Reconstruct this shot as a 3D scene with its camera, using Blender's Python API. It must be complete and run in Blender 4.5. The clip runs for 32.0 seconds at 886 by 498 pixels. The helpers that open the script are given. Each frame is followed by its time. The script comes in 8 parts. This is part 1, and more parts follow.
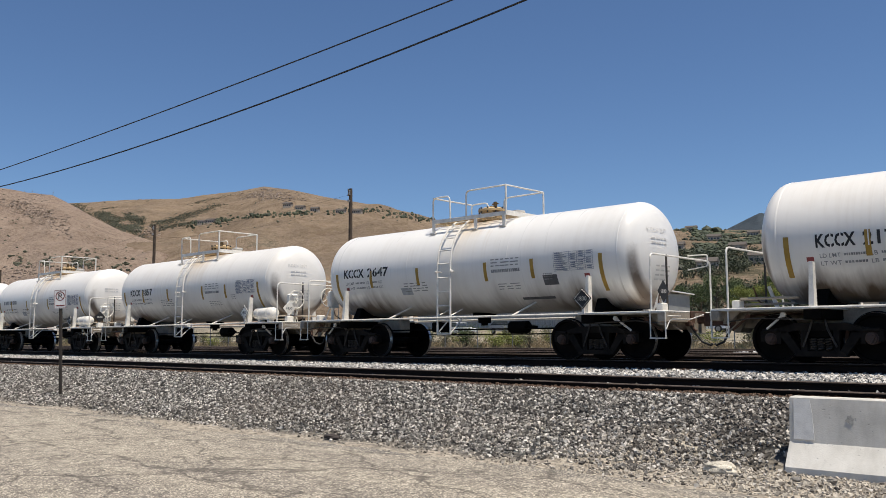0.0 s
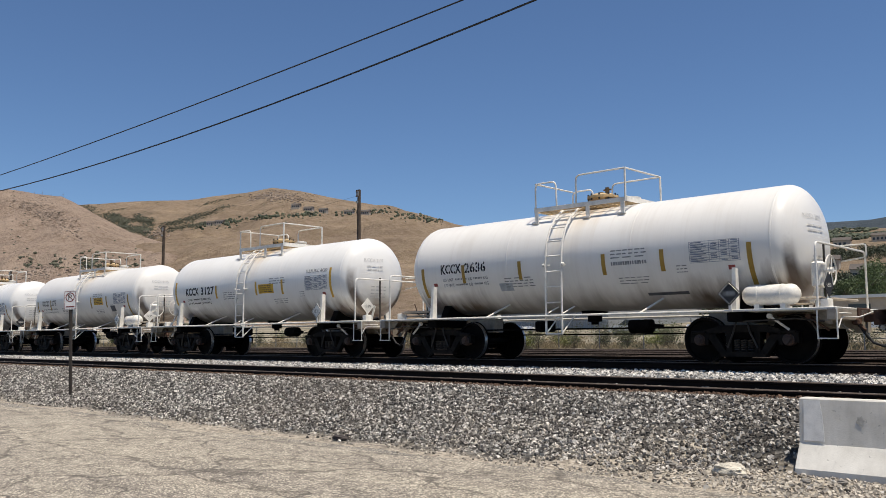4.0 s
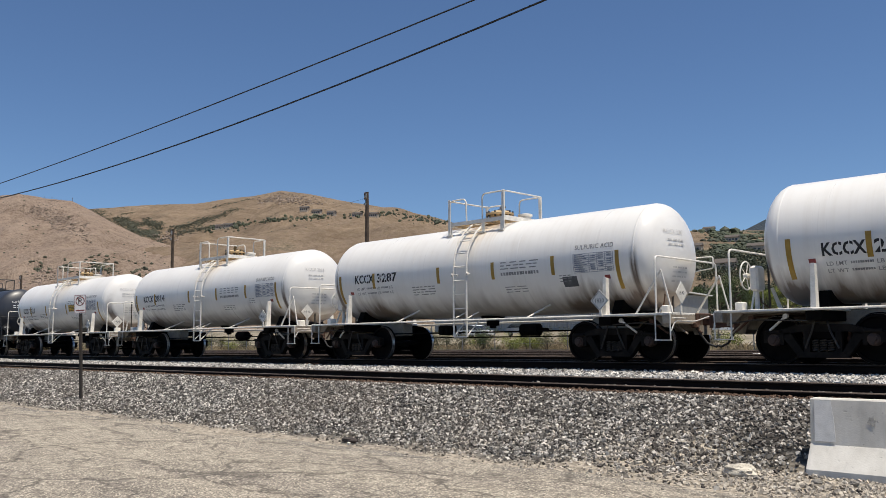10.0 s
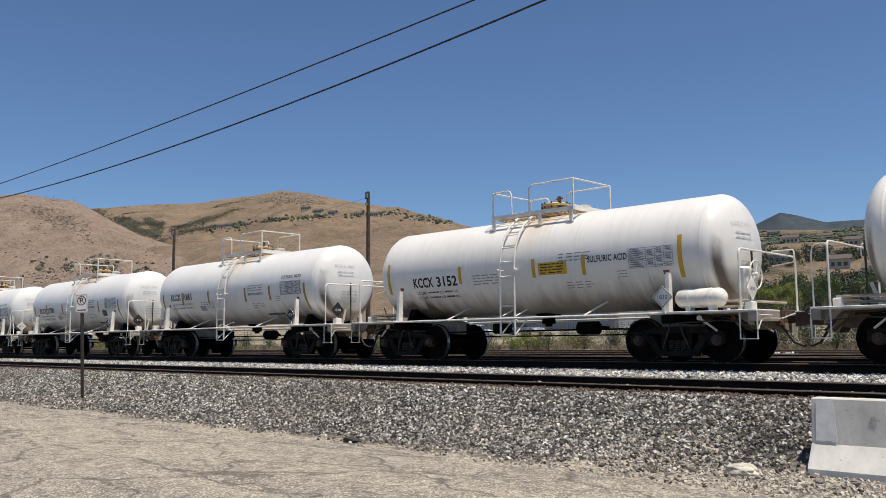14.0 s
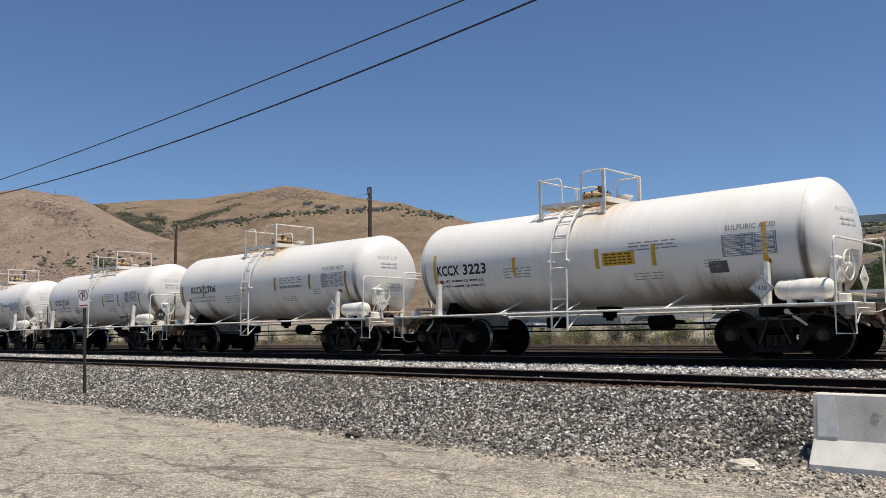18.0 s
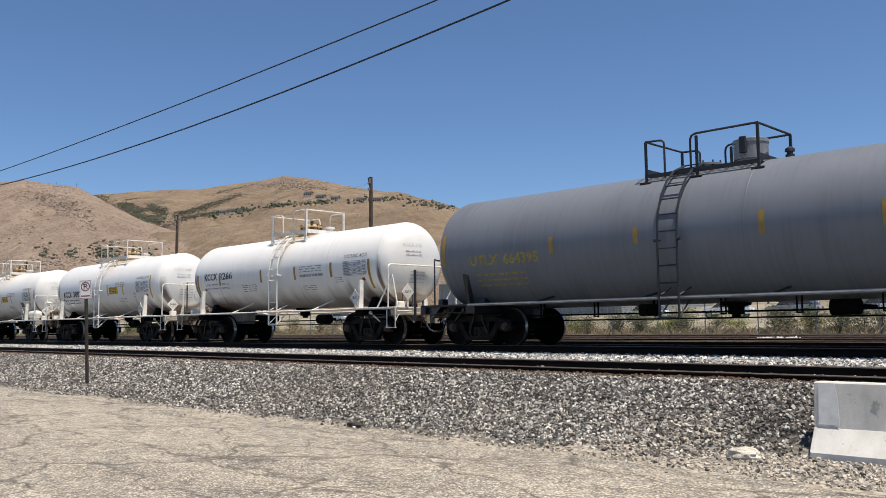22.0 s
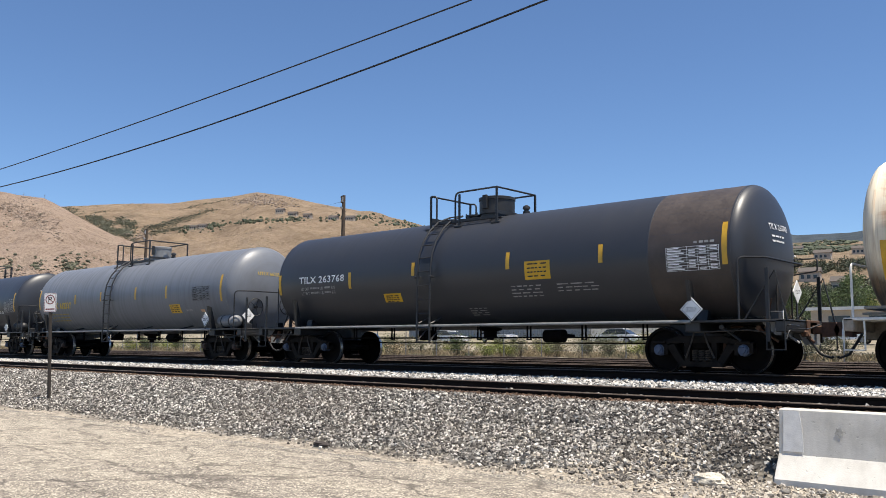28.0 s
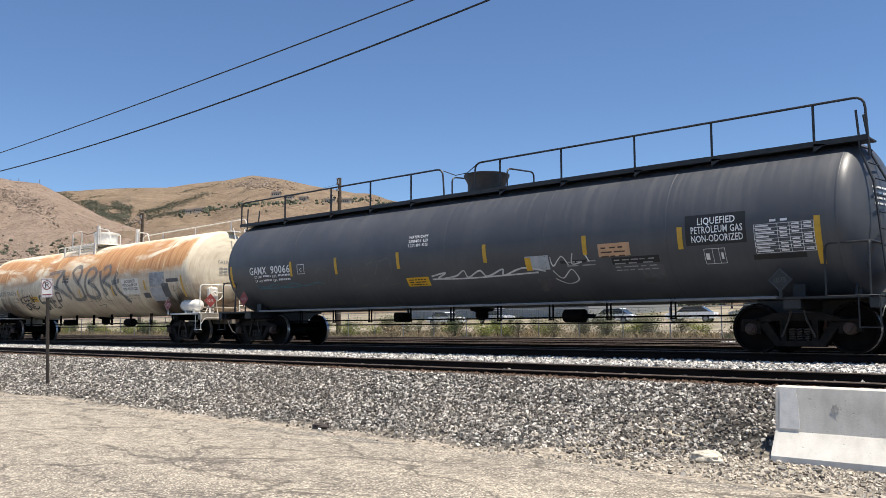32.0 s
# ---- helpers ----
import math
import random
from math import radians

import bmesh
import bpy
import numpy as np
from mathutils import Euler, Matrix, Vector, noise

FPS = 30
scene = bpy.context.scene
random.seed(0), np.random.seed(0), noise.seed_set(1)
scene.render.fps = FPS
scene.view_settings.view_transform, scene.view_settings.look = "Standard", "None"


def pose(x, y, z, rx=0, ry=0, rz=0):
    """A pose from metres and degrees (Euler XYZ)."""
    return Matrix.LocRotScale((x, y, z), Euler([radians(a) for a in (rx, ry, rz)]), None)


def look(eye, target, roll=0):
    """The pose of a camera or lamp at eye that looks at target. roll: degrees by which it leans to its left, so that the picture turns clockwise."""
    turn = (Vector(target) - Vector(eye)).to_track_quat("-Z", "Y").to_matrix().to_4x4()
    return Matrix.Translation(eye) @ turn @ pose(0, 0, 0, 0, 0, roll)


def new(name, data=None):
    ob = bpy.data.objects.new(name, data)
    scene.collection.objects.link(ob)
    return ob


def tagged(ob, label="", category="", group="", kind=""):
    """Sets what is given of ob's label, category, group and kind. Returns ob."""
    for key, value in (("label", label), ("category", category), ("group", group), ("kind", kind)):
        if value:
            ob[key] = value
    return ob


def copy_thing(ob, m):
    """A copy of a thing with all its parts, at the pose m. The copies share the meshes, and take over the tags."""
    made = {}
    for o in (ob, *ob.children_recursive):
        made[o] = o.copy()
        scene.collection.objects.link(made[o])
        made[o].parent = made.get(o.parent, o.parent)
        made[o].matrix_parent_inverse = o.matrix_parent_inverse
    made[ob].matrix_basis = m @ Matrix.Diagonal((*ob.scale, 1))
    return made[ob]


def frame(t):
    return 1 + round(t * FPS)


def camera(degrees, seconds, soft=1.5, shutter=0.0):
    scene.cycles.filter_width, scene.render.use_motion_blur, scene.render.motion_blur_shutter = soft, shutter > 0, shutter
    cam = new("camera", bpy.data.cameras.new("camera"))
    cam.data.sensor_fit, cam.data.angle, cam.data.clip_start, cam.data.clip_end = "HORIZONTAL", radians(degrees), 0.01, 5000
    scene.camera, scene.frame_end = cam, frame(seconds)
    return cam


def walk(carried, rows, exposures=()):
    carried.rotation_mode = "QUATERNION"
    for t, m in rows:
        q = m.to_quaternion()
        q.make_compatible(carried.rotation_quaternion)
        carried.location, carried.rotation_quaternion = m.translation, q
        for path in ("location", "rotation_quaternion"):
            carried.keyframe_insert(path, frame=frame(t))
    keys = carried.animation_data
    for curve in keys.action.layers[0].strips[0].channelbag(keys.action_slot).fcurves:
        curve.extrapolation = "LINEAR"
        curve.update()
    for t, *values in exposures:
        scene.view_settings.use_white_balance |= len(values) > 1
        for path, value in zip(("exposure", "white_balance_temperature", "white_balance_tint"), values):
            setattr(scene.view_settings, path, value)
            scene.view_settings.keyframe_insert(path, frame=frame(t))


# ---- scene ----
# ---------------------------------------------------------------- camera
EYE = (0.0, 0.0, 1.5)


def aim(turn, rise, lean):
    """A hand-held view from EYE: degrees to the left of square-on to the tracks, degrees upward, degrees of lean."""
    a, e = radians(turn), radians(rise)
    return look(EYE, (EYE[0] - math.sin(a) * math.cos(e), EYE[1] + math.cos(a) * math.cos(e), EYE[2] + math.sin(e)), lean)


cam = camera(54.94, 32.0, soft=0.6)
walk(cam, [
    (0.0, aim(42.941, 6.071, -0.230)),
    (0.5, aim(43.011, 6.064, -0.205)),
    (1.0, aim(43.098, 6.075, -0.161)),
    (1.5, aim(43.150, 6.084, -0.118)),
    (2.0, aim(43.210, 6.074, -0.116)),
    (2.5, aim(43.280, 6.089, -0.134)),
    (3.0, aim(43.370, 6.099, -0.174)),
    (3.5, aim(43.448, 6.143, -0.186)),
    (5.5, aim(43.644, 5.999, -0.366)),
    (6.0, aim(43.704, 5.947, -0.355)),
    (6.5, aim(43.794, 5.920, -0.334)),
    (7.0, aim(43.913, 5.882, -0.323)),
    (7.5, aim(43.988, 5.861, -0.328)),
    (8.0, aim(44.036, 5.862, -0.356)),
    (8.5, aim(44.058, 5.878, -0.404)),
    (9.0, aim(44.055, 5.961, -0.444)),
    (9.5, aim(44.055, 6.121, -0.483)),
    (10.0, aim(44.055, 6.268, -0.500)),
    (10.5, aim(44.048, 6.366, -0.526)),
    (11.0, aim(44.062, 6.400, -0.570)),
    (11.5, aim(44.062, 6.433, -0.608)),
    (12.0, aim(44.062, 6.433, -0.642)),
    (12.5, aim(44.052, 6.413, -0.641)),
    (13.0, aim(44.052, 6.346, -0.619)),
    (13.5, aim(44.068, 6.275, -0.571)),
    (14.0, aim(44.136, 6.237, -0.514)),
    (14.5, aim(44.162, 6.289, -0.485)),
    (16.5, aim(44.138, 6.389, -0.378)),
    (17.0, aim(44.180, 6.256, -0.407)),
    (17.5, aim(44.234, 6.103, -0.451)),
    (18.0, aim(44.260, 5.934, -0.481)),
    (18.5, aim(44.257, 5.789, -0.501)),
    (19.0, aim(44.249, 5.631, -0.522)),
    (19.5, aim(44.252, 5.475, -0.554)),
    (20.0, aim(44.267, 5.350, -0.573)),
    (20.5, aim(44.286, 5.263, -0.611)),
    (21.0, aim(44.289, 5.246, -0.634)),
    (21.5, aim(44.316, 5.246, -0.657)),
    (22.0, aim(44.342, 5.245, -0.628)),
    (22.5, aim(44.297, 5.210, -0.568)),
    (23.0, aim(44.179, 5.160, -0.471)),
    (23.5, aim(43.928, 5.178, -0.360)),
    (24.0, aim(43.600, 5.257, -0.240)),
    (24.5, aim(43.345, 5.431, -0.147)),
    (25.0, aim(43.238, 5.698, -0.070)),
    (25.5, aim(43.306, 6.055, -0.042)),
    (27.5, aim(42.630, 6.788, 0.476)),
    (28.0, aim(42.429, 6.615, 0.427)),
    (28.5, aim(42.396, 6.293, 0.337)),
    (29.0, aim(42.458, 6.038, 0.224)),
    (29.5, aim(42.571, 5.829, 0.145)),
    (30.0, aim(42.596, 5.698, 0.098)),
    (30.5, aim(42.510, 5.593, 0.057)),
    (31.0, aim(42.355, 5.516, -0.016)),
    (31.5, aim(42.203, 5.401, -0.107)),
    (32.0, aim(42.200, 5.375, -0.159)),
], exposures=[(0, 0.10), (3.5, 0.10), (6, 0.22), (9, 0.09), (13, 0.09), (17, 0.10), (20, 0.12), (22, 0.30), (24, 0.54), (28, 0.60), (30, 0.36), (32, 0.54)])

# ---------------------------------------------------------------- daylight
SUN_TO = Vector((0.28, 0.0, 0.95)).normalized()
world = bpy.data.worlds.new("sky")
scene.world = world
world.use_nodes = True
wn = world.node_tree
sky = wn.nodes.new("ShaderNodeTexSky")
sky.sky_type, sky.sun_disc = "NISHITA", False
sky.sun_elevation = math.asin(SUN_TO.z)
sky.sun_rotation = math.atan2(SUN_TO.x, SUN_TO.y)
sky.altitude, sky.air_density, sky.dust_density, sky.ozone_density = 1300, 1.0, 0.0, 7.8
wn.nodes["Background"].inputs["Strength"].default_value = 0.094
wn.links.new(sky.outputs["Color"], wn.nodes["Background"].inputs["Color"])
sun_lamp = new("sun", bpy.data.lights.new("sun", "SUN"))
sun_lamp.data.energy, sun_lamp.data.angle, sun_lamp.data.color = 5.0, radians(0.53), (1.0, 0.92, 0.80)
sun_lamp.matrix_basis = look((0, 0, 60), Vector((0, 0, 60)) - SUN_TO)


# ---------------------------------------------------------------- materials
def nodes_of(name):
    m = bpy.data.materials.new(name)
    m.use_nodes = True
    t = m.node_tree
    return m, t, t.nodes["Principled BSDF"]


def noise_node(t, coord, scale, detail=4.0, rough=0.55, stretch=(1, 1, 1), distortion=0.0):
    mp = t.nodes.new("ShaderNodeMapping")
    mp.inputs["Scale"].default_value = stretch
    t.links.new(coord, mp.inputs["Vector"])
    n = t.nodes.new("ShaderNodeTexNoise")
    n.inputs["Scale"].default_value, n.inputs["Detail"].default_value = scale, detail
    n.inputs["Roughness"].default_value, n.inputs["Distortion"].default_value = rough, distortion
    t.links.new(mp.outputs["Vector"], n.inputs["Vector"])
    return n.outputs["Fac"]


def ramp(t, fac, stops):
    n = t.nodes.new("ShaderNodeValToRGB")
    e = n.color_ramp.elements
    while len(e) < len(stops):
        e.new(0.5)
    for el, (p, c) in zip(e, stops):
        el.position, el.color = p, (*c, 1) if len(c) == 3 else c
    t.links.new(fac, n.inputs["Fac"])
    return n.outputs["Color"]


def grey(v):
    return (v, v, v)


def mix(t, fac, a, b, mode="MIX"):
    n = t.nodes.new("ShaderNodeMix")
    n.data_type, n.blend_type = "RGBA", mode
    for sock, val in ((n.inputs[0], fac), (n.inputs[6], a), (n.inputs[7], b)):
        if hasattr(val, "links"):
            t.links.new(val, sock)
        elif isinstance(val, (int, float)):
            sock.default_value = val
        else:
            sock.default_value = (*val, 1)
    return n.outputs[2]


def maths(t, op, a, b=0.0, c=0.0):
    n = t.nodes.new("ShaderNodeMath")
    n.operation = op
    for sock, val in zip(n.inputs, (a, b, c)):
        if hasattr(val, "links"):
            t.links.new(val, sock)
        else:
            sock.default_value = val
    return n.outputs[0]


def coords(t, which="Object"):
    return t.nodes.new("ShaderNodeTexCoord").outputs[which]


def place(t):
    return t.nodes.new("ShaderNodeNewGeometry").outputs["Position"]


def bump(t, bsdf, height, strength=0.3, distance=0.01):
    n = t.nodes.new("ShaderNodeBump")
    n.inputs["Strength"].default_value, n.inputs["Distance"].default_value = strength, distance
    t.links.new(height, n.inputs["Height"])
    t.links.new(n.outputs["Normal"], bsdf.inputs["Normal"])


def plain(name, colour, rough=0.6, metal=0.0, vary=0.12, scale=6.0, relief=0.0, sheen=0.5):
    """Paint, steel or stone of one colour, with blotches and grain."""
    m, t, b = nodes_of(name)
    c = coords(t)
    big, fine = noise_node(t, c, scale), noise_node(t, c, scale * 9, 3)
    f = maths(t, "ADD", maths(t, "MULTIPLY", big, 0.7), maths(t, "MULTIPLY", fine, 0.3))
    lo, hi = tuple(x * (1 - vary * 1.6) for x in colour), tuple(min(x * (1 + vary), 1) for x in colour)
    t.links.new(ramp(t, f, [(0.3, lo), (0.7, hi)]), b.inputs["Base Color"])
    t.links.new(ramp(t, fine, [(0.3, grey(max(rough - 0.1, 0.03))), (0.7, grey(min(rough + 0.1, 1)))]), b.inputs["Roughness"])
    b.inputs["Metallic"].default_value = metal
    b.inputs["Specular IOR Level"].default_value = sheen
    if relief:
        bump(t, b, fine, 0.5, relief)
    return m


def tank_paint(name, colour, dirt, rough=0.42, streaks=0.35, stain=None, stain_at=0.0, rust=0.0, patina=0.3, spray=0.0, grime_shade_from=2.3, grime_shade=(0.13, 0.085, 0.05), head_x=5.0, sheen=0.5, grime_shade_lift=0.0):
    """Tank paint with thin dirt runs down the shell, blotches, and where given an acid stain by the dome."""
    m, t, b = nodes_of(name)
    c = coords(t)
    sep = t.nodes.new("ShaderNodeSeparateXYZ")
    t.links.new(c, sep.inputs[0])
    own = t.nodes.new("ShaderNodeObjectInfo").outputs["Random"]
    shift = t.nodes.new("ShaderNodeVectorMath")
    shift.operation = "ADD"
    t.links.new(c, shift.inputs[0])
    t.links.new(maths(t, "MULTIPLY", own, 53.0), shift.inputs[1])
    c = shift.outputs[0]
    runs = noise_node(t, c, 1.0, 5, 0.62, (9.0, 0.35, 0.35))
    fine = noise_node(t, c, 1.0, 4, 0.6, (34.0, 1.4, 1.4))
    blot = noise_node(t, c, 0.8, 5, 0.6)
    runmask = ramp(t, maths(t, "MULTIPLY", runs, maths(t, "ADD", blot, 0.45)), [(0.44, grey(0)), (0.72, grey(1))])
    col = mix(t, maths(t, "MULTIPLY", runmask, streaks), colour, dirt)
    col = mix(t, maths(t, "MULTIPLY", ramp(t, fine, [(0.5, grey(0)), (0.8, grey(1))]), streaks * 0.25), col, dirt)
    col = mix(t, maths(t, "MULTIPLY", ramp(t, blot, [(0.45, grey(0)), (0.75, grey(1))]), patina * 0.35), col, dirt)
    broad = noise_node(t, c, 1.0, 4, 0.6, (2.6, 0.4, 0.4))
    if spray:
        # brown film thrown up by the wheels on the lower shell, thickest over the trucks, with underside shade painted
        # in, and brake soot on the head
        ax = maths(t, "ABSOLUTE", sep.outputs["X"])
        over = ramp(t, maths(t, "MULTIPLY", maths(t, "SUBTRACT", ax, grime_shade_from), 0.6), [(0.0, grey(0.42 if rust == 0 else 0.0)), (0.85, grey(1))])
        ragged = maths(t, "SUBTRACT", maths(t, "ADD", sep.outputs["Z"], maths(t, "MULTIPLY", maths(t, "SUBTRACT", broad, 0.5), -1.1)), grime_shade_lift)
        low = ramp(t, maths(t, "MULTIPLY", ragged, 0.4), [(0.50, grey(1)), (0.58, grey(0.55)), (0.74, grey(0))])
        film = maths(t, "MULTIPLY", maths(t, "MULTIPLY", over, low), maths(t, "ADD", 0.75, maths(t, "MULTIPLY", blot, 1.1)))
        col = mix(t, maths(t, "MULTIPLY", ramp(t, film, [(0.10, grey(0)), (1.0, grey(1))]), spray), col, grime_shade)
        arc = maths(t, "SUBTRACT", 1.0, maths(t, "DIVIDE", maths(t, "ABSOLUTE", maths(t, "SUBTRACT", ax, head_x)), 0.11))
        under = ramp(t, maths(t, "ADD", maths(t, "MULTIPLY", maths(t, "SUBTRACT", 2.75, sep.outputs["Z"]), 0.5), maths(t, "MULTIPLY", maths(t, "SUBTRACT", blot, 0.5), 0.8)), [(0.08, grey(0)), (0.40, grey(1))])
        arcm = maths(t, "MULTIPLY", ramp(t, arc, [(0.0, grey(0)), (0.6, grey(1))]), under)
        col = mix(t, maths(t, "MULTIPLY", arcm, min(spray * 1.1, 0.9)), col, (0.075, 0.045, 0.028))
    if stain:
        near = maths(t, "SUBTRACT", 1.0, maths(t, "DIVIDE", maths(t, "ABSOLUTE", maths(t, "SUBTRACT", sep.outputs["X"], stain_at)), 1.05))
        lump = maths(t, "ADD", near, maths(t, "MULTIPLY", maths(t, "SUBTRACT", runs, 0.48), 1.8))
        high = ramp(t, maths(t, "MULTIPLY", sep.outputs["Z"], 0.25), [(0.60, grey(0)), (0.74, grey(0.25)), (0.84, grey(0.9))])
        fac = maths(t, "MULTIPLY", ramp(t, lump, [(0.30, grey(0)), (1.0, grey(0.85))]), high)
        col = mix(t, maths(t, "MULTIPLY", fac, maths(t, "ADD", 0.62, maths(t, "MULTIPLY", own, 0.38))), col, stain)
    if rust:
        # long swathes of rust high on the side, fraying into runs below, and thin brown runs over the dirty lower half
        up = ramp(t, maths(t, "MULTIPLY", maths(t, "SUBTRACT", sep.outputs["Z"], 1.0), 0.33), [(0.34, grey(0.0)), (0.52, grey(0.55)), (0.66, grey(1.0)), (0.82, grey(0.95)), (0.95, grey(0.35))])
        run2 = noise_node(t, c, 1.0, 6, 0.7, (8.0, 0.5, 0.5), 0.3)
        big = noise_node(t, c, 0.75, 5, 0.62, (0.55, 1.0, 1.9), 0.5)
        ends = ramp(t, maths(t, "MULTIPLY", maths(t, "ABSOLUTE", sep.outputs["X"]), 0.1), [(0.10, grey(0.72)), (0.30, grey(1.0)), (0.84, grey(1.0)), (0.875, grey(0.3))])
        fac = maths(t, "MULTIPLY", maths(t, "MULTIPLY", up, ends), maths(t, "ADD", maths(t, "MULTIPLY", run2, 0.55), maths(t, "MULTIPLY", ramp(t, big, [(0.36, grey(0.0)), (0.58, grey(1))]), 0.75)))
        rc = ramp(t, run2, [(0.30, (0.27, 0.105, 0.034)), (0.46, (0.45, 0.20, 0.07)), (0.60, (0.58, 0.33, 0.14)), (0.72, (0.68, 0.49, 0.28))])
        col = mix(t, maths(t, "MULTIPLY", ramp(t, fac, [(0.27, grey(0)), (0.60, grey(1))]), rust), col, rc)
        down = ramp(t, maths(t, "MULTIPLY", maths(t, "SUBTRACT", 2.6, sep.outputs["Z"]), 0.8), [(0.0, grey(0)), (0.5, grey(1))])
        col = mix(t, maths(t, "MULTIPLY", maths(t, "MULTIPLY", down, ramp(t, run2, [(0.46, grey(0)), (0.66, grey(1))])), 0.6), col, (0.30, 0.17, 0.08))
        col = mix(t, maths(t, "MULTIPLY", maths(t, "MULTIPLY", down, ramp(t, big, [(0.45, grey(0)), (0.7, grey(1))])), 0.55), col, (0.36, 0.25, 0.15))
        col = mix(t, maths(t, "MULTIPLY", ramp(t, fine, [(0.52, grey(0)), (0.72, grey(1))]), 0.35), col, (0.34, 0.20, 0.09))
    t.links.new(col, b.inputs["Base Color"])
    t.links.new(ramp(t, runs, [(0.3, grey(rough - streaks * 0.3)), (0.7, grey(rough + streaks * 0.6))]), b.inputs["Roughness"])
    b.inputs["Specular IOR Level"].default_value = sheen
    bump(t, b, noise_node(t, c, 1.3, 2), 0.03, 0.01)
    return m


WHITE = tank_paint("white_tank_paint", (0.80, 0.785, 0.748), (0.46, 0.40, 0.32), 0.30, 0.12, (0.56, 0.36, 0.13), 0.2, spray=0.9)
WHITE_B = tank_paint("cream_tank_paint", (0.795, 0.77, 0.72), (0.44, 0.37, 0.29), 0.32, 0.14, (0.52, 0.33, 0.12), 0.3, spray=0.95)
BLACK = tank_paint("black_tank_paint", (0.029, 0.0325, 0.041), (0.055, 0.056, 0.060), 0.42, 0.08, sheen=0.6)
BLACK_DULL = tank_paint("dull_black_tank_paint", (0.026, 0.0285, 0.0355), (0.054, 0.052, 0.052), 0.42, 0.08, patina=0.45, sheen=0.6)
BLACK_SOOT = tank_paint("weathered_black_tank_paint", (0.052, 0.0565, 0.066), (0.118, 0.120, 0.122), 0.44, 0.22, patina=0.9, sheen=0.6)
GREY = tank_paint("grey_tank_paint", (0.158, 0.170, 0.192), (0.060, 0.060, 0.060), 0.40, 0.26, sheen=0.5)
# the near-black low film here holds shade over the trucks as well as soot
RUSTY = tank_paint("rusty_white_tank_paint", (0.80, 0.71, 0.54), (0.34, 0.22, 0.11), 0.6, 0.35, rust=0.95, patina=0.5, spray=0.97, grime_shade_from=5.2, grime_shade=(0.022, 0.018, 0.014), head_x=20.0, grime_shade_lift=0.22)
TRIM_WHITE = plain("white_trim_paint", (0.78, 0.745, 0.675), 0.5, vary=0.18, scale=5)
TRIM_BLACK = plain("black_trim_paint", (0.02, 0.021, 0.023), 0.5, vary=0.3)
TRIM_GREY = plain("grey_galvanised_steel", (0.22, 0.225, 0.23), 0.5, vary=0.2)
STAINED = plain("acid_stained_paint", (0.50, 0.36, 0.19), 0.7, vary=0.3, scale=3)
SILL_DIRTY = plain("dusty_underframe", (0.33, 0.28, 0.22), 0.8, vary=0.35, scale=3)
# near-black: shade under the cars is put into truck, frame and wheel colours
TRUCK = plain("shaded_cast_steel", (0.0045, 0.0037, 0.0031), 0.85, vary=0.5, scale=5, relief=0.003, sheen=0.08)
SPRING_M = plain("dusty_spring_steel", (0.05, 0.042, 0.034), 0.6, vary=0.4, scale=9, sheen=0.4)
SIDE_FRAME = plain("shaded_dusty_cast_steel", (0.014, 0.0112, 0.009), 0.75, vary=0.6, scale=5, relief=0.003, sheen=0.15)
WHEEL_M = plain("shaded_rusty_wheel_steel", (0.0065, 0.0052, 0.0044), 0.75, vary=0.5, scale=4, sheen=0.08)
TREAD_M = plain("polished_tread_steel", (0.45, 0.44, 0.43), 0.3, 0.9, vary=0.15)
HUB_RUST = plain("rust_brown_bearing_cap", (0.06, 0.034, 0.024), 0.7, vary=0.3)
HUB_BLUE = plain("blue_bearing_cap", (0.06, 0.085, 0.14), 0.55, vary=0.2)
RUST = plain("brown_rusted_steel", (0.10, 0.05, 0.03), 0.85, vary=0.4, scale=8)
RUBBER = plain("black_rubber", (0.015, 0.015, 0.015), 0.7)
YELLOW = plain("yellow_reflector_sheet", (0.62, 0.36, 0.03), 0.4, vary=0.12)
OLIVE = plain("faded_yellow_reflector_sheet", (0.36, 0.215, 0.03), 0.5, vary=0.15)
SHEET_YELLOW = plain("yellow_notice_sheet", (0.66, 0.38, 0.015), 0.5, vary=0.08)
INK = plain("black_stencil_paint", (0.018, 0.018, 0.02), 0.6, vary=0.3)
INK_SOFT = plain("faded_black_stencil_paint", (0.27, 0.27, 0.27), 0.7, vary=0.3)
INK_FAINT = plain("worn_grey_stencil_paint", (0.60, 0.588, 0.565), 0.7, vary=0.25)
INK_BLUE = plain("faded_blue_grey_stencil_paint", (0.20, 0.23, 0.30), 0.7, vary=0.3)
LETTER_WHITE = plain("white_stencil_paint", (0.88, 0.88, 0.86), 0.6, vary=0.15)
LETTER_GREY = plain("faded_white_stencil_paint", (0.34, 0.34, 0.33), 0.7, vary=0.3)
LETTER_DULL = plain("dulled_white_stencil_paint", (0.60, 0.60, 0.585), 0.7, vary=0.2)
LETTER_YELLOW = plain("yellow_stencil_paint", (0.62, 0.42, 0.03), 0.6, vary=0.2)
LETTER_OLD = plain("ghosted_white_paint", (0.13, 0.13, 0.125), 0.7, vary=0.35)
LETTER_OLIVE = plain("faded_yellow_stencil_paint", (0.36, 0.28, 0.06), 0.7, vary=0.3)
RED = plain("faded_red_sheet", (0.28, 0.055, 0.05), 0.6, vary=0.2)
ORANGE_CARD = plain("pale_orange_card", (0.60, 0.36, 0.20), 0.7)
PANEL_BLUE = plain("pale_blue_grey_patch_paint", (0.42, 0.44, 0.46), 0.6, vary=0.2)
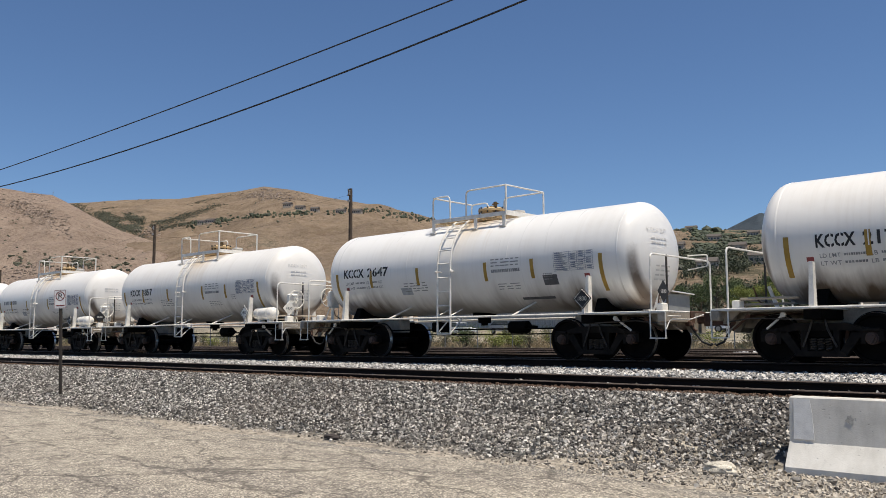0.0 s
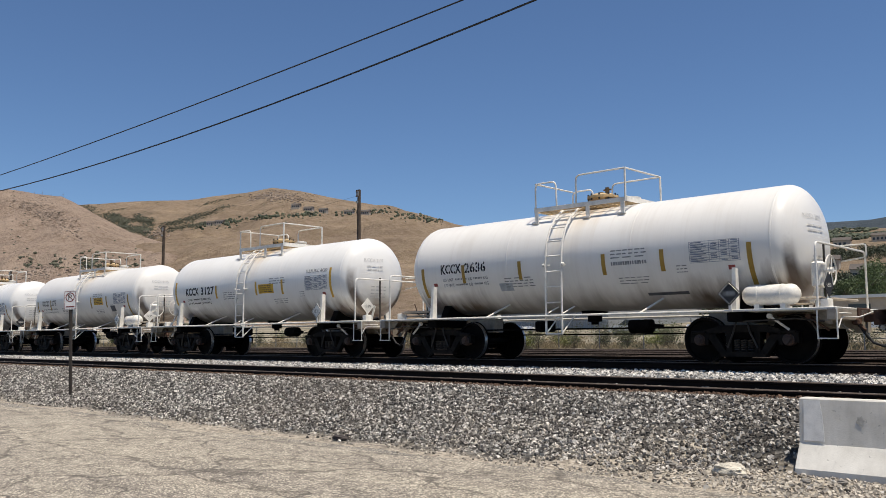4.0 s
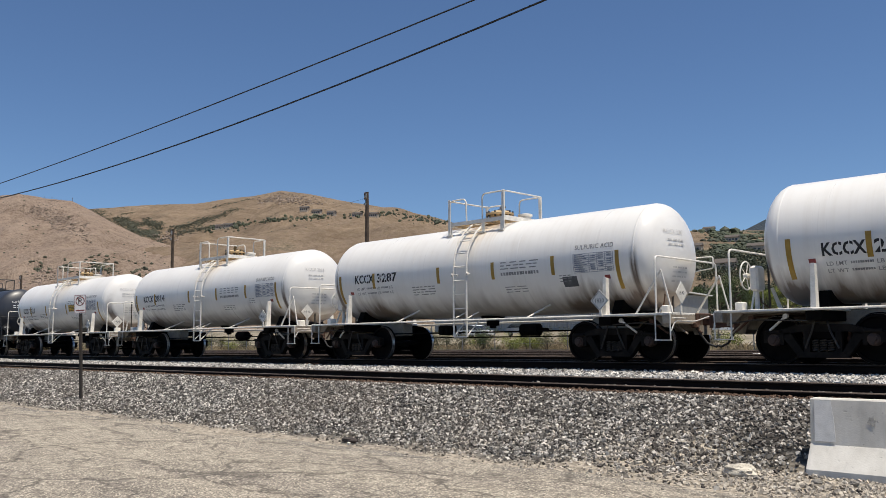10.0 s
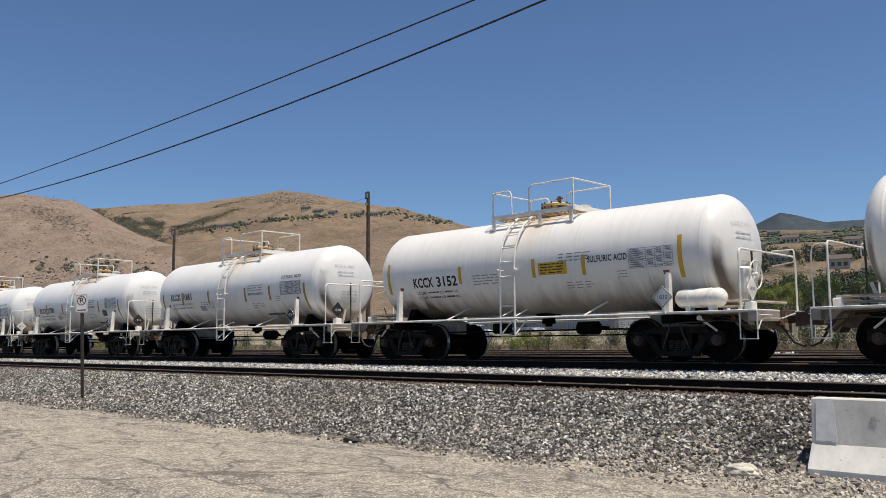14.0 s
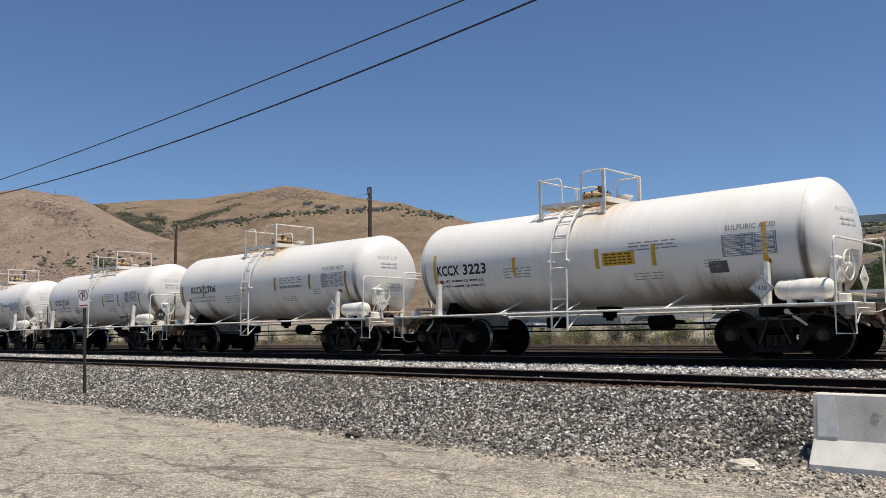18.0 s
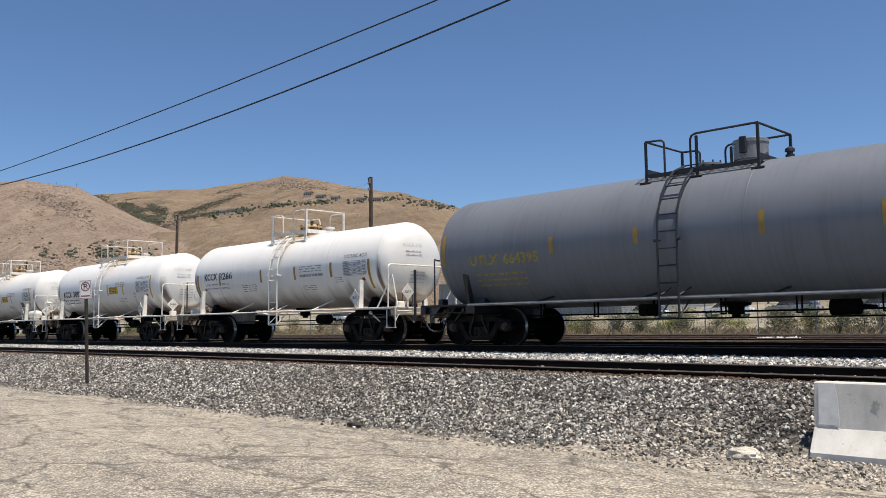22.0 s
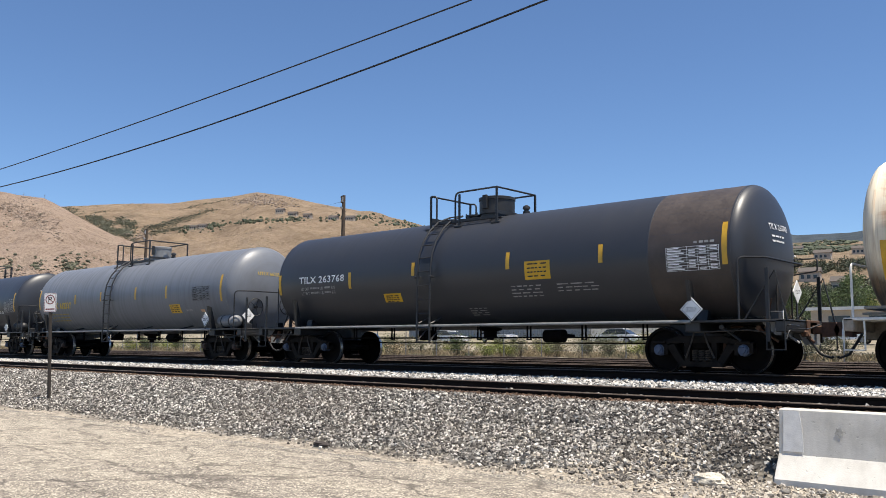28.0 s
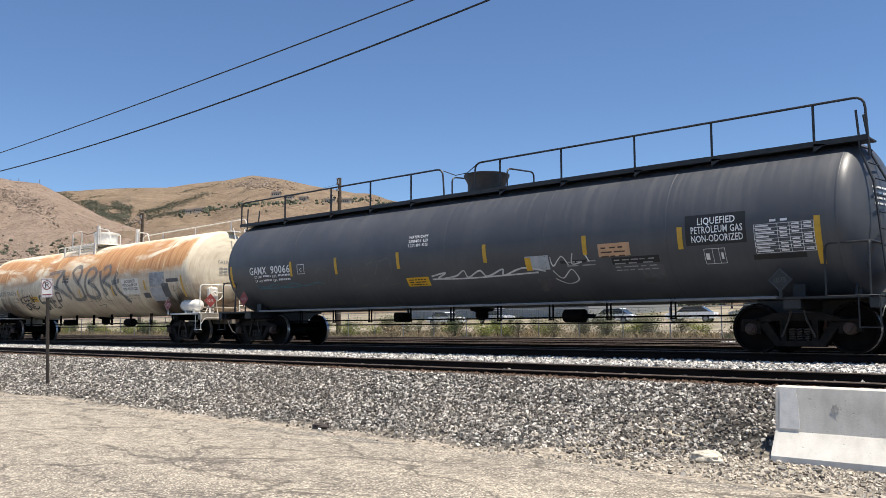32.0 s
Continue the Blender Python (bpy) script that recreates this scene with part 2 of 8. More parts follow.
PANEL_DARK = plain("dark_patch_paint", (0.10, 0.10, 0.105), 0.6, vary=0.3)
def spray_mat(name, colour, cover):
    """Spray paint that covers unevenly and lets the ground show through."""
    m, t, b = nodes_of(name)
    c = coords(t)
    b.inputs["Base Color"].default_value = (*colour, 1)
    b.inputs["Roughness"].default_value = 0.7
    n = maths(t, "ADD", maths(t, "MULTIPLY", noise_node(t, c, 3.0, 5, 0.6), 0.7), maths(t, "MULTIPLY", noise_node(t, c, 40.0, 2), 0.3))
    t.links.new(ramp(t, n, [(0.25, grey(cover * 0.5)), (0.7, grey(min(cover * 1.3, 1)))]), b.inputs["Alpha"])
    return m


BLACK_PATCH = plain("flat_black_patch_paint", (0.014, 0.0145, 0.016), 0.55, vary=0.2)
SPRAY_MIST = spray_mat("thin_grey_overspray", (0.26, 0.255, 0.25), 0.16)
SPRAY_LOOP = spray_mat("smeared_grey_spray_paint", (0.21, 0.207, 0.207), 0.58)
SPRAY_BLOCK = spray_mat("faded_dark_grey_spray_paint", (0.12, 0.115, 0.108), 0.72)
SPRAY_BLACK = plain("black_spray_paint", (0.03, 0.03, 0.035), 0.6, vary=0.3)
SPRAY_TEAL = plain("faded_teal_spray_paint", (0.06, 0.16, 0.20), 0.7, vary=0.3)
WOOD_POLE = plain("weathered_pole_wood", (0.085, 0.060, 0.042), 0.9, vary=0.35, scale=3, relief=0.004)
WIRE = plain("black_cable", (0.012, 0.012, 0.014), 0.6)
BRASS = plain("brass_valve", (0.20, 0.13, 0.06), 0.45, 0.7, vary=0.3)


def rail_steel():
    m, t, b = nodes_of("rusted_rail_steel")
    g = t.nodes.new("ShaderNodeNewGeometry")
    c = coords(t)
    f = noise_node(t, c, 3.0, 5, 0.6, (0.3, 3, 3))
    col = ramp(t, f, [(0.3, (0.006, 0.0045, 0.004)), (0.7, (0.022, 0.013, 0.009))])
    t.links.new(col, b.inputs["Base Color"])
    b.inputs["Roughness"].default_value = 0.8
    b.inputs["Specular IOR Level"].default_value = 0.15
    return m


RAIL = rail_steel()
RAIL_TOP = plain("worn_rail_head", (0.15, 0.112, 0.085), 0.6, 0.2, vary=0.35, scale=4)
TIE = plain("creosoted_tie_wood", (0.045, 0.033, 0.025), 0.9, vary=0.4, scale=4, relief=0.006, sheen=0.1)


def leaf_mat(name, lo, hi):
    m, t, b = nodes_of(name)
    g = t.nodes.new("ShaderNodeNewGeometry")
    t.links.new(ramp(t, g.outputs["Random Per Island"], [(0.0, lo), (1.0, hi)]), b.inputs["Base Color"])
    b.inputs["Roughness"].default_value = 0.7
    return m


def stone_mat():
    m, t, b = nodes_of("crushed_granite_stone")
    g = t.nodes.new("ShaderNodeNewGeometry")
    rnd = g.outputs["Random Per Island"]
    f = noise_node(t, g.outputs["Position"], 18.0, 3)
    col = ramp(t, rnd, [(0.0, (0.018, 0.016, 0.015)), (0.32, (0.072, 0.067, 0.060)), (0.58, (0.205, 0.192, 0.170)), (0.82, (0.45, 0.422, 0.374)), (1.0, (0.86, 0.81, 0.73))])
    big = noise_node(t, g.outputs["Position"], 0.35, 3)
    col = mix(t, maths(t, "MULTIPLY", f, 0.2), col, (0.17, 0.15, 0.13))
    col = mix(t, maths(t, "MULTIPLY", ramp(t, big, [(0.4, grey(0)), (0.65, grey(1))]), 0.3), col, (0.11, 0.085, 0.065))
    t.links.new(col, b.inputs["Base Color"])
    b.inputs["Roughness"].default_value = 0.9
    return m


STONE = stone_mat()
STONE_PALE = leaf_mat("pale_ballast", (0.06, 0.055, 0.049), (0.76, 0.72, 0.655))


def ground_mat():
    """Gravel bed by the tracks, dry dirt and grass beyond it, scrub far off."""
    m, t, b = nodes_of("gravel_and_dry_ground")
    p = place(t)
    v = t.nodes.new("ShaderNodeTexVoronoi")
    v.inputs["Scale"].default_value = 19.0
    t.links.new(p, v.inputs["Vector"])
    # bed kept near black: shade in the gaps between stones painted on
    shaded_grains = ramp(t, v.outputs["Color"], [(0.1, (0.012, 0.011, 0.010)), (0.6, (0.04, 0.037, 0.033)), (0.92, (0.16, 0.147, 0.13))])
    dirt = ramp(t, noise_node(t, p, 0.9, 6), [(0.3, (0.25, 0.21, 0.16)), (0.7, (0.44, 0.38, 0.30))])
    dirt = mix(t, 0.6, dirt, ramp(t, v.outputs["Color"], [(0.2, (0.09, 0.078, 0.062)), (0.5, (0.30, 0.26, 0.20)), (0.85, (0.52, 0.46, 0.37))]))
    dry = ramp(t, noise_node(t, p, 0.12, 7, 0.65), [(0.32, (0.11, 0.100, 0.060)), (0.48, (0.22, 0.188, 0.130)), (0.7, (0.35, 0.305, 0.23))])
    sep = t.nodes.new("ShaderNodeSeparateXYZ")
    t.links.new(p, sep.inputs[0])
    wob = maths(t, "ADD", sep.outputs["Y"], maths(t, "MULTIPLY", maths(t, "SUBTRACT", noise_node(t, p, 1.2, 4), 0.5), 1.6))
    n = t.nodes.new("ShaderNodeMapRange")
    n.inputs["From Min"].default_value, n.inputs["From Max"].default_value = 7.9, 8.5
    flat = ramp(t, maths(t, "ADD", maths(t, "MULTIPLY", sep.outputs["X"], 0.5), 3.3), [(0.0, grey(0)), (0.8, grey(1))])
    t.links.new(maths(t, "SUBTRACT", wob, maths(t, "MULTIPLY", flat, 1.25)), n.inputs["Value"])
    col = mix(t, n.outputs[0], dirt, shaded_grains)
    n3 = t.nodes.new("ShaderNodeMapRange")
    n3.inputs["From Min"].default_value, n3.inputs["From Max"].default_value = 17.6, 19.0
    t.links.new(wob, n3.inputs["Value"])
    # ground much darker from the train's track to the back of the yard
    dark_yard = ramp(t, noise_node(t, p, 2.2, 6, 0.65), [(0.3, (0.014, 0.012, 0.011)), (0.6, (0.035, 0.030, 0.026)), (0.8, (0.085, 0.072, 0.06))])
    col = mix(t, n3.outputs[0], col, dark_yard)
    n2 = t.nodes.new("ShaderNodeMapRange")
    n2.inputs["From Min"].default_value, n2.inputs["From Max"].default_value = 39.0, 43.0
    t.links.new(wob, n2.inputs["Value"])
    col = mix(t, n2.outputs[0], col, dry)
    t.links.new(col, b.inputs["Base Color"])
    b.inputs["Roughness"].default_value = 0.95
    bump(t, b, v.outputs["Distance"], 0.8, 0.03)
    return m


def road_mat():
    """Old sun-bleached asphalt: aggregate, wandering cracks, darker tyre lanes and oil."""
    m, t, b = nodes_of("bleached_cracked_asphalt")
    p = place(t)
    warp = t.nodes.new("ShaderNodeTexNoise")
    warp.inputs["Scale"].default_value, warp.inputs["Detail"].default_value = 1.4, 5
    t.links.new(p, warp.inputs["Vector"])
    sh = t.nodes.new("ShaderNodeVectorMath")
    sh.operation = "MULTIPLY_ADD"
    t.links.new(warp.outputs["Color"], sh.inputs[0])
    sh.inputs[1].default_value = (0.9, 0.9, 0.9)
    t.links.new(p, sh.inputs[2])

    def crack(scale, width, stretch):
        mp = t.nodes.new("ShaderNodeMapping")
        mp.inputs["Scale"].default_value = stretch
        t.links.new(sh.outputs[0], mp.inputs["Vector"])
        v = t.nodes.new("ShaderNodeTexVoronoi")
        v.feature = "DISTANCE_TO_EDGE"
        v.inputs["Scale"].default_value = scale
        t.links.new(mp.outputs[0], v.inputs["Vector"])
        return ramp(t, v.outputs["Distance"], [(0.0, grey(1)), (width, grey(0))])

    breaks = noise_node(t, p, 0.7, 3)
    c1 = maths(t, "MULTIPLY", crack(0.75, 0.030, (0.45, 1.0, 1.0)), ramp(t, breaks, [(0.30, grey(0)), (0.42, grey(1.0))]))
    c2 = maths(t, "MULTIPLY", crack(2.2, 0.042, (0.5, 1.0, 1.0)), ramp(t, breaks, [(0.42, grey(0)), (0.56, grey(0.85))]))
    grain = noise_node(t, p, 70.0, 3, 0.7)
    mid = noise_node(t, p, 5.0, 5, 0.65)
    lanes = noise_node(t, p, 1.0, 4, 0.6, (0.10, 0.75, 1.0), 0.6)
    worn = noise_node(t, p, 1.0, 6, 0.7, (1.6, 7.0, 1.0), 0.5)
    col = ramp(t, maths(t, "ADD", maths(t, "MULTIPLY", grain, 0.55), maths(t, "MULTIPLY", mid, 0.45)), [(0.36, (0.13, 0.113, 0.09)), (0.5, (0.345, 0.302, 0.238)), (0.64, (0.55, 0.485, 0.385))])
    col = mix(t, maths(t, "MULTIPLY", ramp(t, lanes, [(0.47, grey(0)), (0.64, grey(1))]), 0.50), col, (0.17, 0.148, 0.13))
    col = mix(t, maths(t, "MULTIPLY", ramp(t, noise_node(t, p, 1.6, 5), [(0.62, grey(0)), (0.72, grey(1))]), 0.5), col, (0.11, 0.095, 0.08))
    col = mix(t, maths(t, "MULTIPLY", ramp(t, worn, [(0.52, grey(0)), (0.66, grey(1))]), 0.28), col, (0.16, 0.14, 0.115))
    sep = t.nodes.new("ShaderNodeSeparateXYZ")
    t.links.new(p, sep.inputs[0])
    rim = maths(t, "ADD", sep.outputs["Y"], maths(t, "MULTIPLY", maths(t, "SUBTRACT", noise_node(t, p, 0.6, 5, 0.6), 0.5), 1.6))
    seam = maths(t, "MULTIPLY", ramp(t, maths(t, "SUBTRACT", rim, 7.1), [(0.25, grey(0)), (0.5, grey(1)), (0.7, grey(1)), (0.95, grey(0.2))]), ramp(t, noise_node(t, p, 0.5, 3), [(0.42, grey(0)), (0.56, grey(0.75))]))
    col = mix(t, seam, col, (0.13, 0.12, 0.11))
    chips = t.nodes.new("ShaderNodeTexVoronoi")
    chips.inputs["Scale"].default_value = 64.0
    t.links.new(p, chips.inputs["Vector"])
    tone = ramp(t, chips.outputs["Color"], [(0.22, grey(0.26)), (0.5, grey(0.92)), (0.85, grey(1.0))])
    col = mix(t, 0.85, col, tone, "MULTIPLY")
    pale = ramp(t, chips.outputs["Color"], [(0.70, grey(0)), (0.80, grey(0.8))])
    col = mix(t, pale, col, (0.70, 0.62, 0.49))
    cr = maths(t, "MAXIMUM", c1, c2)
    col = mix(t, maths(t, "MULTIPLY", cr, 0.78), col, (0.05, 0.04, 0.032))
    t.links.new(col, b.inputs["Base Color"])
    b.inputs["Roughness"].default_value = 0.9
    bump(t, b, maths(t, "SUBTRACT", grain, maths(t, "MULTIPLY", cr, 1.5)), 0.6, 0.006)
    return m


def hill_mat(name, dry_lo, dry_hi, scrub, scale, green, rock=0.0):
    """Dry hillside: bleached grass, earth, stony runs down the slope and olive scrub in patches."""
    m, t, b = nodes_of(name)
    p = place(t)
    col = ramp(t, noise_node(t, p, scale * 2.2, 8, 0.66), [(0.28, dry_lo), (0.70, dry_hi)])
    earth = noise_node(t, p, scale * 5.5, 7, 0.7, (1, 1, 1.6), 0.6)
    col = mix(t, maths(t, "MULTIPLY", ramp(t, earth, [(0.46, grey(0)), (0.62, grey(1))]), 0.55), col, tuple(x * y for x, y in zip(dry_lo, (0.80, 0.72, 0.70))))
    bands = noise_node(t, p, scale * 0.8, 6, 0.6, (1, 1, 2.5), 0.8)
    col = mix(t, maths(t, "MULTIPLY", ramp(t, bands, [(0.42, grey(1)), (0.58, grey(0))]), 0.40), col, tuple(x * 0.70 for x in dry_lo))
    tufts = noise_node(t, p, scale * 30, 4, 0.7)
    fine = noise_node(t, p, scale * 75, 3, 0.7)
    col = mix(t, maths(t, "MULTIPLY", ramp(t, fine, [(0.45, grey(0)), (0.68, grey(1))]), 0.35), col, tuple(x * 0.6 for x in dry_lo))
    patch = noise_node(t, p, scale * 0.9, 6, 0.66, (1, 1, 1), 0.5)
    fac = maths(t, "ADD", maths(t, "MULTIPLY", tufts, 0.40), maths(t, "MULTIPLY", patch, 0.80))
    col = mix(t, ramp(t, fac, [(0.68 - green, grey(0)), (0.76 - green, grey(0.85))]), col, scrub)
    col = mix(t, ramp(t, tufts, [(0.60, grey(0)), (0.70, grey(0.5))]), col, scrub)
    if rock:
        v = noise_node(t, p, scale * 16, 6, 0.75)
        col = mix(t, maths(t, "MULTIPLY", ramp(t, maths(t, "ADD", v, maths(t, "MULTIPLY", patch, 0.4)), [(0.62, grey(0)), (0.76, grey(1))]), rock), col, (0.38, 0.295, 0.235))
        col = mix(t, maths(t, "MULTIPLY", ramp(t, v, [(0.60, grey(0)), (0.68, grey(1))]), rock * 0.5), col, (0.085, 0.065, 0.052))
    t.links.new(col, b.inputs["Base Color"])
    b.inputs["Roughness"].default_value = 1.0
    b.inputs["Specular IOR Level"].default_value = 0.1
    bump(t, b, maths(t, "ADD", maths(t, "ADD", tufts, bands), earth), 0.8, 7.0)
    return m


def concrete_mat():
    m, t, b = nodes_of("weathered_concrete")
    c = coords(t)
    run = noise_node(t, c, 1.0, 5, 0.65, (7, 7, 1.2))
    big, fine = noise_node(t, c, 2.4, 5), noise_node(t, c, 60, 3)
    col = ramp(t, maths(t, "ADD", maths(t, "MULTIPLY", big, 0.6), maths(t, "MULTIPLY", run, 0.4)), [(0.3, (0.42, 0.40, 0.355)), (0.5, (0.61, 0.585, 0.53)), (0.72, (0.77, 0.745, 0.685))])
    col = mix(t, maths(t, "MULTIPLY", ramp(t, run, [(0.58, grey(0)), (0.75, grey(1))]), 0.4), col, (0.25, 0.235, 0.21))
    pits = ramp(t, noise_node(t, c, 24, 2), [(0.68, grey(0)), (0.74, grey(1))])
    col = mix(t, maths(t, "MULTIPLY", pits, 0.4), col, (0.2, 0.19, 0.17))
    t.links.new(col, b.inputs["Base Color"])
    b.inputs["Roughness"].default_value = 0.9
    bump(t, b, maths(t, "SUBTRACT", fine, pits), 0.4, 0.004)
    return m


GROUND = ground_mat()
ASPHALT = road_mat()
CONCRETE = concrete_mat()
HILL_NEAR = hill_mat("dry_rocky_hillside", (0.215, 0.158, 0.118), (0.43, 0.335, 0.255), (0.075, 0.068, 0.048), 0.012, -0.05, 0.7)
HILL_MAIN = hill_mat("dry_grass_hillside", (0.185, 0.137, 0.093), (0.345, 0.264, 0.176), (0.082, 0.080, 0.052), 0.008, 0.0, 0.25)
HILL_BENCH = hill_mat("dry_bench_hillside", (0.19, 0.145, 0.100), (0.34, 0.262, 0.180), (0.060, 0.062, 0.038), 0.007, 0.03)
# blue of the air over distance is put into the mountain's colour
HILL_FAR = hill_mat("haze_blue_mountain", (0.050, 0.066, 0.082), (0.082, 0.098, 0.112), (0.036, 0.050, 0.062), 0.003, 0.05)


LEAF = leaf_mat("green_leaves", (0.026, 0.046, 0.014), (0.085, 0.12, 0.036))
LEAF_YELLOW = leaf_mat("yellow_green_leaves", (0.10, 0.13, 0.02), (0.24, 0.26, 0.05))
STRAW = leaf_mat("dry_straw", (0.17, 0.13, 0.07), (0.43, 0.34, 0.20))
WEED = leaf_mat("grey_green_weeds", (0.05, 0.055, 0.028), (0.17, 0.165, 0.09))
SCRUB = leaf_mat("olive_scrub_leaves", (0.042, 0.047, 0.028), (0.105, 0.105, 0.064))
ROCK = leaf_mat("grey_brown_rock", (0.13, 0.10, 0.080), (0.36, 0.285, 0.225))
WOODS = leaf_mat("dull_green_woods", (0.024, 0.033, 0.017), (0.060, 0.072, 0.034))
CHIPS = leaf_mat("pale_stone_chips", (0.13, 0.115, 0.095), (0.55, 0.49, 0.40))
CLOUD = plain("white_cloud", (0.9, 0.9, 0.9), 1.0, vary=0.03, sheen=0.0)
BARK = plain("grey_brown_bark", (0.09, 0.07, 0.05), 0.95, vary=0.3)
SHED_WALL = plain("grey_corrugated_steel", (0.30, 0.31, 0.31), 0.5, 0.2, vary=0.1, scale=1.5)
SHED_WHITE = plain("white_steel_cladding", (0.72, 0.72, 0.70), 0.5, vary=0.08, scale=1.0)
HOUSE_WALL = plain("tan_house_render", (0.42, 0.36, 0.29), 0.9, vary=0.15, scale=0.6)
HOUSE_ROOF = plain("dark_shingle_roof", (0.10, 0.085, 0.075), 0.9, vary=0.2, scale=0.8)
GLASS_DARK = plain("dark_window_glass", (0.03, 0.035, 0.04), 0.12, vary=0.1)
CAR_WHITE = plain("white_car_paint", (0.75, 0.76, 0.77), 0.25, vary=0.04)
CAR_GREY = plain("silver_car_paint", (0.35, 0.36, 0.38), 0.3, 0.4, vary=0.05)


# ---------------------------------------------------------------- mesh tools
class Shape:
    """Vertices and faces of one part."""

    def __init__(self):
        self.v, self.f, self.cuts = [], [], []

    def add(self, verts, faces):
        n = len(self.v)
        self.cuts.append((n, len(self.f)))
        self.v.extend(tuple(p) for p in verts)
        self.f.extend(tuple(i + n for i in f) for f in faces)
        return self

    def box(self, x0, x1, y0, y1, z0, z1, c=0.0):
        if c <= 0:
            self.add([(x, y, z) for z in (z0, z1) for y in (y0, y1) for x in (x0, x1)],
                     [(0, 2, 3, 1), (4, 5, 7, 6), (0, 1, 5, 4), (2, 6, 7, 3), (0, 4, 6, 2), (1, 3, 7, 5)])
            return self
        rings = []
        for z, i in ((z0, c), (z0 + c, 0), (z1 - c, 0), (z1, c)):
            rings.append([(x0 + c + i, y0 + i, z), (x1 - c - i, y0 + i, z), (x1 - i, y0 + c + i, z), (x1 - i, y1 - c - i, z),
                          (x1 - c - i, y1 - i, z), (x0 + c + i, y1 - i, z), (x0 + i, y1 - c - i, z), (x0 + i, y0 + c + i, z)])
        return self.loft(rings)

    def loft(self, rings, caps=True):
        n, k = len(rings[0]), len(rings)
        faces = [(i * n + j, i * n + (j + 1) % n, (i + 1) * n + (j + 1) % n, (i + 1) * n + j) for i in range(k - 1) for j in range(n)]
        if caps:
            faces += [tuple(range(n))[::-1], tuple((k - 1) * n + j for j in range(n))]
        return self.add([p for r in rings for p in r], faces)

    def tube(self, pts, r, n=6, r2=None):
        pts = [Vector(p) for p in pts]
        rings = []
        for i, p in enumerate(pts):
            a = (pts[i] - pts[i - 1]).normalized() if i else (pts[1] - pts[0]).normalized()
            b = (pts[i + 1] - pts[i]).normalized() if i < len(pts) - 1 else a
            d = (a + b).normalized() if (a + b).length > 1e-6 else a
            ref = Vector((0, 0, 1)) if abs(d.z) < 0.8 else Vector((0, 1, 0)) if abs(d.y) < 0.8 else Vector((1, 0, 0))
            if i == 0:
                s = d.cross(ref).normalized()
            else:
                s = (s - d * s.dot(d)).normalized()
            u = s.cross(d)
            q = r if r2 is None else r + (r2 - r) * i / (len(pts) - 1)
            rings.append([p + (s * math.cos(t) + u * math.sin(t)) * q for t in (2 * math.pi * j / n for j in range(n))])
        return self.loft(rings)

    def lathe(self, profile, centre, axis="x", n=32):
        """profile: (along, radius) pairs round the axis through centre."""
        rings = []
        for a, r in profile:
            ring = []
            for j in range(n):
                t = 2 * math.pi * j / n
                c, s = r * math.cos(t), r * math.sin(t)
                ring.append({"x": (a, c, s), "y": (s, a, c), "z": (c, s, a)}[axis])
            rings.append([(p[0] + centre[0], p[1] + centre[1], p[2] + centre[2]) for p in ring])
        return self.loft(rings)

    def prism(self, poly, y0, y1):
        """A polygon in x and z, extruded across the car."""
        return self.loft([[(x, y0, z) for x, z in poly], [(x, y1, z) for x, z in poly]])


def rounded(pts, r, k=4):
    """A polyline with its inner corners rounded."""
    pts = [Vector(p) for p in pts]
    out = [pts[0]]
    for a, b, c in zip(pts, pts[1:], pts[2:]):
        q = min(r, (a - b).length * 0.45, (c - b).length * 0.45)
        p0, p1 = b + (a - b).normalized() * q, b + (c - b).normalized() * q
        out += [p0.lerp(b, t).lerp(b.lerp(p1, t), t) for t in (i / k for i in range(k + 1))]
    return out + [pts[-1]]


def mesh_of(name, shape, material, smooth=40):
    me = bpy.data.meshes.new(name)
    me.from_pydata(shape.v, [], shape.f)
    bm = bmesh.new()
    bm.from_mesh(me)
    bmesh.ops.recalc_face_normals(bm, faces=bm.faces)
    bm.to_mesh(me)
    bm.free()
    me.materials.append(material)
    if smooth:
        me.shade_smooth()
        me.set_sharp_from_angle(angle=radians(smooth))
    return me


def part(name, shape, material, parent, label="", smooth=40):
    ob = new(name, mesh_of(name, shape, material, smooth))
    ob.parent = parent
    return tagged(ob, label)


def parts(name, shape, material, parent, label="", smooth=40):
    """Each solid that was added to the shape becomes a part of its own."""
    ends = shape.cuts[1:] + [(len(shape.v), len(shape.f))]
    for (v0, f0), (v1, f1) in zip(shape.cuts, ends):
        one = Shape().add(shape.v[v0:v1], [tuple(i - v0 for i in f) for f in shape.f[f0:f1]])
        ob = part(name, one, material, parent, label, smooth)
    return ob


def thing(name, shape, material, label, category, group="", kind="", smooth=40):
    return tagged(new(name, mesh_of(name, shape, material, smooth)), label, category, group, kind)


def quick_mesh(name, verts, faces, material, smooth=False):
    """A mesh of equal-sized faces from arrays."""
    verts, faces = np.asarray(verts, np.float32), np.asarray(faces, np.int32)
    me = bpy.data.meshes.new(name)
    me.vertices.add(len(verts))
    me.vertices.foreach_set("co", verts.ravel())
    k = faces.shape[1]
    me.loops.add(faces.size)
    me.loops.foreach_set("vertex_index", faces.ravel())
    me.polygons.add(len(faces))
    me.polygons.foreach_set("loop_start", np.arange(0, faces.size, k, dtype=np.int32))
    me.polygons.foreach_set("use_smooth", np.full(len(faces), smooth))
    me.update(calc_edges=True)
    me.materials.append(material)
    return me


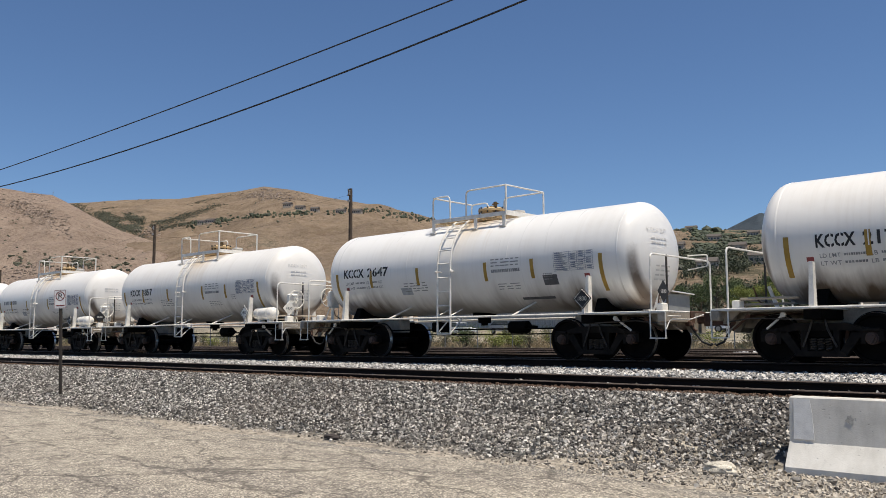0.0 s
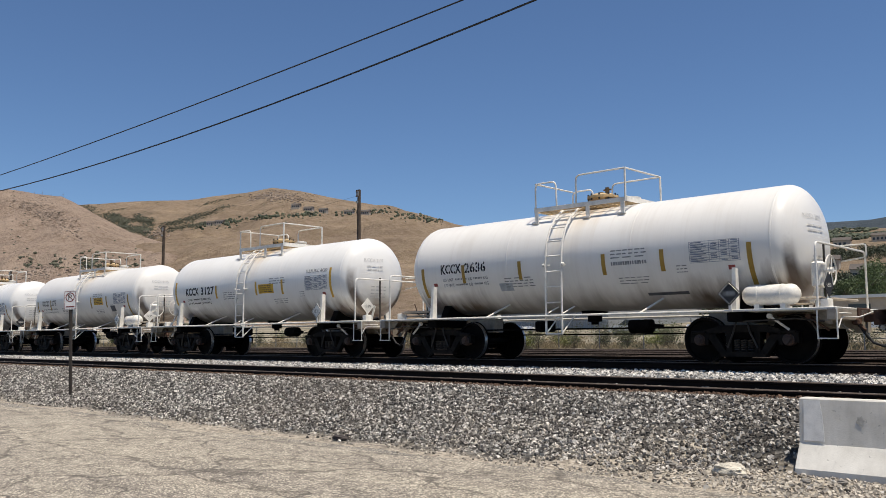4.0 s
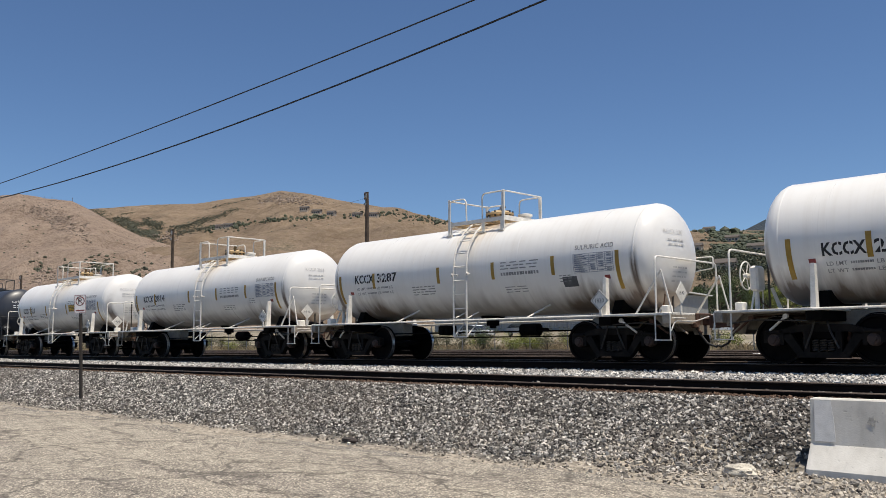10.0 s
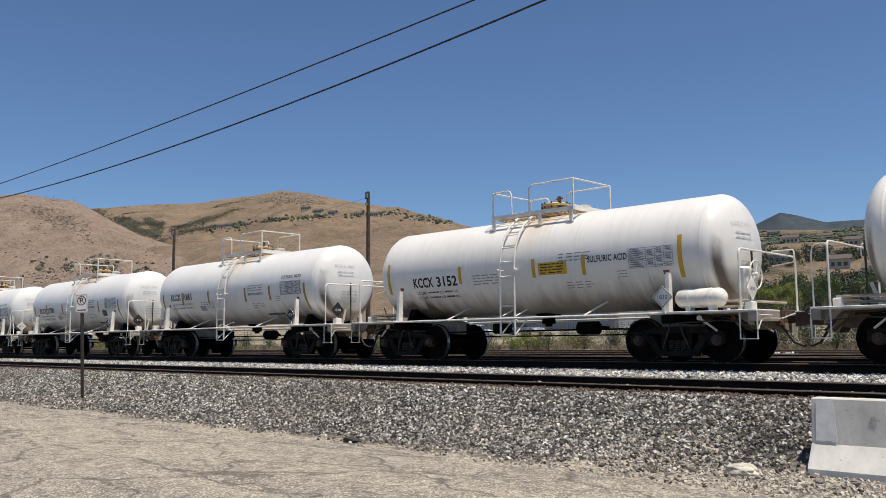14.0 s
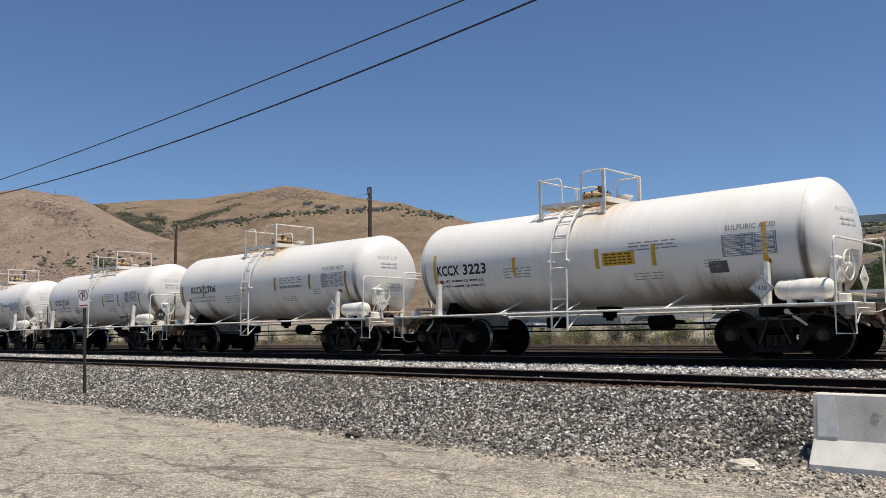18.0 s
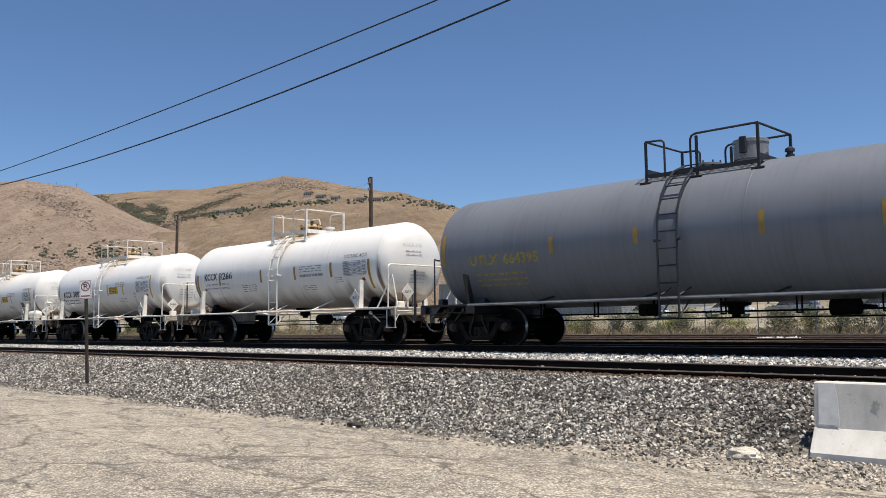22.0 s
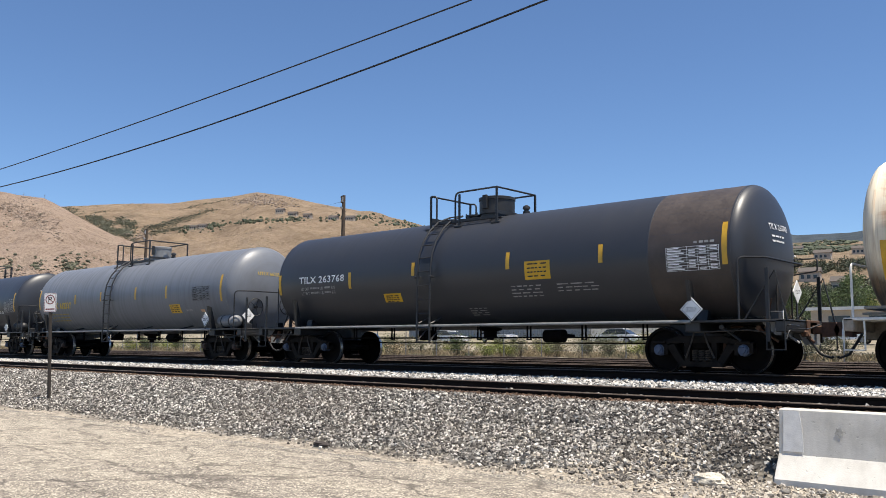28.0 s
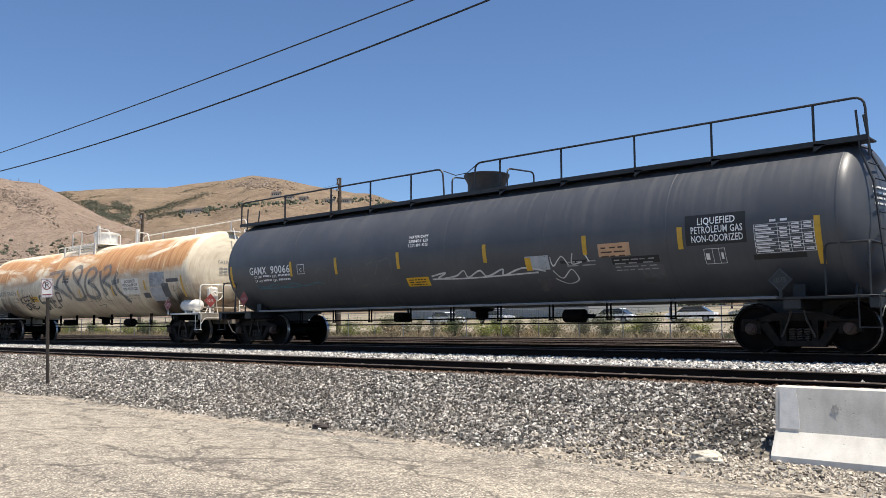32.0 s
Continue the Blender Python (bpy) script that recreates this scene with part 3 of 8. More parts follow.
def grid_mesh(name, X, Y, Z, material, smooth=True):
    r, c = Z.shape
    v = np.stack([X, Y, Z], -1).reshape(-1, 3)
    i = np.arange(r * c).reshape(r, c)
    f = np.stack([i[:-1, :-1], i[:-1, 1:], i[1:, 1:], i[1:, :-1]], -1).reshape(-1, 4)
    return quick_mesh(name, v, f, material, smooth)


def fbm(X, Y, scale, octaves=4, seed=0):
    """Smooth value noise on arrays, about -1 to 1."""
    out, amp, tot = np.zeros_like(X, dtype=float), 1.0, 0.0
    rng = np.random.RandomState(seed)
    for o in range(octaves):
        tab = rng.rand(64, 64) * 2 - 1
        x, y = X / scale * 2 ** o + 17.3 * o, Y / scale * 2 ** o + 5.1 * o
        xi, yi = np.floor(x).astype(int), np.floor(y).astype(int)
        fx, fy = x - xi, y - yi
        fx, fy = fx * fx * (3 - 2 * fx), fy * fy * (3 - 2 * fy)
        a, b = tab[xi % 64, yi % 64], tab[(xi + 1) % 64, yi % 64]
        c, d = tab[xi % 64, (yi + 1) % 64], tab[(xi + 1) % 64, (yi + 1) % 64]
        out += amp * ((a * (1 - fx) + b * fx) * (1 - fy) + (c * (1 - fx) + d * fx) * fy)
        tot += amp
        amp *= 0.5
    return out / tot


# ---------------------------------------------------------------- ground
RAIL_Z = 1.037          # rail head of the train's track
TRACK_Y = 17.07         # its centre line


def level(y, x=None):
    """Height of the ground across the tracks."""
    if x is not None:
        k = np.clip((np.asarray(x) + 5.6) / 1.5, 0, 1)
        k = k * k * (3 - 2 * k)
        y = np.where((y > 8.0) & (y < 10.6), 10.6 - (10.6 - y) * (1 + 1.95 * k * (10.6 - y) / 2.4 * (y > 8.0)), y)
    z = np.interp(y, [-60, 8.3, 8.9, 10.55, 12.9, 13.4, 19.5, 24, 40, 55, 75, 150, 400, 900, 5000],
                  [0.06, 0.06, 0.22, 0.735, 0.745, 0.845, 0.845, 0.86, 0.88, 1.0, 2.2, 5.5, 12, 20, 20])
    return z


def build_ground():
    ys = np.concatenate([np.linspace(-4900, -60, 6), np.linspace(-40, 7.4, 9), np.linspace(7.6, 19.6, 80), np.linspace(20.5, 60, 40), np.geomspace(64, 4950, 26)])
    xs = np.concatenate([np.linspace(-4950, -200, 12), np.linspace(-170, -62, 22), np.linspace(-60, 4, 320), np.linspace(6, 60, 12), np.linspace(90, 4950, 10)])
    X, Y = np.meshgrid(xs, ys)
    Z = level(Y, X)
    slope = np.exp(-((Y - 9.6) / 1.0) ** 2)
    Z = Z + slope * 0.05 * fbm(X, Y, 1.7, 4, 3) + 0.012 * fbm(X, Y, 0.5, 3, 4) * ((Y > 8.0) & (Y < 40))
    Z = Z + np.where(Y > 42, 0.16 * fbm(X, Y, 5.0, 3, 5), 0)
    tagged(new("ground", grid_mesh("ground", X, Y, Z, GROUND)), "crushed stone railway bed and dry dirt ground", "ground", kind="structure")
    # the lot in front of the tracks, with a ragged edge
    xs = np.concatenate([np.linspace(-180, -40, 40), np.linspace(-39.5, 3, 320), np.linspace(5, 90, 20)])
    edge = 8.25 + 0.28 * fbm(xs, xs * 0, 2.6, 4, 8) + 0.10 * fbm(xs, xs * 0 + 3, 0.5, 3, 9)
    cols = np.concatenate([np.linspace(0, 0.94, 30), np.linspace(0.95, 1.0, 6)])
    X, C = np.meshgrid(xs, cols)
    Y = -45 + (np.tile(edge, (len(cols), 1)) + 45) * C
    Z = 0.075 + 0.012 * fbm(X, Y, 2.5, 3, 10) - 0.05 * np.clip((C - 0.985) / 0.015, 0, 1)
    tagged(new("road", grid_mesh("road", X, Y, Z, ASPHALT)), "sun-bleached cracked asphalt lot beside the railway", "road", kind="structure")


def stone_field(name, label, n, xr, yr, size, seed, density=None, lift=0.0, mat=None):
    """Loose crushed stones lying on the ground, each a small irregular block."""
    rng = np.random.RandomState(seed)
    x = xr[1] - (xr[1] - xr[0]) * rng.rand(n) ** 1.55
    y = yr[0] + (yr[1] - yr[0]) * rng.rand(n)
    if density is not None:
        keep = rng.rand(n) < density(x, y)
        x, y = x[keep], y[keep]
    n = len(x)
    z = level(y, x) + np.exp(-((y - 9.6) / 1.0) ** 2) * 0.05 * fbm(x, y, 1.7, 4, 3) + lift
    base = np.array([(sx, sy, sz) for sz in (-1, 1) for sy in (-1, 1) for sx in (-1, 1)], float)
    faces = np.array([(0, 2, 3, 1), (4, 5, 7, 6), (0, 1, 5, 4), (2, 6, 7, 3), (0, 4, 6, 2), (1, 3, 7, 5)])
    s = size * (0.45 + 0.75 * rng.rand(n) ** 1.6)
    dims = np.stack([s * (0.7 + 0.6 * rng.rand(n)), s * (0.55 + 0.4 * rng.rand(n)), s * (0.42 + 0.4 * rng.rand(n))], -1) * 0.5
    v = base[None] * dims[:, None, :] * (1 + 0.45 * (rng.rand(n, 8, 3) - 0.55))
    q = rng.randn(n, 4)
    q[:, 1:3] *= 0.8
    q /= np.linalg.norm(q, axis=1)[:, None]
    w, a, b, c = q.T
    R = np.stack([1 - 2 * (b * b + c * c), 2 * (a * b - w * c), 2 * (a * c + w * b), 2 * (a * b + w * c), 1 - 2 * (a * a + c * c), 2 * (b * c - w * a),
                  2 * (a * c - w * b), 2 * (b * c + w * a), 1 - 2 * (a * a + b * b)], -1).reshape(n, 3, 3)
    v = np.einsum("nij,nkj->nki", R, v) + np.stack([x, y, z + dims[:, 2] * 0.5], -1)[:, None, :]
    f = (faces[None] + (np.arange(n) * 8)[:, None, None]).reshape(-1, 4)
    ob = new(name, quick_mesh(name, v.reshape(-1, 3), f, mat or STONE))
    return tagged(ob, label, "gravel", kind="stuff")


build_ground()
EDGE = lambda x, y: np.clip((y - 8.1 - 1.2 * np.clip((x + 5.0) / 1.2, 0, 1) - 0.35 * fbm(x, y * 0, 2.6, 3, 8)) / 0.7, 0.02, 1)
stone_field("ballast_stones", "grey crushed granite ballast on the bank below the rails", 135000, (-42, 1.0), (7.9, 11.0), 0.044, 1, EDGE)
stone_field("ballast_between_tracks", "pale crushed granite ballast between the two tracks", 30000, (-50, 2), (12.9, 16.2), 0.055, 2, mat=STONE_PALE)
stone_field("ballast_in_track", "dark crushed stone between the near rails", 5000, (-50, 2), (11.3, 12.7), 0.055, 5, lift=-0.02)
stone_field("rusty_stones", "rust-brown stones beside the near rail", 9000, (-52, 1.5), (10.85, 11.12), 0.05, 9, lift=0.01, mat=plain("rust_stained_stone", (0.13, 0.085, 0.06), 0.95, vary=0.5, scale=14, sheen=0.1))
stone_field("rubble_by_barrier", "loose rubble and dirt at the foot of the bank by the barrier", 9000, (-9, 0.5), (7.9, 9.6), 0.04, 16, lambda x, y: np.clip((x + 9) / 3, 0, 1) * (0.35 + 0.65 * (fbm(x, y, 0.9, 3, 17) > 0)), mat=CHIPS)
stone_field("loose_chips", "loose stone chips spilled on the asphalt edge", 14000, (-24, 1), (6.7, 9.4), 0.028, 6, lambda x, y: np.clip((y - 6.9) / 1.6, 0, 1) ** 3, mat=CHIPS)


# ---------------------------------------------------------------- rails
def rail_profile(h=0.17):
    return [(-0.070, 0), (0.070, 0), (0.070, 0.012), (0.012, 0.032), (0.010, h - 0.048), (0.036, h - 0.036), (0.036, h - 0.008), (0.028, h), (-0.028, h),
            (-0.036, h - 0.008), (-0.036, h - 0.036), (-0.010, h - 0.048), (-0.012, 0.032), (-0.070, 0.012)]


def rail_track(name, y, head_near, head_far, label, x0, x1, near_x=-60, ties=False):
    """Two rails with worn heads, tie plates and spikes, on wooden ties."""
    top = tagged(new(name), label, "railway track", kind="structure")
    for yy, zz in ((y - 0.753, head_near), (y + 0.753, head_far)):
        ob = part("rail", Shape().loft([[(x, yy + a, zz - 0.17 + b) for a, b in rail_profile()] for x in np.linspace(x0, x1, 25)]), RAIL, top, smooth=25)
        part("rail_head", Shape().loft([[(x, yy + a, zz + b) for a, b in ((-0.0375, -0.012), (0.0375, -0.012), (0.030, 0.003), (-0.030, 0.003))] for x in (x0, x1)]), RAIL_TOP, ob, "worn dull steel running surface", smooth=0)
    if ties:
        tie = mesh_of("tie", Shape().box(-0.115, 0.115, -1.3, 1.3, -0.16, 0.0, 0.012), TIE, 0)
        spike = Shape()
        for s in (-0.1, 0.1):
            spike.box(-0.02, 0.02, s - 0.02, s + 0.02, 0, 0.035, 0.004)
        spike.box(-0.1, 0.1, -0.15, 0.15, -0.012, 0.008, 0.003)
        plate = mesh_of("tie_plate", spike, RUST, 0)
        x = x1
        k = 0
        while x > near_x:
            o = new("tie", tie)
            o.parent, o.location = top, (x, y, head_near - 0.178)
            for yy, zz in ((y - 0.753, head_near), (y + 0.753, head_far)):
                p = new("tie_plate", plate)
                p.parent, p.location = top, (x, yy, zz - 0.168)
            x -= 0.53
            k += 1
    return top


rail_track("track_near", 11.95, 0.838, 0.878, "rusty dark steel rails of an unused siding on gravel", -420, 60, -34, True)
rail_track("track_main", TRACK_Y, RAIL_Z, RAIL_Z, "steel rails under the passing freight train", -420, 60, -34, True)
for i, yy in enumerate((22.4, 26.9, 31.6, 36.6)):
    rail_track("track_yard", yy, RAIL_Z, RAIL_Z, "brown rusted yard rails behind the train", -420, 80)


# ---------------------------------------------------------------- tank cars
def curve_pt(R, zc, th, lift=0.0):
    return -(R + lift) * math.cos(th), zc + (R + lift) * math.sin(th)


def wrap(shape, R, zc, x0, x1, t0, t1, lift=0.004, nx=2, nt=5, lean=0.0):
    """A thin sheet laid on the shell from x0 to x1 and from angle t0 to t1 (degrees above level, camera side)."""
    rows = []
    for i in range(nt + 1):
        th = radians(t0 + (t1 - t0) * i / nt)
        y, z = curve_pt(R, zc, th, lift)
        rows.append([(x0 + (x1 - x0) * j / (nx - 1) + lean * (i / nt - 0.5), y, z) for j in range(nx)])
    n = len(shape.v)
    shape.v.extend(p for r in rows for p in r)
    shape.f.extend((n + i * nx + j, n + i * nx + j + 1, n + (i + 1) * nx + j + 1, n + (i + 1) * nx + j) for i in range(nt) for j in range(nx - 1))
    return shape


import functools


@functools.lru_cache(maxsize=None)
def written(text, size, spread=1.0, squeeze=1.0, weight=0.0):
    """The flat outline of a line of text, its corner at the origin, as vertices and faces cut into low bands."""
    cu = bpy.data.curves.new("text", "FONT")
    cu.body, cu.size, cu.space_character, cu.resolution_u = text, size, spread, 2
    cu.offset = weight * size
    ob = bpy.data.objects.new("text", cu)
    scene.collection.objects.link(ob)
    bpy.context.view_layer.update()
    me = bpy.data.meshes.new_from_object(ob.evaluated_get(bpy.context.evaluated_depsgraph_get()))
    bpy.data.objects.remove(ob)
    bpy.data.curves.remove(cu)
    bm = bmesh.new()
    bm.from_mesh(me)
    bpy.data.meshes.remove(me)
    for k in range(1, 5):
        bmesh.ops.bisect_plane(bm, geom=bm.verts[:] + bm.edges[:] + bm.faces[:], plane_co=(0, size * 0.72 * k / 5, 0), plane_no=(0, 1, 0))
    bm.verts.ensure_lookup_table()
    xs = [v.co.x for v in bm.verts]
    x0 = min(xs) if xs else 0
    verts = [((v.co.x - x0) * squeeze, v.co.y) for v in bm.verts]
    bm.verts.index_update()
    faces = [[v.index for v in f.verts] for f in bm.faces]
    bm.free()
    return verts, faces, (max(xs) - x0) * squeeze if xs else 0


def shell_text(shape, text, size, x, deg, R, zc, width=None, lift=0.005, spread=1.05, centre=False, weight=0.0):
    v, f, w = written(text, size, spread, 1.0, weight)
    k = width / w if width and w else 1
    off = -w * k / 2 if centre else 0
    pts = []
    for a, b in v:
        th = radians(deg) + b / R
        y, z = curve_pt(R, zc, th, lift)
        pts.append((x + off + a * k, y, z))
    return shape.add(pts, f)


def shell_bars(shape, rng, R, zc, x0, x1, deg, rows, step, tall, words=4, lift=0.005):
    """Lines of small lettering too small to read, as plain bars."""
    for i in range(rows):
        a = x0
        n = rng.randint(max(1, words - 1), words + 2)
        w = (x1 - x0) / n
        for j in range(n):
            b = min(a + w * (0.55 + 0.35 * rng.random()), x1)
            wrap(shape, R, zc, a, b, deg - i * step, deg - i * step - tall, lift, 2, 1)
            a += w
    return shape


def shell_table(shape, R, zc, x0, x1, d0, d1, cols=4, rows=7, lift=0.006, lw=0.008):
    """The ruled lines and entries of a painted test-date table."""
    dl = math.degrees(lw / R)
    for i in range(rows + 1):
        d = d0 + (d1 - d0) * i / rows
        wrap(shape, R, zc, x0, x1, d, d - dl, lift, 2, 1)
    for j, x in enumerate([x0, x1 - lw] + [x0 + (x1 - x0) * (0.40 + 0.6 * k / (cols - 1)) for k in range(cols - 1)]):
        wrap(shape, R, zc, x, x + lw, d0, d1, lift, 2, 4)
    for i in range(rows):
        d = d0 + (d1 - d0) * (i + 0.3) / rows
        t = (d1 - d0) / rows * 0.42
        wrap(shape, R, zc, x0 + 0.03, x0 + (x1 - x0) * (0.25 + 0.1 * (i % 3) / 2), d, d + t, lift, 2, 1)
        for k in range(cols - 1):
            a = x0 + (x1 - x0) * (0.40 + 0.6 * k / (cols - 1))
            if (i + k) % 4:
                wrap(shape, R, zc, a + 0.04, a + (x1 - x0) * 0.6 / (cols - 1) - 0.04, d, d + t, lift, 2, 1)
    return shape


def wheel_shape(side):
    """A rail wheel, its flange towards the middle of the track; side -1 is the camera's."""
    prof = [(0.0, 0.10), (0.05, 0.12), (0.045, 0.17), (0.075, 0.30), (0.045, 0.385), (0.0, 0.40), (0.0, 0.452), (0.012, 0.457), (0.10, 0.460), (0.112, 0.483), (0.128, 0.485), (0.138, 0.470), (0.138, 0.40), (0.10, 0.385), (0.11, 0.17), (0.14, 0.12), (0.14, 0.085)]
    return [(-side * (a - 0.06), r) for a, r in prof]


def build_truck(parent, x, cap, hubs_label):
    """A two-axle freight truck: side frames, springs, bolster, wheels on axles and bearing caps."""
    truck = part("truck", Shape().box(x - 0.20, x + 0.20, -1.02, 1.02, 0.46, 0.74, 0.03), TRUCK, parent, "cast steel truck, underbody shade in its colour")
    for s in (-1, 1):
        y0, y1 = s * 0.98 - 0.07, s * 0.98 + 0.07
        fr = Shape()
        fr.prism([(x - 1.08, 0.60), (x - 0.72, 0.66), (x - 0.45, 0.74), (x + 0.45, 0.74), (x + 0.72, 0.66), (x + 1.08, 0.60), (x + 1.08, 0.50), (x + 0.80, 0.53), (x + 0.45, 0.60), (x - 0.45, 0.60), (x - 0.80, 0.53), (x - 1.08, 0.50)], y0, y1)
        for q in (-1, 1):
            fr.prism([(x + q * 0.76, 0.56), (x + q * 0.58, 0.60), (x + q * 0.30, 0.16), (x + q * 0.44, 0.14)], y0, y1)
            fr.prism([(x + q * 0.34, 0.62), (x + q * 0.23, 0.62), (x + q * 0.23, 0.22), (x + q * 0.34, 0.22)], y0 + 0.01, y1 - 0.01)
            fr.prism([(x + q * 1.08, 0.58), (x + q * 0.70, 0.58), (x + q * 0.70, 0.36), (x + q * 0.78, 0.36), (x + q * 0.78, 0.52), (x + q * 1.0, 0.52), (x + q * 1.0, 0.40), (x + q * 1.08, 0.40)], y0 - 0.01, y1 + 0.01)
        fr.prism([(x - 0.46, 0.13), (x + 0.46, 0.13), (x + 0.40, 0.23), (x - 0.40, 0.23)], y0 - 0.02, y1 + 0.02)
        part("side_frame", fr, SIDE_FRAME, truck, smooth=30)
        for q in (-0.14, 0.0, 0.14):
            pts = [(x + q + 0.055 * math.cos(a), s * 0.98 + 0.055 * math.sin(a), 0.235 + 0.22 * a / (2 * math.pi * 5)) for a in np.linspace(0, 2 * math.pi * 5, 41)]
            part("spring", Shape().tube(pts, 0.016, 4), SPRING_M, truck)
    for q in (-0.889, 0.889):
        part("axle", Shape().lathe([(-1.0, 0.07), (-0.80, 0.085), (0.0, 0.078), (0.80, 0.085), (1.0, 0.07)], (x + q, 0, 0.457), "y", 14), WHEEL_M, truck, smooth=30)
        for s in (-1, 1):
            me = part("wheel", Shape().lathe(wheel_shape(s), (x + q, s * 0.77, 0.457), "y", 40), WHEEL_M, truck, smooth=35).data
            me.materials.append(TREAD_M)
            for p in me.polygons:
                r = math.hypot(p.center.x - x - q, p.center.z - 0.457)
                p.material_index = int(0.4515 < r < 0.466)
            c = Shape().lathe([(s * 0.0, 0.115), (s * 0.16, 0.115), (s * 0.165, 0.10), (s * 0.20, 0.095), (s * 0.205, 0.06), (s * 0.225, 0.055)], (x + q, s * 0.90, 0.457), "y", 18)
            for k in range(3):
                a = 2 * math.pi * k / 3 + 0.5
                c.lathe([(s * 0.20, 0.022), (s * 0.225, 0.020)], (x + q + 0.065 * math.cos(a), s * 0.90, 0.457 + 0.065 * math.sin(a)), "y", 6)
            part("bearing_cap", c, cap, truck, hubs_label, 35)
            part("bearing_adapter", Shape().box(x + q - 0.15, x + q + 0.15, s * 1.06 - 0.05, s * 1.06 + 0.05, 0.575, 0.64, 0.015), SIDE_FRAME, truck, "", 30)
    for q in (-1, 1):
        for y in (-0.77, 0.77):
            part("brake_shoe", Shape().prism([(x + q * 0.40, 0.26), (x + q * 0.44, 0.30), (x + q * 0.42, 0.46), (x + q * 0.44, 0.60), (x + q * 0.39, 0.62), (x + q * 0.36, 0.46)], y - 0.05, y + 0.05), RUST, truck, "rusty brake shoe", 20)
        part("brake_lever", Shape().tube([(x + q * 0.30, -1.06, 0.30), (x + q * 0.16, -1.08, 0.62), (x + q * 0.10, -1.06, 0.84)], 0.02, 5), SPRING_M, truck)
    parts("brake_beam", Shape().tube([(x - 0.36, -0.8, 0.32), (x - 0.36, 0.8, 0.32)], 0.04, 6).tube([(x + 0.36, -0.8, 0.32), (x + 0.36, 0.8, 0.32)], 0.04, 6), TRUCK, truck)
    return truck


def diamond(shape, x, y, z, h, thick=0.006):
    return shape.loft([[(x - h, yy, z), (x, yy, z - h), (x + h, yy, z), (x, yy, z + h)] for yy in (y - thick, y + thick)])


def flat_text(shape, text, size, x, y, z, facing="-y", width=None):
    v, f, w = written(text, size)
    k = width / w if width and w else 1
    return shape.add([(x + (a - w / 2) * k, y, z + b) if facing == "-y" else (x, y + (a - w / 2) * k, z + b) for a, b in v], f)


def lattice(shape, xs, ys, wide, z0, z1):
    """An open grating: bars of one width along x at ys and along y at xs, in one piece."""
    ex, ey = ([c + q * wide / 2 for c in cs for q in (-1, 1)] for cs in (xs, ys))
    nx, ny, n = len(ex), len(ey), len(shape.v)
    shape.v.extend((x, y, z) for z in (z0, z1) for y in ey for x in ex)
    at = lambda i, j, k: n + (k * ny + j) * nx + i
    full = lambda i, j: 0 <= i < nx - 1 and 0 <= j < ny - 1 and (i % 2 == 0 or j % 2 == 0)
    for i in range(nx - 1):
        for j in range(ny - 1):
            if not full(i, j):
                continue
            shape.f.append((at(i, j, 1), at(i + 1, j, 1), at(i + 1, j + 1, 1), at(i, j + 1, 1)))
            shape.f.append((at(i, j, 0), at(i, j + 1, 0), at(i + 1, j + 1, 0), at(i + 1, j, 0)))
            for a, b, c, d, e, f in ((i, j - 1, i, j, i + 1, j), (i + 1, j, i + 1, j, i + 1, j + 1), (i, j + 1, i + 1, j + 1, i, j + 1), (i - 1, j, i, j + 1, i, j)):
                if not full(a, b):
                    shape.f.append((at(c, d, 0), at(e, f, 0), at(e, f, 1), at(c, d, 1)))
    return shape


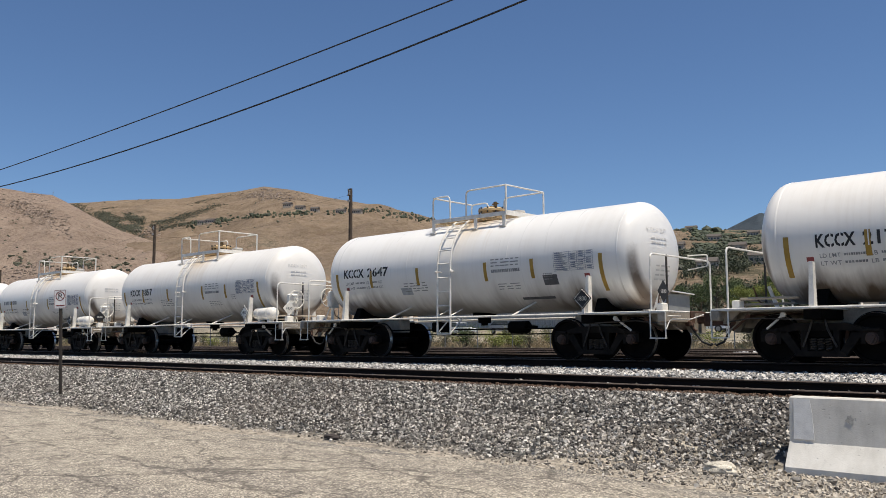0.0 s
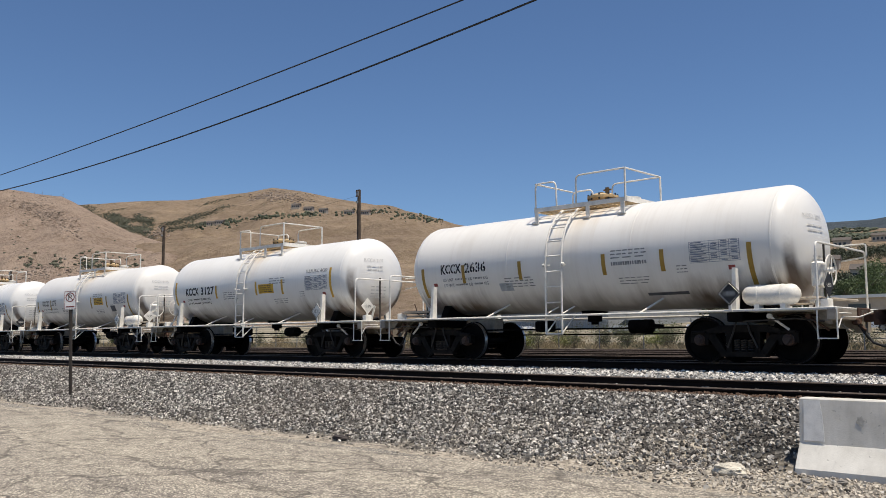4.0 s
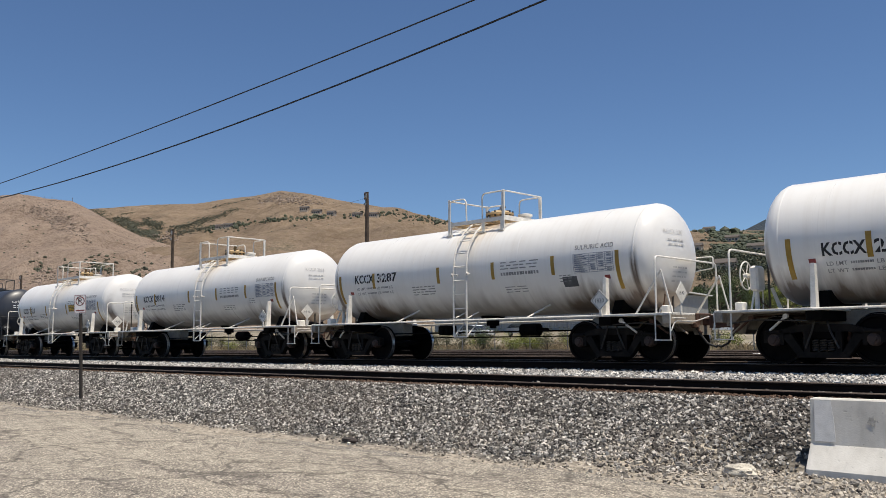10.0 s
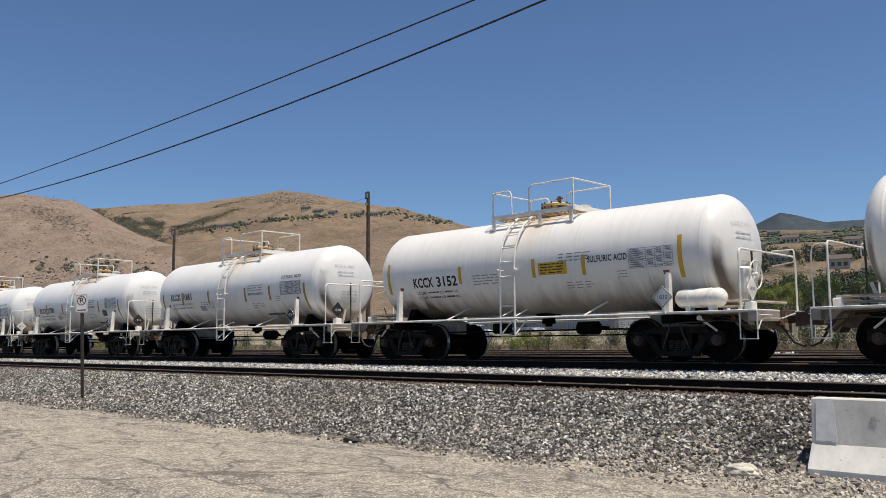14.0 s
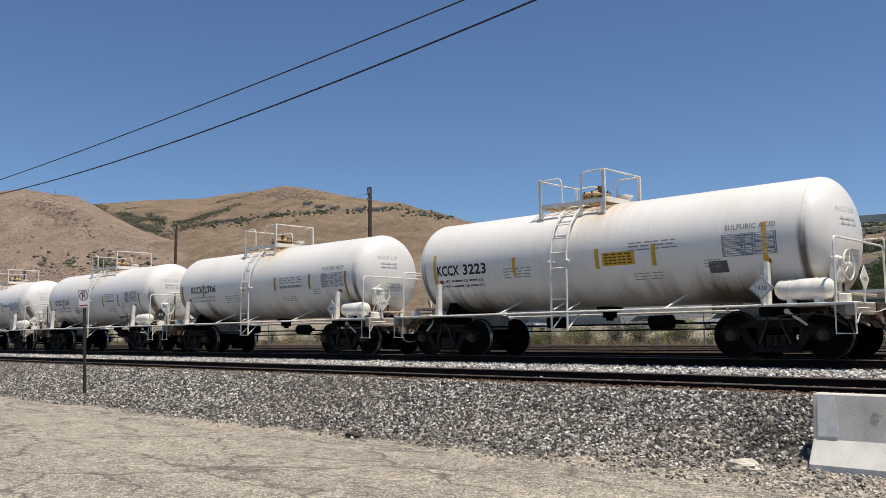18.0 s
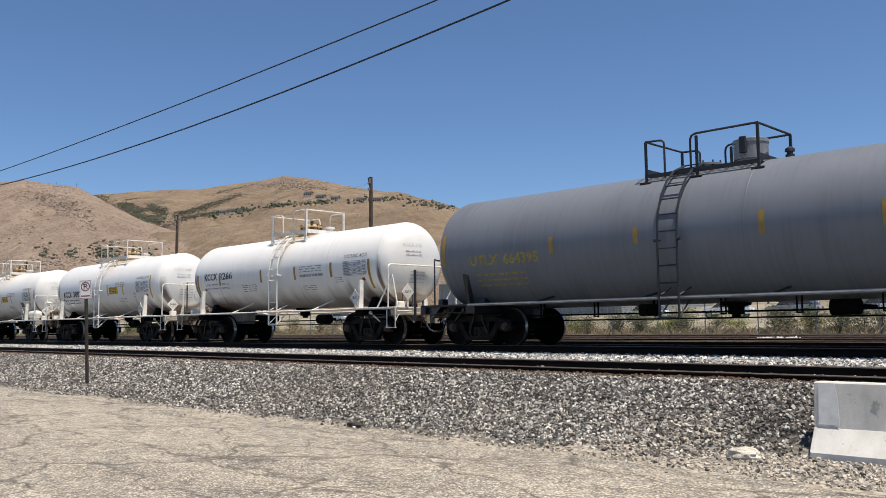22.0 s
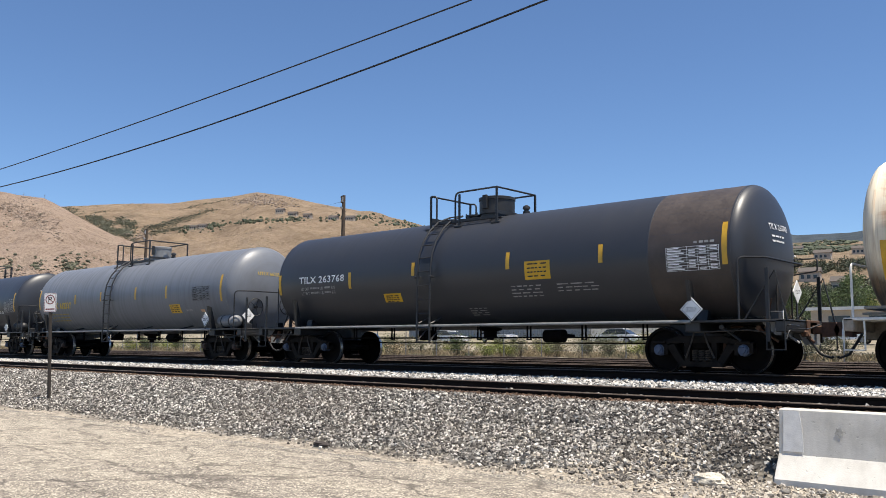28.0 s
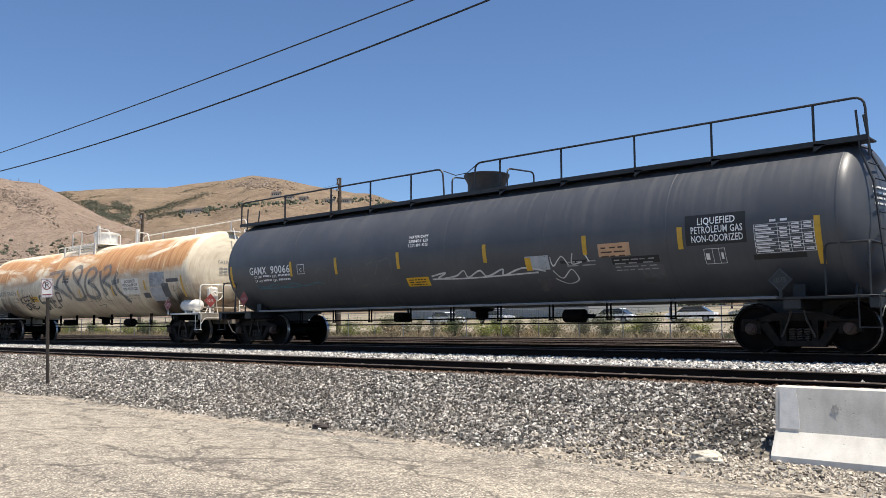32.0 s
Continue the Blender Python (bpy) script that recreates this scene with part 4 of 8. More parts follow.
def bay_platform(car, s):
    """Side walkways, hooped rails and the valve housing of the long cars: a short hoop past the ladder, a gap, then the bay round the housing."""
    R, zc, trim = s["R"], s["zc"], s["trim"]
    short, gap_a, gap_b, end, zt = s["bay"]
    way = 1 if end > short else -1
    w, top = 0.80, zc + R
    foot = zc + math.sqrt(R * R - w * w)
    lo, hi = sorted((short, end))
    deck = [part("platform", lattice(Shape(), np.linspace(lo, hi, 8), np.linspace(y - 0.14, y + 0.14, 5), 0.03, foot + 0.12, foot + 0.14), trim, car, "grated walkway beside the valve housing", 0) for y in (-w + 0.16, w - 0.16)]
    board = Shape()
    for y in (-w, w):
        board.box(lo, hi, y - 0.01, y + 0.01, foot + 0.10, foot + 0.17)
    for x in (lo, hi):
        board.box(x - 0.012, x + 0.012, -w + 0.012, w - 0.012, top - 0.03 if abs(x - end) < 0.01 else foot + 0.14, top + 0.05)
    parts("toe_board", board, trim, deck[0], "", 0)
    for y, side in zip((-w, w), deck):
        o = math.copysign(1, y)
        for x, h in ((short, zt), (gap_b + way * 0.14, zt - 0.05), (end, zt)):
            part("rail_post", Shape().box(x - 0.03, x + 0.03, y - 0.02, y + 0.02, foot - 0.02, h, 0.006), trim, side)
            part("post_foot", Shape().box(x - 0.13, x + 0.13, y - 0.05 + o * 0.03, y + 0.05 + o * 0.03, foot - 0.045, foot + 0.0, 0.006), trim, side)
        part("platform_rail", Shape().tube(rounded([(gap_b, y, foot + 0.05), (gap_b, y, zt), (end, y, zt)], 0.15), 0.024, 8), trim, side)
        part("platform_rail", Shape().tube(rounded([(gap_a, y, foot + 0.05), (gap_a, y, zt - 0.02), (short, y, zt)], 0.11), 0.024, 8), trim, side)
    for x in (short, end):
        part("platform_rail", Shape().tube([(x, -w, zt), (x, w, zt)], 0.024, 8), trim, deck[0])
    xd, rd, hd = s["housing"]
    part("valve_housing", Shape().lathe([(-0.12, rd * 0.9), (0.06, rd * 0.9), (0.07, rd), (hd - 0.10, rd), (hd - 0.09, rd * 1.04), (hd - 0.02, rd * 1.04), (hd, rd * 0.93), (hd + 0.01, 0.05)], (xd, 0, top), "z", 32), s.get("dome_paint", trim), car, "round valve housing with a lid")
    part("housing_latch", Shape().box(xd - 0.07, xd + 0.07, -rd * 1.04 - 0.05, -rd * 1.0, top + hd * 0.35, top + hd + 0.02, 0.01), trim, deck[0])
    xm = gap_b - way * 0.05
    part("manway", Shape().lathe([(-0.05, 0.24), (0.09, 0.24), (0.095, 0.29), (0.14, 0.29), (0.15, 0.1)], (xm, 0.1, top), "z", 20), s.get("dome_paint", trim), car, "low bolted manway lid")
    bolts = Shape()
    for k in range(8):
        a = math.pi * k / 4
        bolts.lathe([(0.06, 0.018), (0.19, 0.018)], (xm + 0.265 * math.cos(a), 0.1 + 0.265 * math.sin(a), top), "z", 6)
    parts("lid_bolt", bolts, trim, deck[0])
    part("relief_valve", Shape().lathe([(-0.04, 0.09), (0.08, 0.09), (0.09, 0.06), (0.13, 0.06), (0.14, 0.10), (0.20, 0.09), (0.24, 0.03)], (end + way * 0.28, 0.05, top), "z", 14), trim, deck[0])


def tank_car(name, s):
    """One tank car on the rails: s gives its sizes, paints and fittings. x runs along the train, the leading end at -x; z from the rail head."""
    rng = random.Random(s["seed"])
    R, zc, half, seam, head = s["R"], s["zc"], s["half"], s["seam"], s["head"]
    paint, trim = s["paint"], s["trim"]
    end = half + s.get("over", 2.27)
    car = new(name)
    # shell with dished ends, and its weld rings
    prof = [(-seam - head * math.cos(a), R * math.sin(a)) for a in np.linspace(0.03, math.pi / 2, 12)]
    prof += [(x, R) for x in np.linspace(-seam, seam, 17)[1:-1]]
    prof += [(seam + head * math.cos(a), R * math.sin(a)) for a in np.linspace(math.pi / 2, 0.03, 12)]
    tank = part("tank", Shape().lathe(prof, (0, 0, zc), "x", 72), paint, car, s["tank_label"], 40)
    for x in s.get("rings", (-seam, -seam * 0.36, seam * 0.36, seam)):
        part("weld_ring", Shape().lathe([(x - 0.022, R + 0.0005), (x - 0.012, R + 0.004), (x + 0.012, R + 0.004), (x + 0.022, R + 0.0005)], (0, 0, zc), "x", 72), paint, tank, smooth=60)
    # draft sills, end decks, bolsters and cradles
    sillm = s.get("sill", trim)
    for e in (-1, 1):
        a, b = sorted((e * (half - 1.1), e * (end - 0.42)))
        part("draft_sill", Shape().box(a, b, -0.20, 0.20, 0.66, 1.02, 0.02), sillm, car)
        a, b = sorted((e * (half - 0.25), e * (end - 0.45)))
        part("end_deck", Shape().box(a, b, -1.42, 1.42, 0.985, 1.035, 0.008), s.get("deck", trim), car, "dusty steel end deck")
        a, b = sorted((e * (end - 0.62), e * (end - 0.45)))
        part("end_sill", Shape().box(a, b, -1.42, 1.42, 0.80, 1.03, 0.015), sillm, car)
        bol = Shape().box(e * half - 0.16, e * half + 0.16, -1.36, 1.36, 0.80, 1.0, 0.02)
        bol.loft([[(e * half - w, y, z) for y, z in ((-0.95, 0.98), (0.95, 0.98), (R * 0.62, zc - R * 0.80), (0, zc - R + 0.05), (-R * 0.62, zc - R * 0.80))] for w in (-0.11, 0.11)])
        part("bolster_cradle", bol, s.get("cradle", sillm), car, smooth=0)
        if s.get("fins", True):
            for y in (-1, 1):
                fin = Shape().loft([[(e * half + w, y * 1.38, 1.0), (e * half + w, y * 1.22, 1.0), (e * half + w * 0.7, y * (R * 0.985), zc - R * 0.42), (e * half + w * 0.7, y * (R * 1.09), zc - R * 0.40)] for w in (-0.05, 0.05)])
                part("cradle_post", fin, trim, car, smooth=0)
        # coupler, hoses, brake rigging
        cp = Shape().box(*sorted((e * (end - 0.55), e * (end - 0.16))), -0.075, 0.075, 0.78, 0.94, 0.02)
        cp.prism([(e * (end - 0.22), 0.72), (e * (end + 0.06), 0.74), (e * (end + 0.11), 0.86), (e * (end + 0.04), 1.0), (e * (end - 0.22), 1.0)], -0.17, 0.08)
        cp.box(*sorted((e * (end - 0.04), e * (end + 0.13))), 0.05, 0.19, 0.74, 0.99, 0.03)
        part("coupler", cp, RUST, car, "rust-brown knuckle coupler", 30)
        part("air_hose", Shape().tube([(e * (end - 0.45), -0.36, 0.78), (e * (end - 0.34), -0.36, 0.60), (e * (end - 0.20), -0.33, 0.40), (e * (end - 0.02), -0.30, 0.33), (e * (end + 0.02), -0.30, 0.36)], 0.026, 7), RUBBER, car, "drooping black air hose")
        part("uncoupling_lever", Shape().tube(rounded([(e * (end - 0.43), -1.40, 0.66), (e * (end - 0.40), -1.30, 0.86), (e * (end - 0.36), -0.5, 0.86), (e * (end - 0.20), -0.12, 0.98)], 0.1), 0.013, 5), s.get("lever", trim), car)
        # safety rails and corner steps of the end deck
        zt = s.get("endrail", 1.98)
        xe = e * (end - s.get("rail_in", 0.60))
        bow = e * s.get("bow", 0.0)
        part("end_handrail", Shape().tube(rounded([(xe, -1.36, 1.0), (xe, -1.36, zt), (xe + bow, -0.98, zt), (xe + bow, 0.98, zt), (xe, 1.36, zt), (xe, 1.36, 1.0)], 0.13), 0.021, 7), trim, car)
        part("side_handrail", Shape().tube(rounded([(e * (half + 0.62), -1.38, 1.0), (e * (half + 0.62), -1.38, zt - 0.02), (xe, -1.36, zt - 0.02)], 0.13), 0.019, 7), trim, car) if s.get("side_rail") else None
        if s.get("post_in"):
            xp = e * (end - s["post_in"])
            for y in (-1.38, 1.38):
                part("corner_post", Shape().box(xp - 0.035, xp + 0.035, y - 0.02, y + 0.02, 0.62, 2.0, 0.006), trim, car)
        for y in (-1.40, 1.40):
            xs = e * (end - 0.62)
            part("corner_step", Shape().tube([(xs - 0.17, y, 1.0), (xs - 0.17, y, 0.48), (xs + 0.17, y, 0.48), (xs + 0.17, y, 1.0)], 0.016, 5).box(xs - 0.17, xs + 0.17, y - 0.05, y + 0.05, 0.465, 0.485), trim, car, smooth=0)
        if s.get("end_pipe"):
            parts("deck_pipe", Shape().tube(rounded([(e * (half + 0.35), -1.05, 1.22), (xe - e * 0.1, -1.05, 1.22), (xe - e * 0.05, 0.9, 1.22)], 0.1), 0.03, 6).tube([(e * (half + 0.5), -0.8, 1.12), (xe, -0.8, 1.12)], 0.025, 6), SILL_DIRTY, car)
    for x in (-half, half):
        build_truck(car, x, s.get("cap", HUB_RUST), s.get("cap_label", ""))
    # side pipe rail with its struts
    if s.get("pipe", True):
        for y in (-1.42, 1.42):
            part("side_pipe", Shape().tube([(-half, y, 1.01), (half, y, 1.01)], s.get("pipe_r", 0.024), 8), s.get("pipe_highlight", trim), car)
            for x in s.get("struts", (-half * 0.56, half * 0.53)):
                part("pipe_strut", Shape().tube([(x - 0.05, y, 1.01), (x + 0.10, math.copysign(R * 0.56, y), zc - R * 0.82)], 0.024, 6), trim, car)
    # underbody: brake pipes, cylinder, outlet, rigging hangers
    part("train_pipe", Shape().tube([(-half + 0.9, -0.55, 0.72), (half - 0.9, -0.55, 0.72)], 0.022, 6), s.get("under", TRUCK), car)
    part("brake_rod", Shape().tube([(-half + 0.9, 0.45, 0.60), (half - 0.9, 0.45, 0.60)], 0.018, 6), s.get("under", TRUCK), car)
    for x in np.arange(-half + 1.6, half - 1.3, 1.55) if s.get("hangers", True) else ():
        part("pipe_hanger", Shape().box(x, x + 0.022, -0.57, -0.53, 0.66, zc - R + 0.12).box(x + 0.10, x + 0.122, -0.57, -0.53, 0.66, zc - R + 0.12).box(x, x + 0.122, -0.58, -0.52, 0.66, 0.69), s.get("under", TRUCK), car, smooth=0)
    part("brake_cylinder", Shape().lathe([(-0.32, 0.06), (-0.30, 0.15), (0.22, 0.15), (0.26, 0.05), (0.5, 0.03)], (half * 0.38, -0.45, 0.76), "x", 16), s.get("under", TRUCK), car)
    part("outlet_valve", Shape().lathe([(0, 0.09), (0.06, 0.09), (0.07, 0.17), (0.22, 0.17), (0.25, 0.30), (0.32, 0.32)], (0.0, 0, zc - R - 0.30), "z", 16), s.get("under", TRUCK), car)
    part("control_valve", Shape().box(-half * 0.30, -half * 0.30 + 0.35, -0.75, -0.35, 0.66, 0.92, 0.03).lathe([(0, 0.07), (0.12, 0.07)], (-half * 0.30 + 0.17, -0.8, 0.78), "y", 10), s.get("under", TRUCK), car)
    # reservoir and brake wheel at the brake end
    e = s["brake_end"]
    if s.get("reservoir", True):
        xr = e * (half + 0.62)
        zr = s.get("res_z", 1.30)
        part("air_reservoir", Shape().lathe([(-0.55, 0.02), (-0.53, 0.10), (-0.47, 0.17), (-0.40, 0.195), (0.40, 0.195), (0.47, 0.17), (0.53, 0.10), (0.55, 0.02)], (xr, -1.10, zr), "x", 20), s.get("res_paint", trim), car, "rounded air reservoir lying on the deck", 50)
        parts("reservoir_strap", Shape().lathe([(-0.02, 0.197), (-0.02, 0.203), (0.02, 0.203), (0.02, 0.197)], (xr - 0.22, -1.10, zr), "x", 20).lathe([(-0.02, 0.197), (-0.02, 0.203), (0.02, 0.203), (0.02, 0.197)], (xr + 0.22, -1.10, zr), "x", 20).box(xr - 0.3, xr - 0.2, -1.2, -1.0, 1.03, zr - 0.15).box(xr + 0.2, xr + 0.3, -1.2, -1.0, 1.03, zr - 0.15), trim, car)
    xb = e * (end - 0.78)
    bw = Shape().tube([(xb, -0.62 + 0.28 * math.cos(a), 1.74 + 0.28 * math.sin(a)) for a in np.linspace(0, 2 * math.pi, 25)], 0.016, 6)
    for k in range(5):
        a = 2 * math.pi * k / 5
        bw.tube([(xb, -0.62, 1.74), (xb, -0.62 + 0.28 * math.cos(a), 1.74 + 0.28 * math.sin(a))], 0.010, 5)
    bw.lathe([(-0.05, 0.05), (0.05, 0.05)], (xb, -0.62, 1.74), "x", 10)
    stand = part("hand_brake", Shape().box(xb - e * 0.22 - 0.09, xb - e * 0.22 + 0.09, -0.80, -0.44, 1.42, 1.92, 0.04).tube([(xb - e * 0.2, -0.62, 1.04), (xb - e * 0.2, -0.62, 1.5)], 0.05, 6).tube([(xb - e * 0.3, -0.62, 1.74), (xb, -0.62, 1.74)], 0.025, 6).tube([(xb - e * 0.2, -0.9, 1.04), (xb - e * 0.2, -0.7, 1.5)], 0.02, 5).tube([(xb - e * 0.25, -0.45, 1.45), (xb - e * 0.22, -0.40, 1.0)], 0.012, 5), s.get("brake_paint", trim), car, "hand brake gear housing on a stand")
    part("brake_wheel", bw, s.get("brake_paint", trim), stand, "spoked hand brake wheel")
    # ladder over the side, from the dome platform to below the deck
    if s.get("ladder") is not None:
        lx, lw = s["ladder"], 0.22
        steps = [radians(a) for a in (78, 60, 45, 30, 16, 4)]
        path = [curve_pt(R, zc, a, 0.13) for a in steps]
        path += [(path[-1][0] - 0.015, zc - 0.30), (path[-1][0] - 0.015, 0.60)]
        lad = part("ladder", Shape().tube([(lx - lw, y, z) for y, z in path], 0.027, 6).tube([(lx + lw, y, z) for y, z in path], 0.027, 6), s.get("ladder_paint", trim), car, "side ladder curving over the shell")
        sp = [path[0]]
        tot = sum(math.dist(a, b) for a, b in zip(path, path[1:]))
        n = int(tot / 0.34)
        for k in range(n + 1):
            d = tot - k * (tot / n)
            for a, b in zip(path, path[1:]):
                L = math.dist(a, b)
                if d <= L + 1e-6:
                    y, z = a[0] + (b[0] - a[0]) * d / L, a[1] + (b[1] - a[1]) * d / L
                    break
                d -= L
            part("rung", Shape().tube([(lx - lw, y, z), (lx + lw, y, z)], 0.017, 5), s.get("ladder_paint", trim), lad)
        yb = path[-1][0]
        for q in (-1, 1):
            part("ladder_bracket", Shape().lathe([(-0.03, 0.02), (-0.025, 0.04), (0.025, 0.04), (0.03, 0.02)], (lx + q * (lw + 0.04), yb, zc - 0.16), "x", 10).tube([(lx + q * lw, yb, zc - 0.16), (lx + q * lw, yb + 0.14, zc - 0.16)], 0.018, 5), s.get("ladder_paint", trim), lad)
        parts("ladder_brace", Shape().tube([(lx - lw, yb, 0.62), (lx - lw + 0.08, yb + 0.40, 1.02)], 0.018, 5).tube([(lx + lw, yb, 0.62), (lx + lw + 0.08, yb + 0.40, 1.02)], 0.018, 5).tube([(lx - lw, yb, 1.05), (lx - lw + 0.1, yb + 0.34, 1.22)], 0.018, 5).tube([(lx + lw, yb, 1.05), (lx + lw + 0.1, yb + 0.34, 1.22)], 0.018, 5), trim, lad)
    if s.get("bay"):
        bay_platform(car, s)
    # dome platform
    if s.get("platform"):
        x0, x1, zd, w, zt = s["platform"]
        dk = Shape()
        lattice(dk, np.linspace(x0 + 0.03, x1 - 0.03, 6), np.linspace(-w + 0.03, w - 0.03, 11), 0.04, zd - 0.02, zd)
        deck = part("platform", dk, s.get("deck_paint", trim), car, "grated dome platform with toe boards", 0)
        tb = Shape()
        for y in (-w, w):
            tb.box(x0, x1, y - 0.012, y + 0.012, zd - 0.03, zd + 0.07, 0.004)
        for x in (x0, x1):
            tb.box(x - 0.012, x + 0.012, -w + 0.012, w - 0.012, zd - 0.03, zd + 0.09, 0.004)
        parts("toe_board", tb, s.get("plat_paint", trim), deck, "", 0)
        for x in (x0 + 0.06, (x0 + x1) / 2 + 0.25, x1 - 0.10):
            for y in (-w, w):
                zs = zc + math.sqrt(max(R * R - (w - 0.05) ** 2, 0.01))
                part("platform_leg", Shape().box(x - 0.045, x + 0.045, y - 0.01, y + 0.02, zs - 0.06, zd).box(x - 0.09, x + 0.09, y - 0.07, y + 0.07, zs - 0.05, zs - 0.015), s.get("plat_paint", trim), deck, smooth=0)
        lx = s.get("ladder", 0) or 0
        if s.get("posts"):
            for x in (x0 + 0.04, x1 - 0.04):
                for y in (-w, w):
                    part("rail_post", Shape().box(x - 0.04, x + 0.04, y - 0.035, y - 0.012, zc + math.sqrt(R * R - w * w) - 0.05, zt - 0.03, 0.005), s.get("plat_paint", trim), deck)
        for y in (-w, w):
            parts("platform_rail", Shape().tube(rounded([(x0 + 0.04, y, zd), (x0 + 0.04, y, zt - 0.06), (lx - 0.30, y, zt - 0.06), (lx - 0.28, y, zd)], 0.13), 0.021, 7), s.get("rail_paint", trim), deck)
            parts("platform_rail", Shape().tube(rounded([(lx + 0.27, y, zd), (lx + 0.27, y, zt), (x1 - 0.02, y, zt)], 0.13), 0.021, 7).tube([(x1 - 0.02, y, zd - 0.02), (x1 - 0.02, y, zt)], 0.026, 6), s.get("rail_paint", trim), deck)
        parts("platform_rail", Shape().tube([(x0 + 0.04, -w, zt - 0.06), (x0 + 0.04, w, zt - 0.06)], 0.021, 7).tube([(x1 - 0.02, -w, zt), (x1 - 0.02, w, zt)], 0.021, 7), s.get("rail_paint", trim), deck)
        top = zc + R
        xn = (x0 + x1) / 2 - 0.13
        part("manway", Shape().lathe([(-0.05, 0.30), (0.24, 0.30), (0.245, 0.37), (0.30, 0.37), (0.31, 0.30), (0.36, 0.22), (0.38, 0.05)], (xn + 0.30, 0, top), "z", 24), STAINED if trim is TRIM_WHITE else trim, deck, "bolted manway lid")
        vb = Shape()
        for x, y, h in ((0.16, 0.15, 0.46), (0.50, -0.12, 0.50), (0.36, 0.22, 0.42)):
            vb.lathe([(0, 0.10), (h * 0.5, 0.10), (h * 0.52, 0.13), (h * 0.6, 0.13), (h * 0.62, 0.05), (h, 0.05)], (xn + x, y, top - 0.02), "z", 12)
            vb.tube([(xn + x - 0.1, y, top + h * 0.85), (xn + x + 0.1, y, top + h * 0.85)], 0.02, 5)
        parts("valve", vb, BRASS if trim is TRIM_WHITE else TRIM_BLACK, deck, "small stained fittings with handles")
        bolts = Shape()
        for k in range(10):
            a = 2 * math.pi * k / 10
            bolts.lathe([(0.20, 0.022), (0.35, 0.022)], (xn + 0.30 + 0.34 * math.cos(a), 0.34 * math.sin(a), top), "z", 6)
        parts("lid_bolt", bolts, TRIM_BLACK, deck)
        part("inlet_pipe", Shape().lathe([(0, 0.16), (0.20, 0.16), (0.21, 0.19), (0.26, 0.19), (0.28, 0.10)], (xn + 0.95, 0.25, top - 0.03), "z", 16), trim, deck)
    # on some cars the shell or the whole frame lies off the middle of the lettering
    for o in car.children:
        o.location.x += s.get("shift", 0.0)
    tank.location.x += s.get("mid", 0.0)
    return car


# ---------------------------------------------------------------- lettering and sheets
def stripes(car, s, marks, material, width=0.10):
    for x, d0, d1 in marks:
        part("reflector_strip", wrap(Shape(), s["R"], s["zc"], x - width / 2, x + width / 2, d0, d1, 0.0065, 2, 6), material, car)


def words(car, s, text, size, x, deg, material, width=None, label="", weight=0.015, stencil=False):
    ob = part("lettering", shell_text(Shape(), text, size, x, deg, s["R"], s["zc"], width, weight=weight), material, car, label, 0)
    if stencil:
        # the bridges of the stencil, left unpainted
        g, step = Shape(), width / len(text)
        for i, ch in enumerate(text):
            if ch not in "KX17":
                wrap(g, s["R"], s["zc"], x + step * (i + 0.47), x + step * (i + 0.47) + 0.022, deg - 1, deg + math.degrees(size * 0.78 / s["R"]), 0.008, 2, 3)
        if g.v:
            part("stencil_gap", g, s["paint"], ob, "", 0)


def small_print(car, s, x0, x1, deg, rows, step, tall, material, seed, count=4):
    tagged(part("small_print", shell_bars(Shape(), random.Random(seed), s["R"], s["zc"], x0, x1, deg, rows, step, tall * 0.72, count + 1), material, car, "", 0), kind="stuff")


def sheet(car, s, x0, x1, d0, d1, material, label="", lift=0.004, name="notice_sheet"):
    return part(name, wrap(Shape(), s["R"], s["zc"], x0, x1, d0, d1, lift, 3, 5), material, car, label, 30)


def table(car, s, x0, x1, d0, d1, material, cols=4, rows=8):
    part("data_table", shell_table(Shape(), s["R"], s["zc"], x0, x1, d0, d1, cols, rows), material, car, "painted table of test dates", 0)


def head_text(car, s, text, size, y, dz, material):
    v, f, w = written(text, size)
    pts = []
    for a, b in v:
        yy, zz = y + a, dz + b
        q = max(0.0, 1 - (yy * yy + zz * zz) / s["R"] ** 2)
        pts.append((s["seam"] + s.get("mid", 0.0) + s.get("shift", 0.0) + s["head"] * math.sqrt(q) + 0.012, yy, s["zc"] + zz))
    part("lettering", Shape().add(pts, f), material, car, "", 0)


def head_bars(car, s, y, dz, material, rows=2):
    g = Shape()
    for i in range(rows):
        a = y
        for w in (0.13, 0.15, 0.06, 0.10):
            pts = []
            for yy, zz in ((a, dz - i * 0.10), (a + w, dz - i * 0.10), (a + w, dz - i * 0.10 + 0.035), (a, dz - i * 0.10 + 0.035)):
                q = max(0.0, 1 - (yy * yy + zz * zz) / s["R"] ** 2)
                pts.append((s["seam"] + s.get("mid", 0.0) + s.get("shift", 0.0) + s["head"] * math.sqrt(q) + 0.012, yy, s["zc"] + zz))
            g.add(pts, [(0, 1, 2, 3)])
            a += w + 0.035
    tagged(part("small_print", g, material, car, "", 0), kind="stuff")


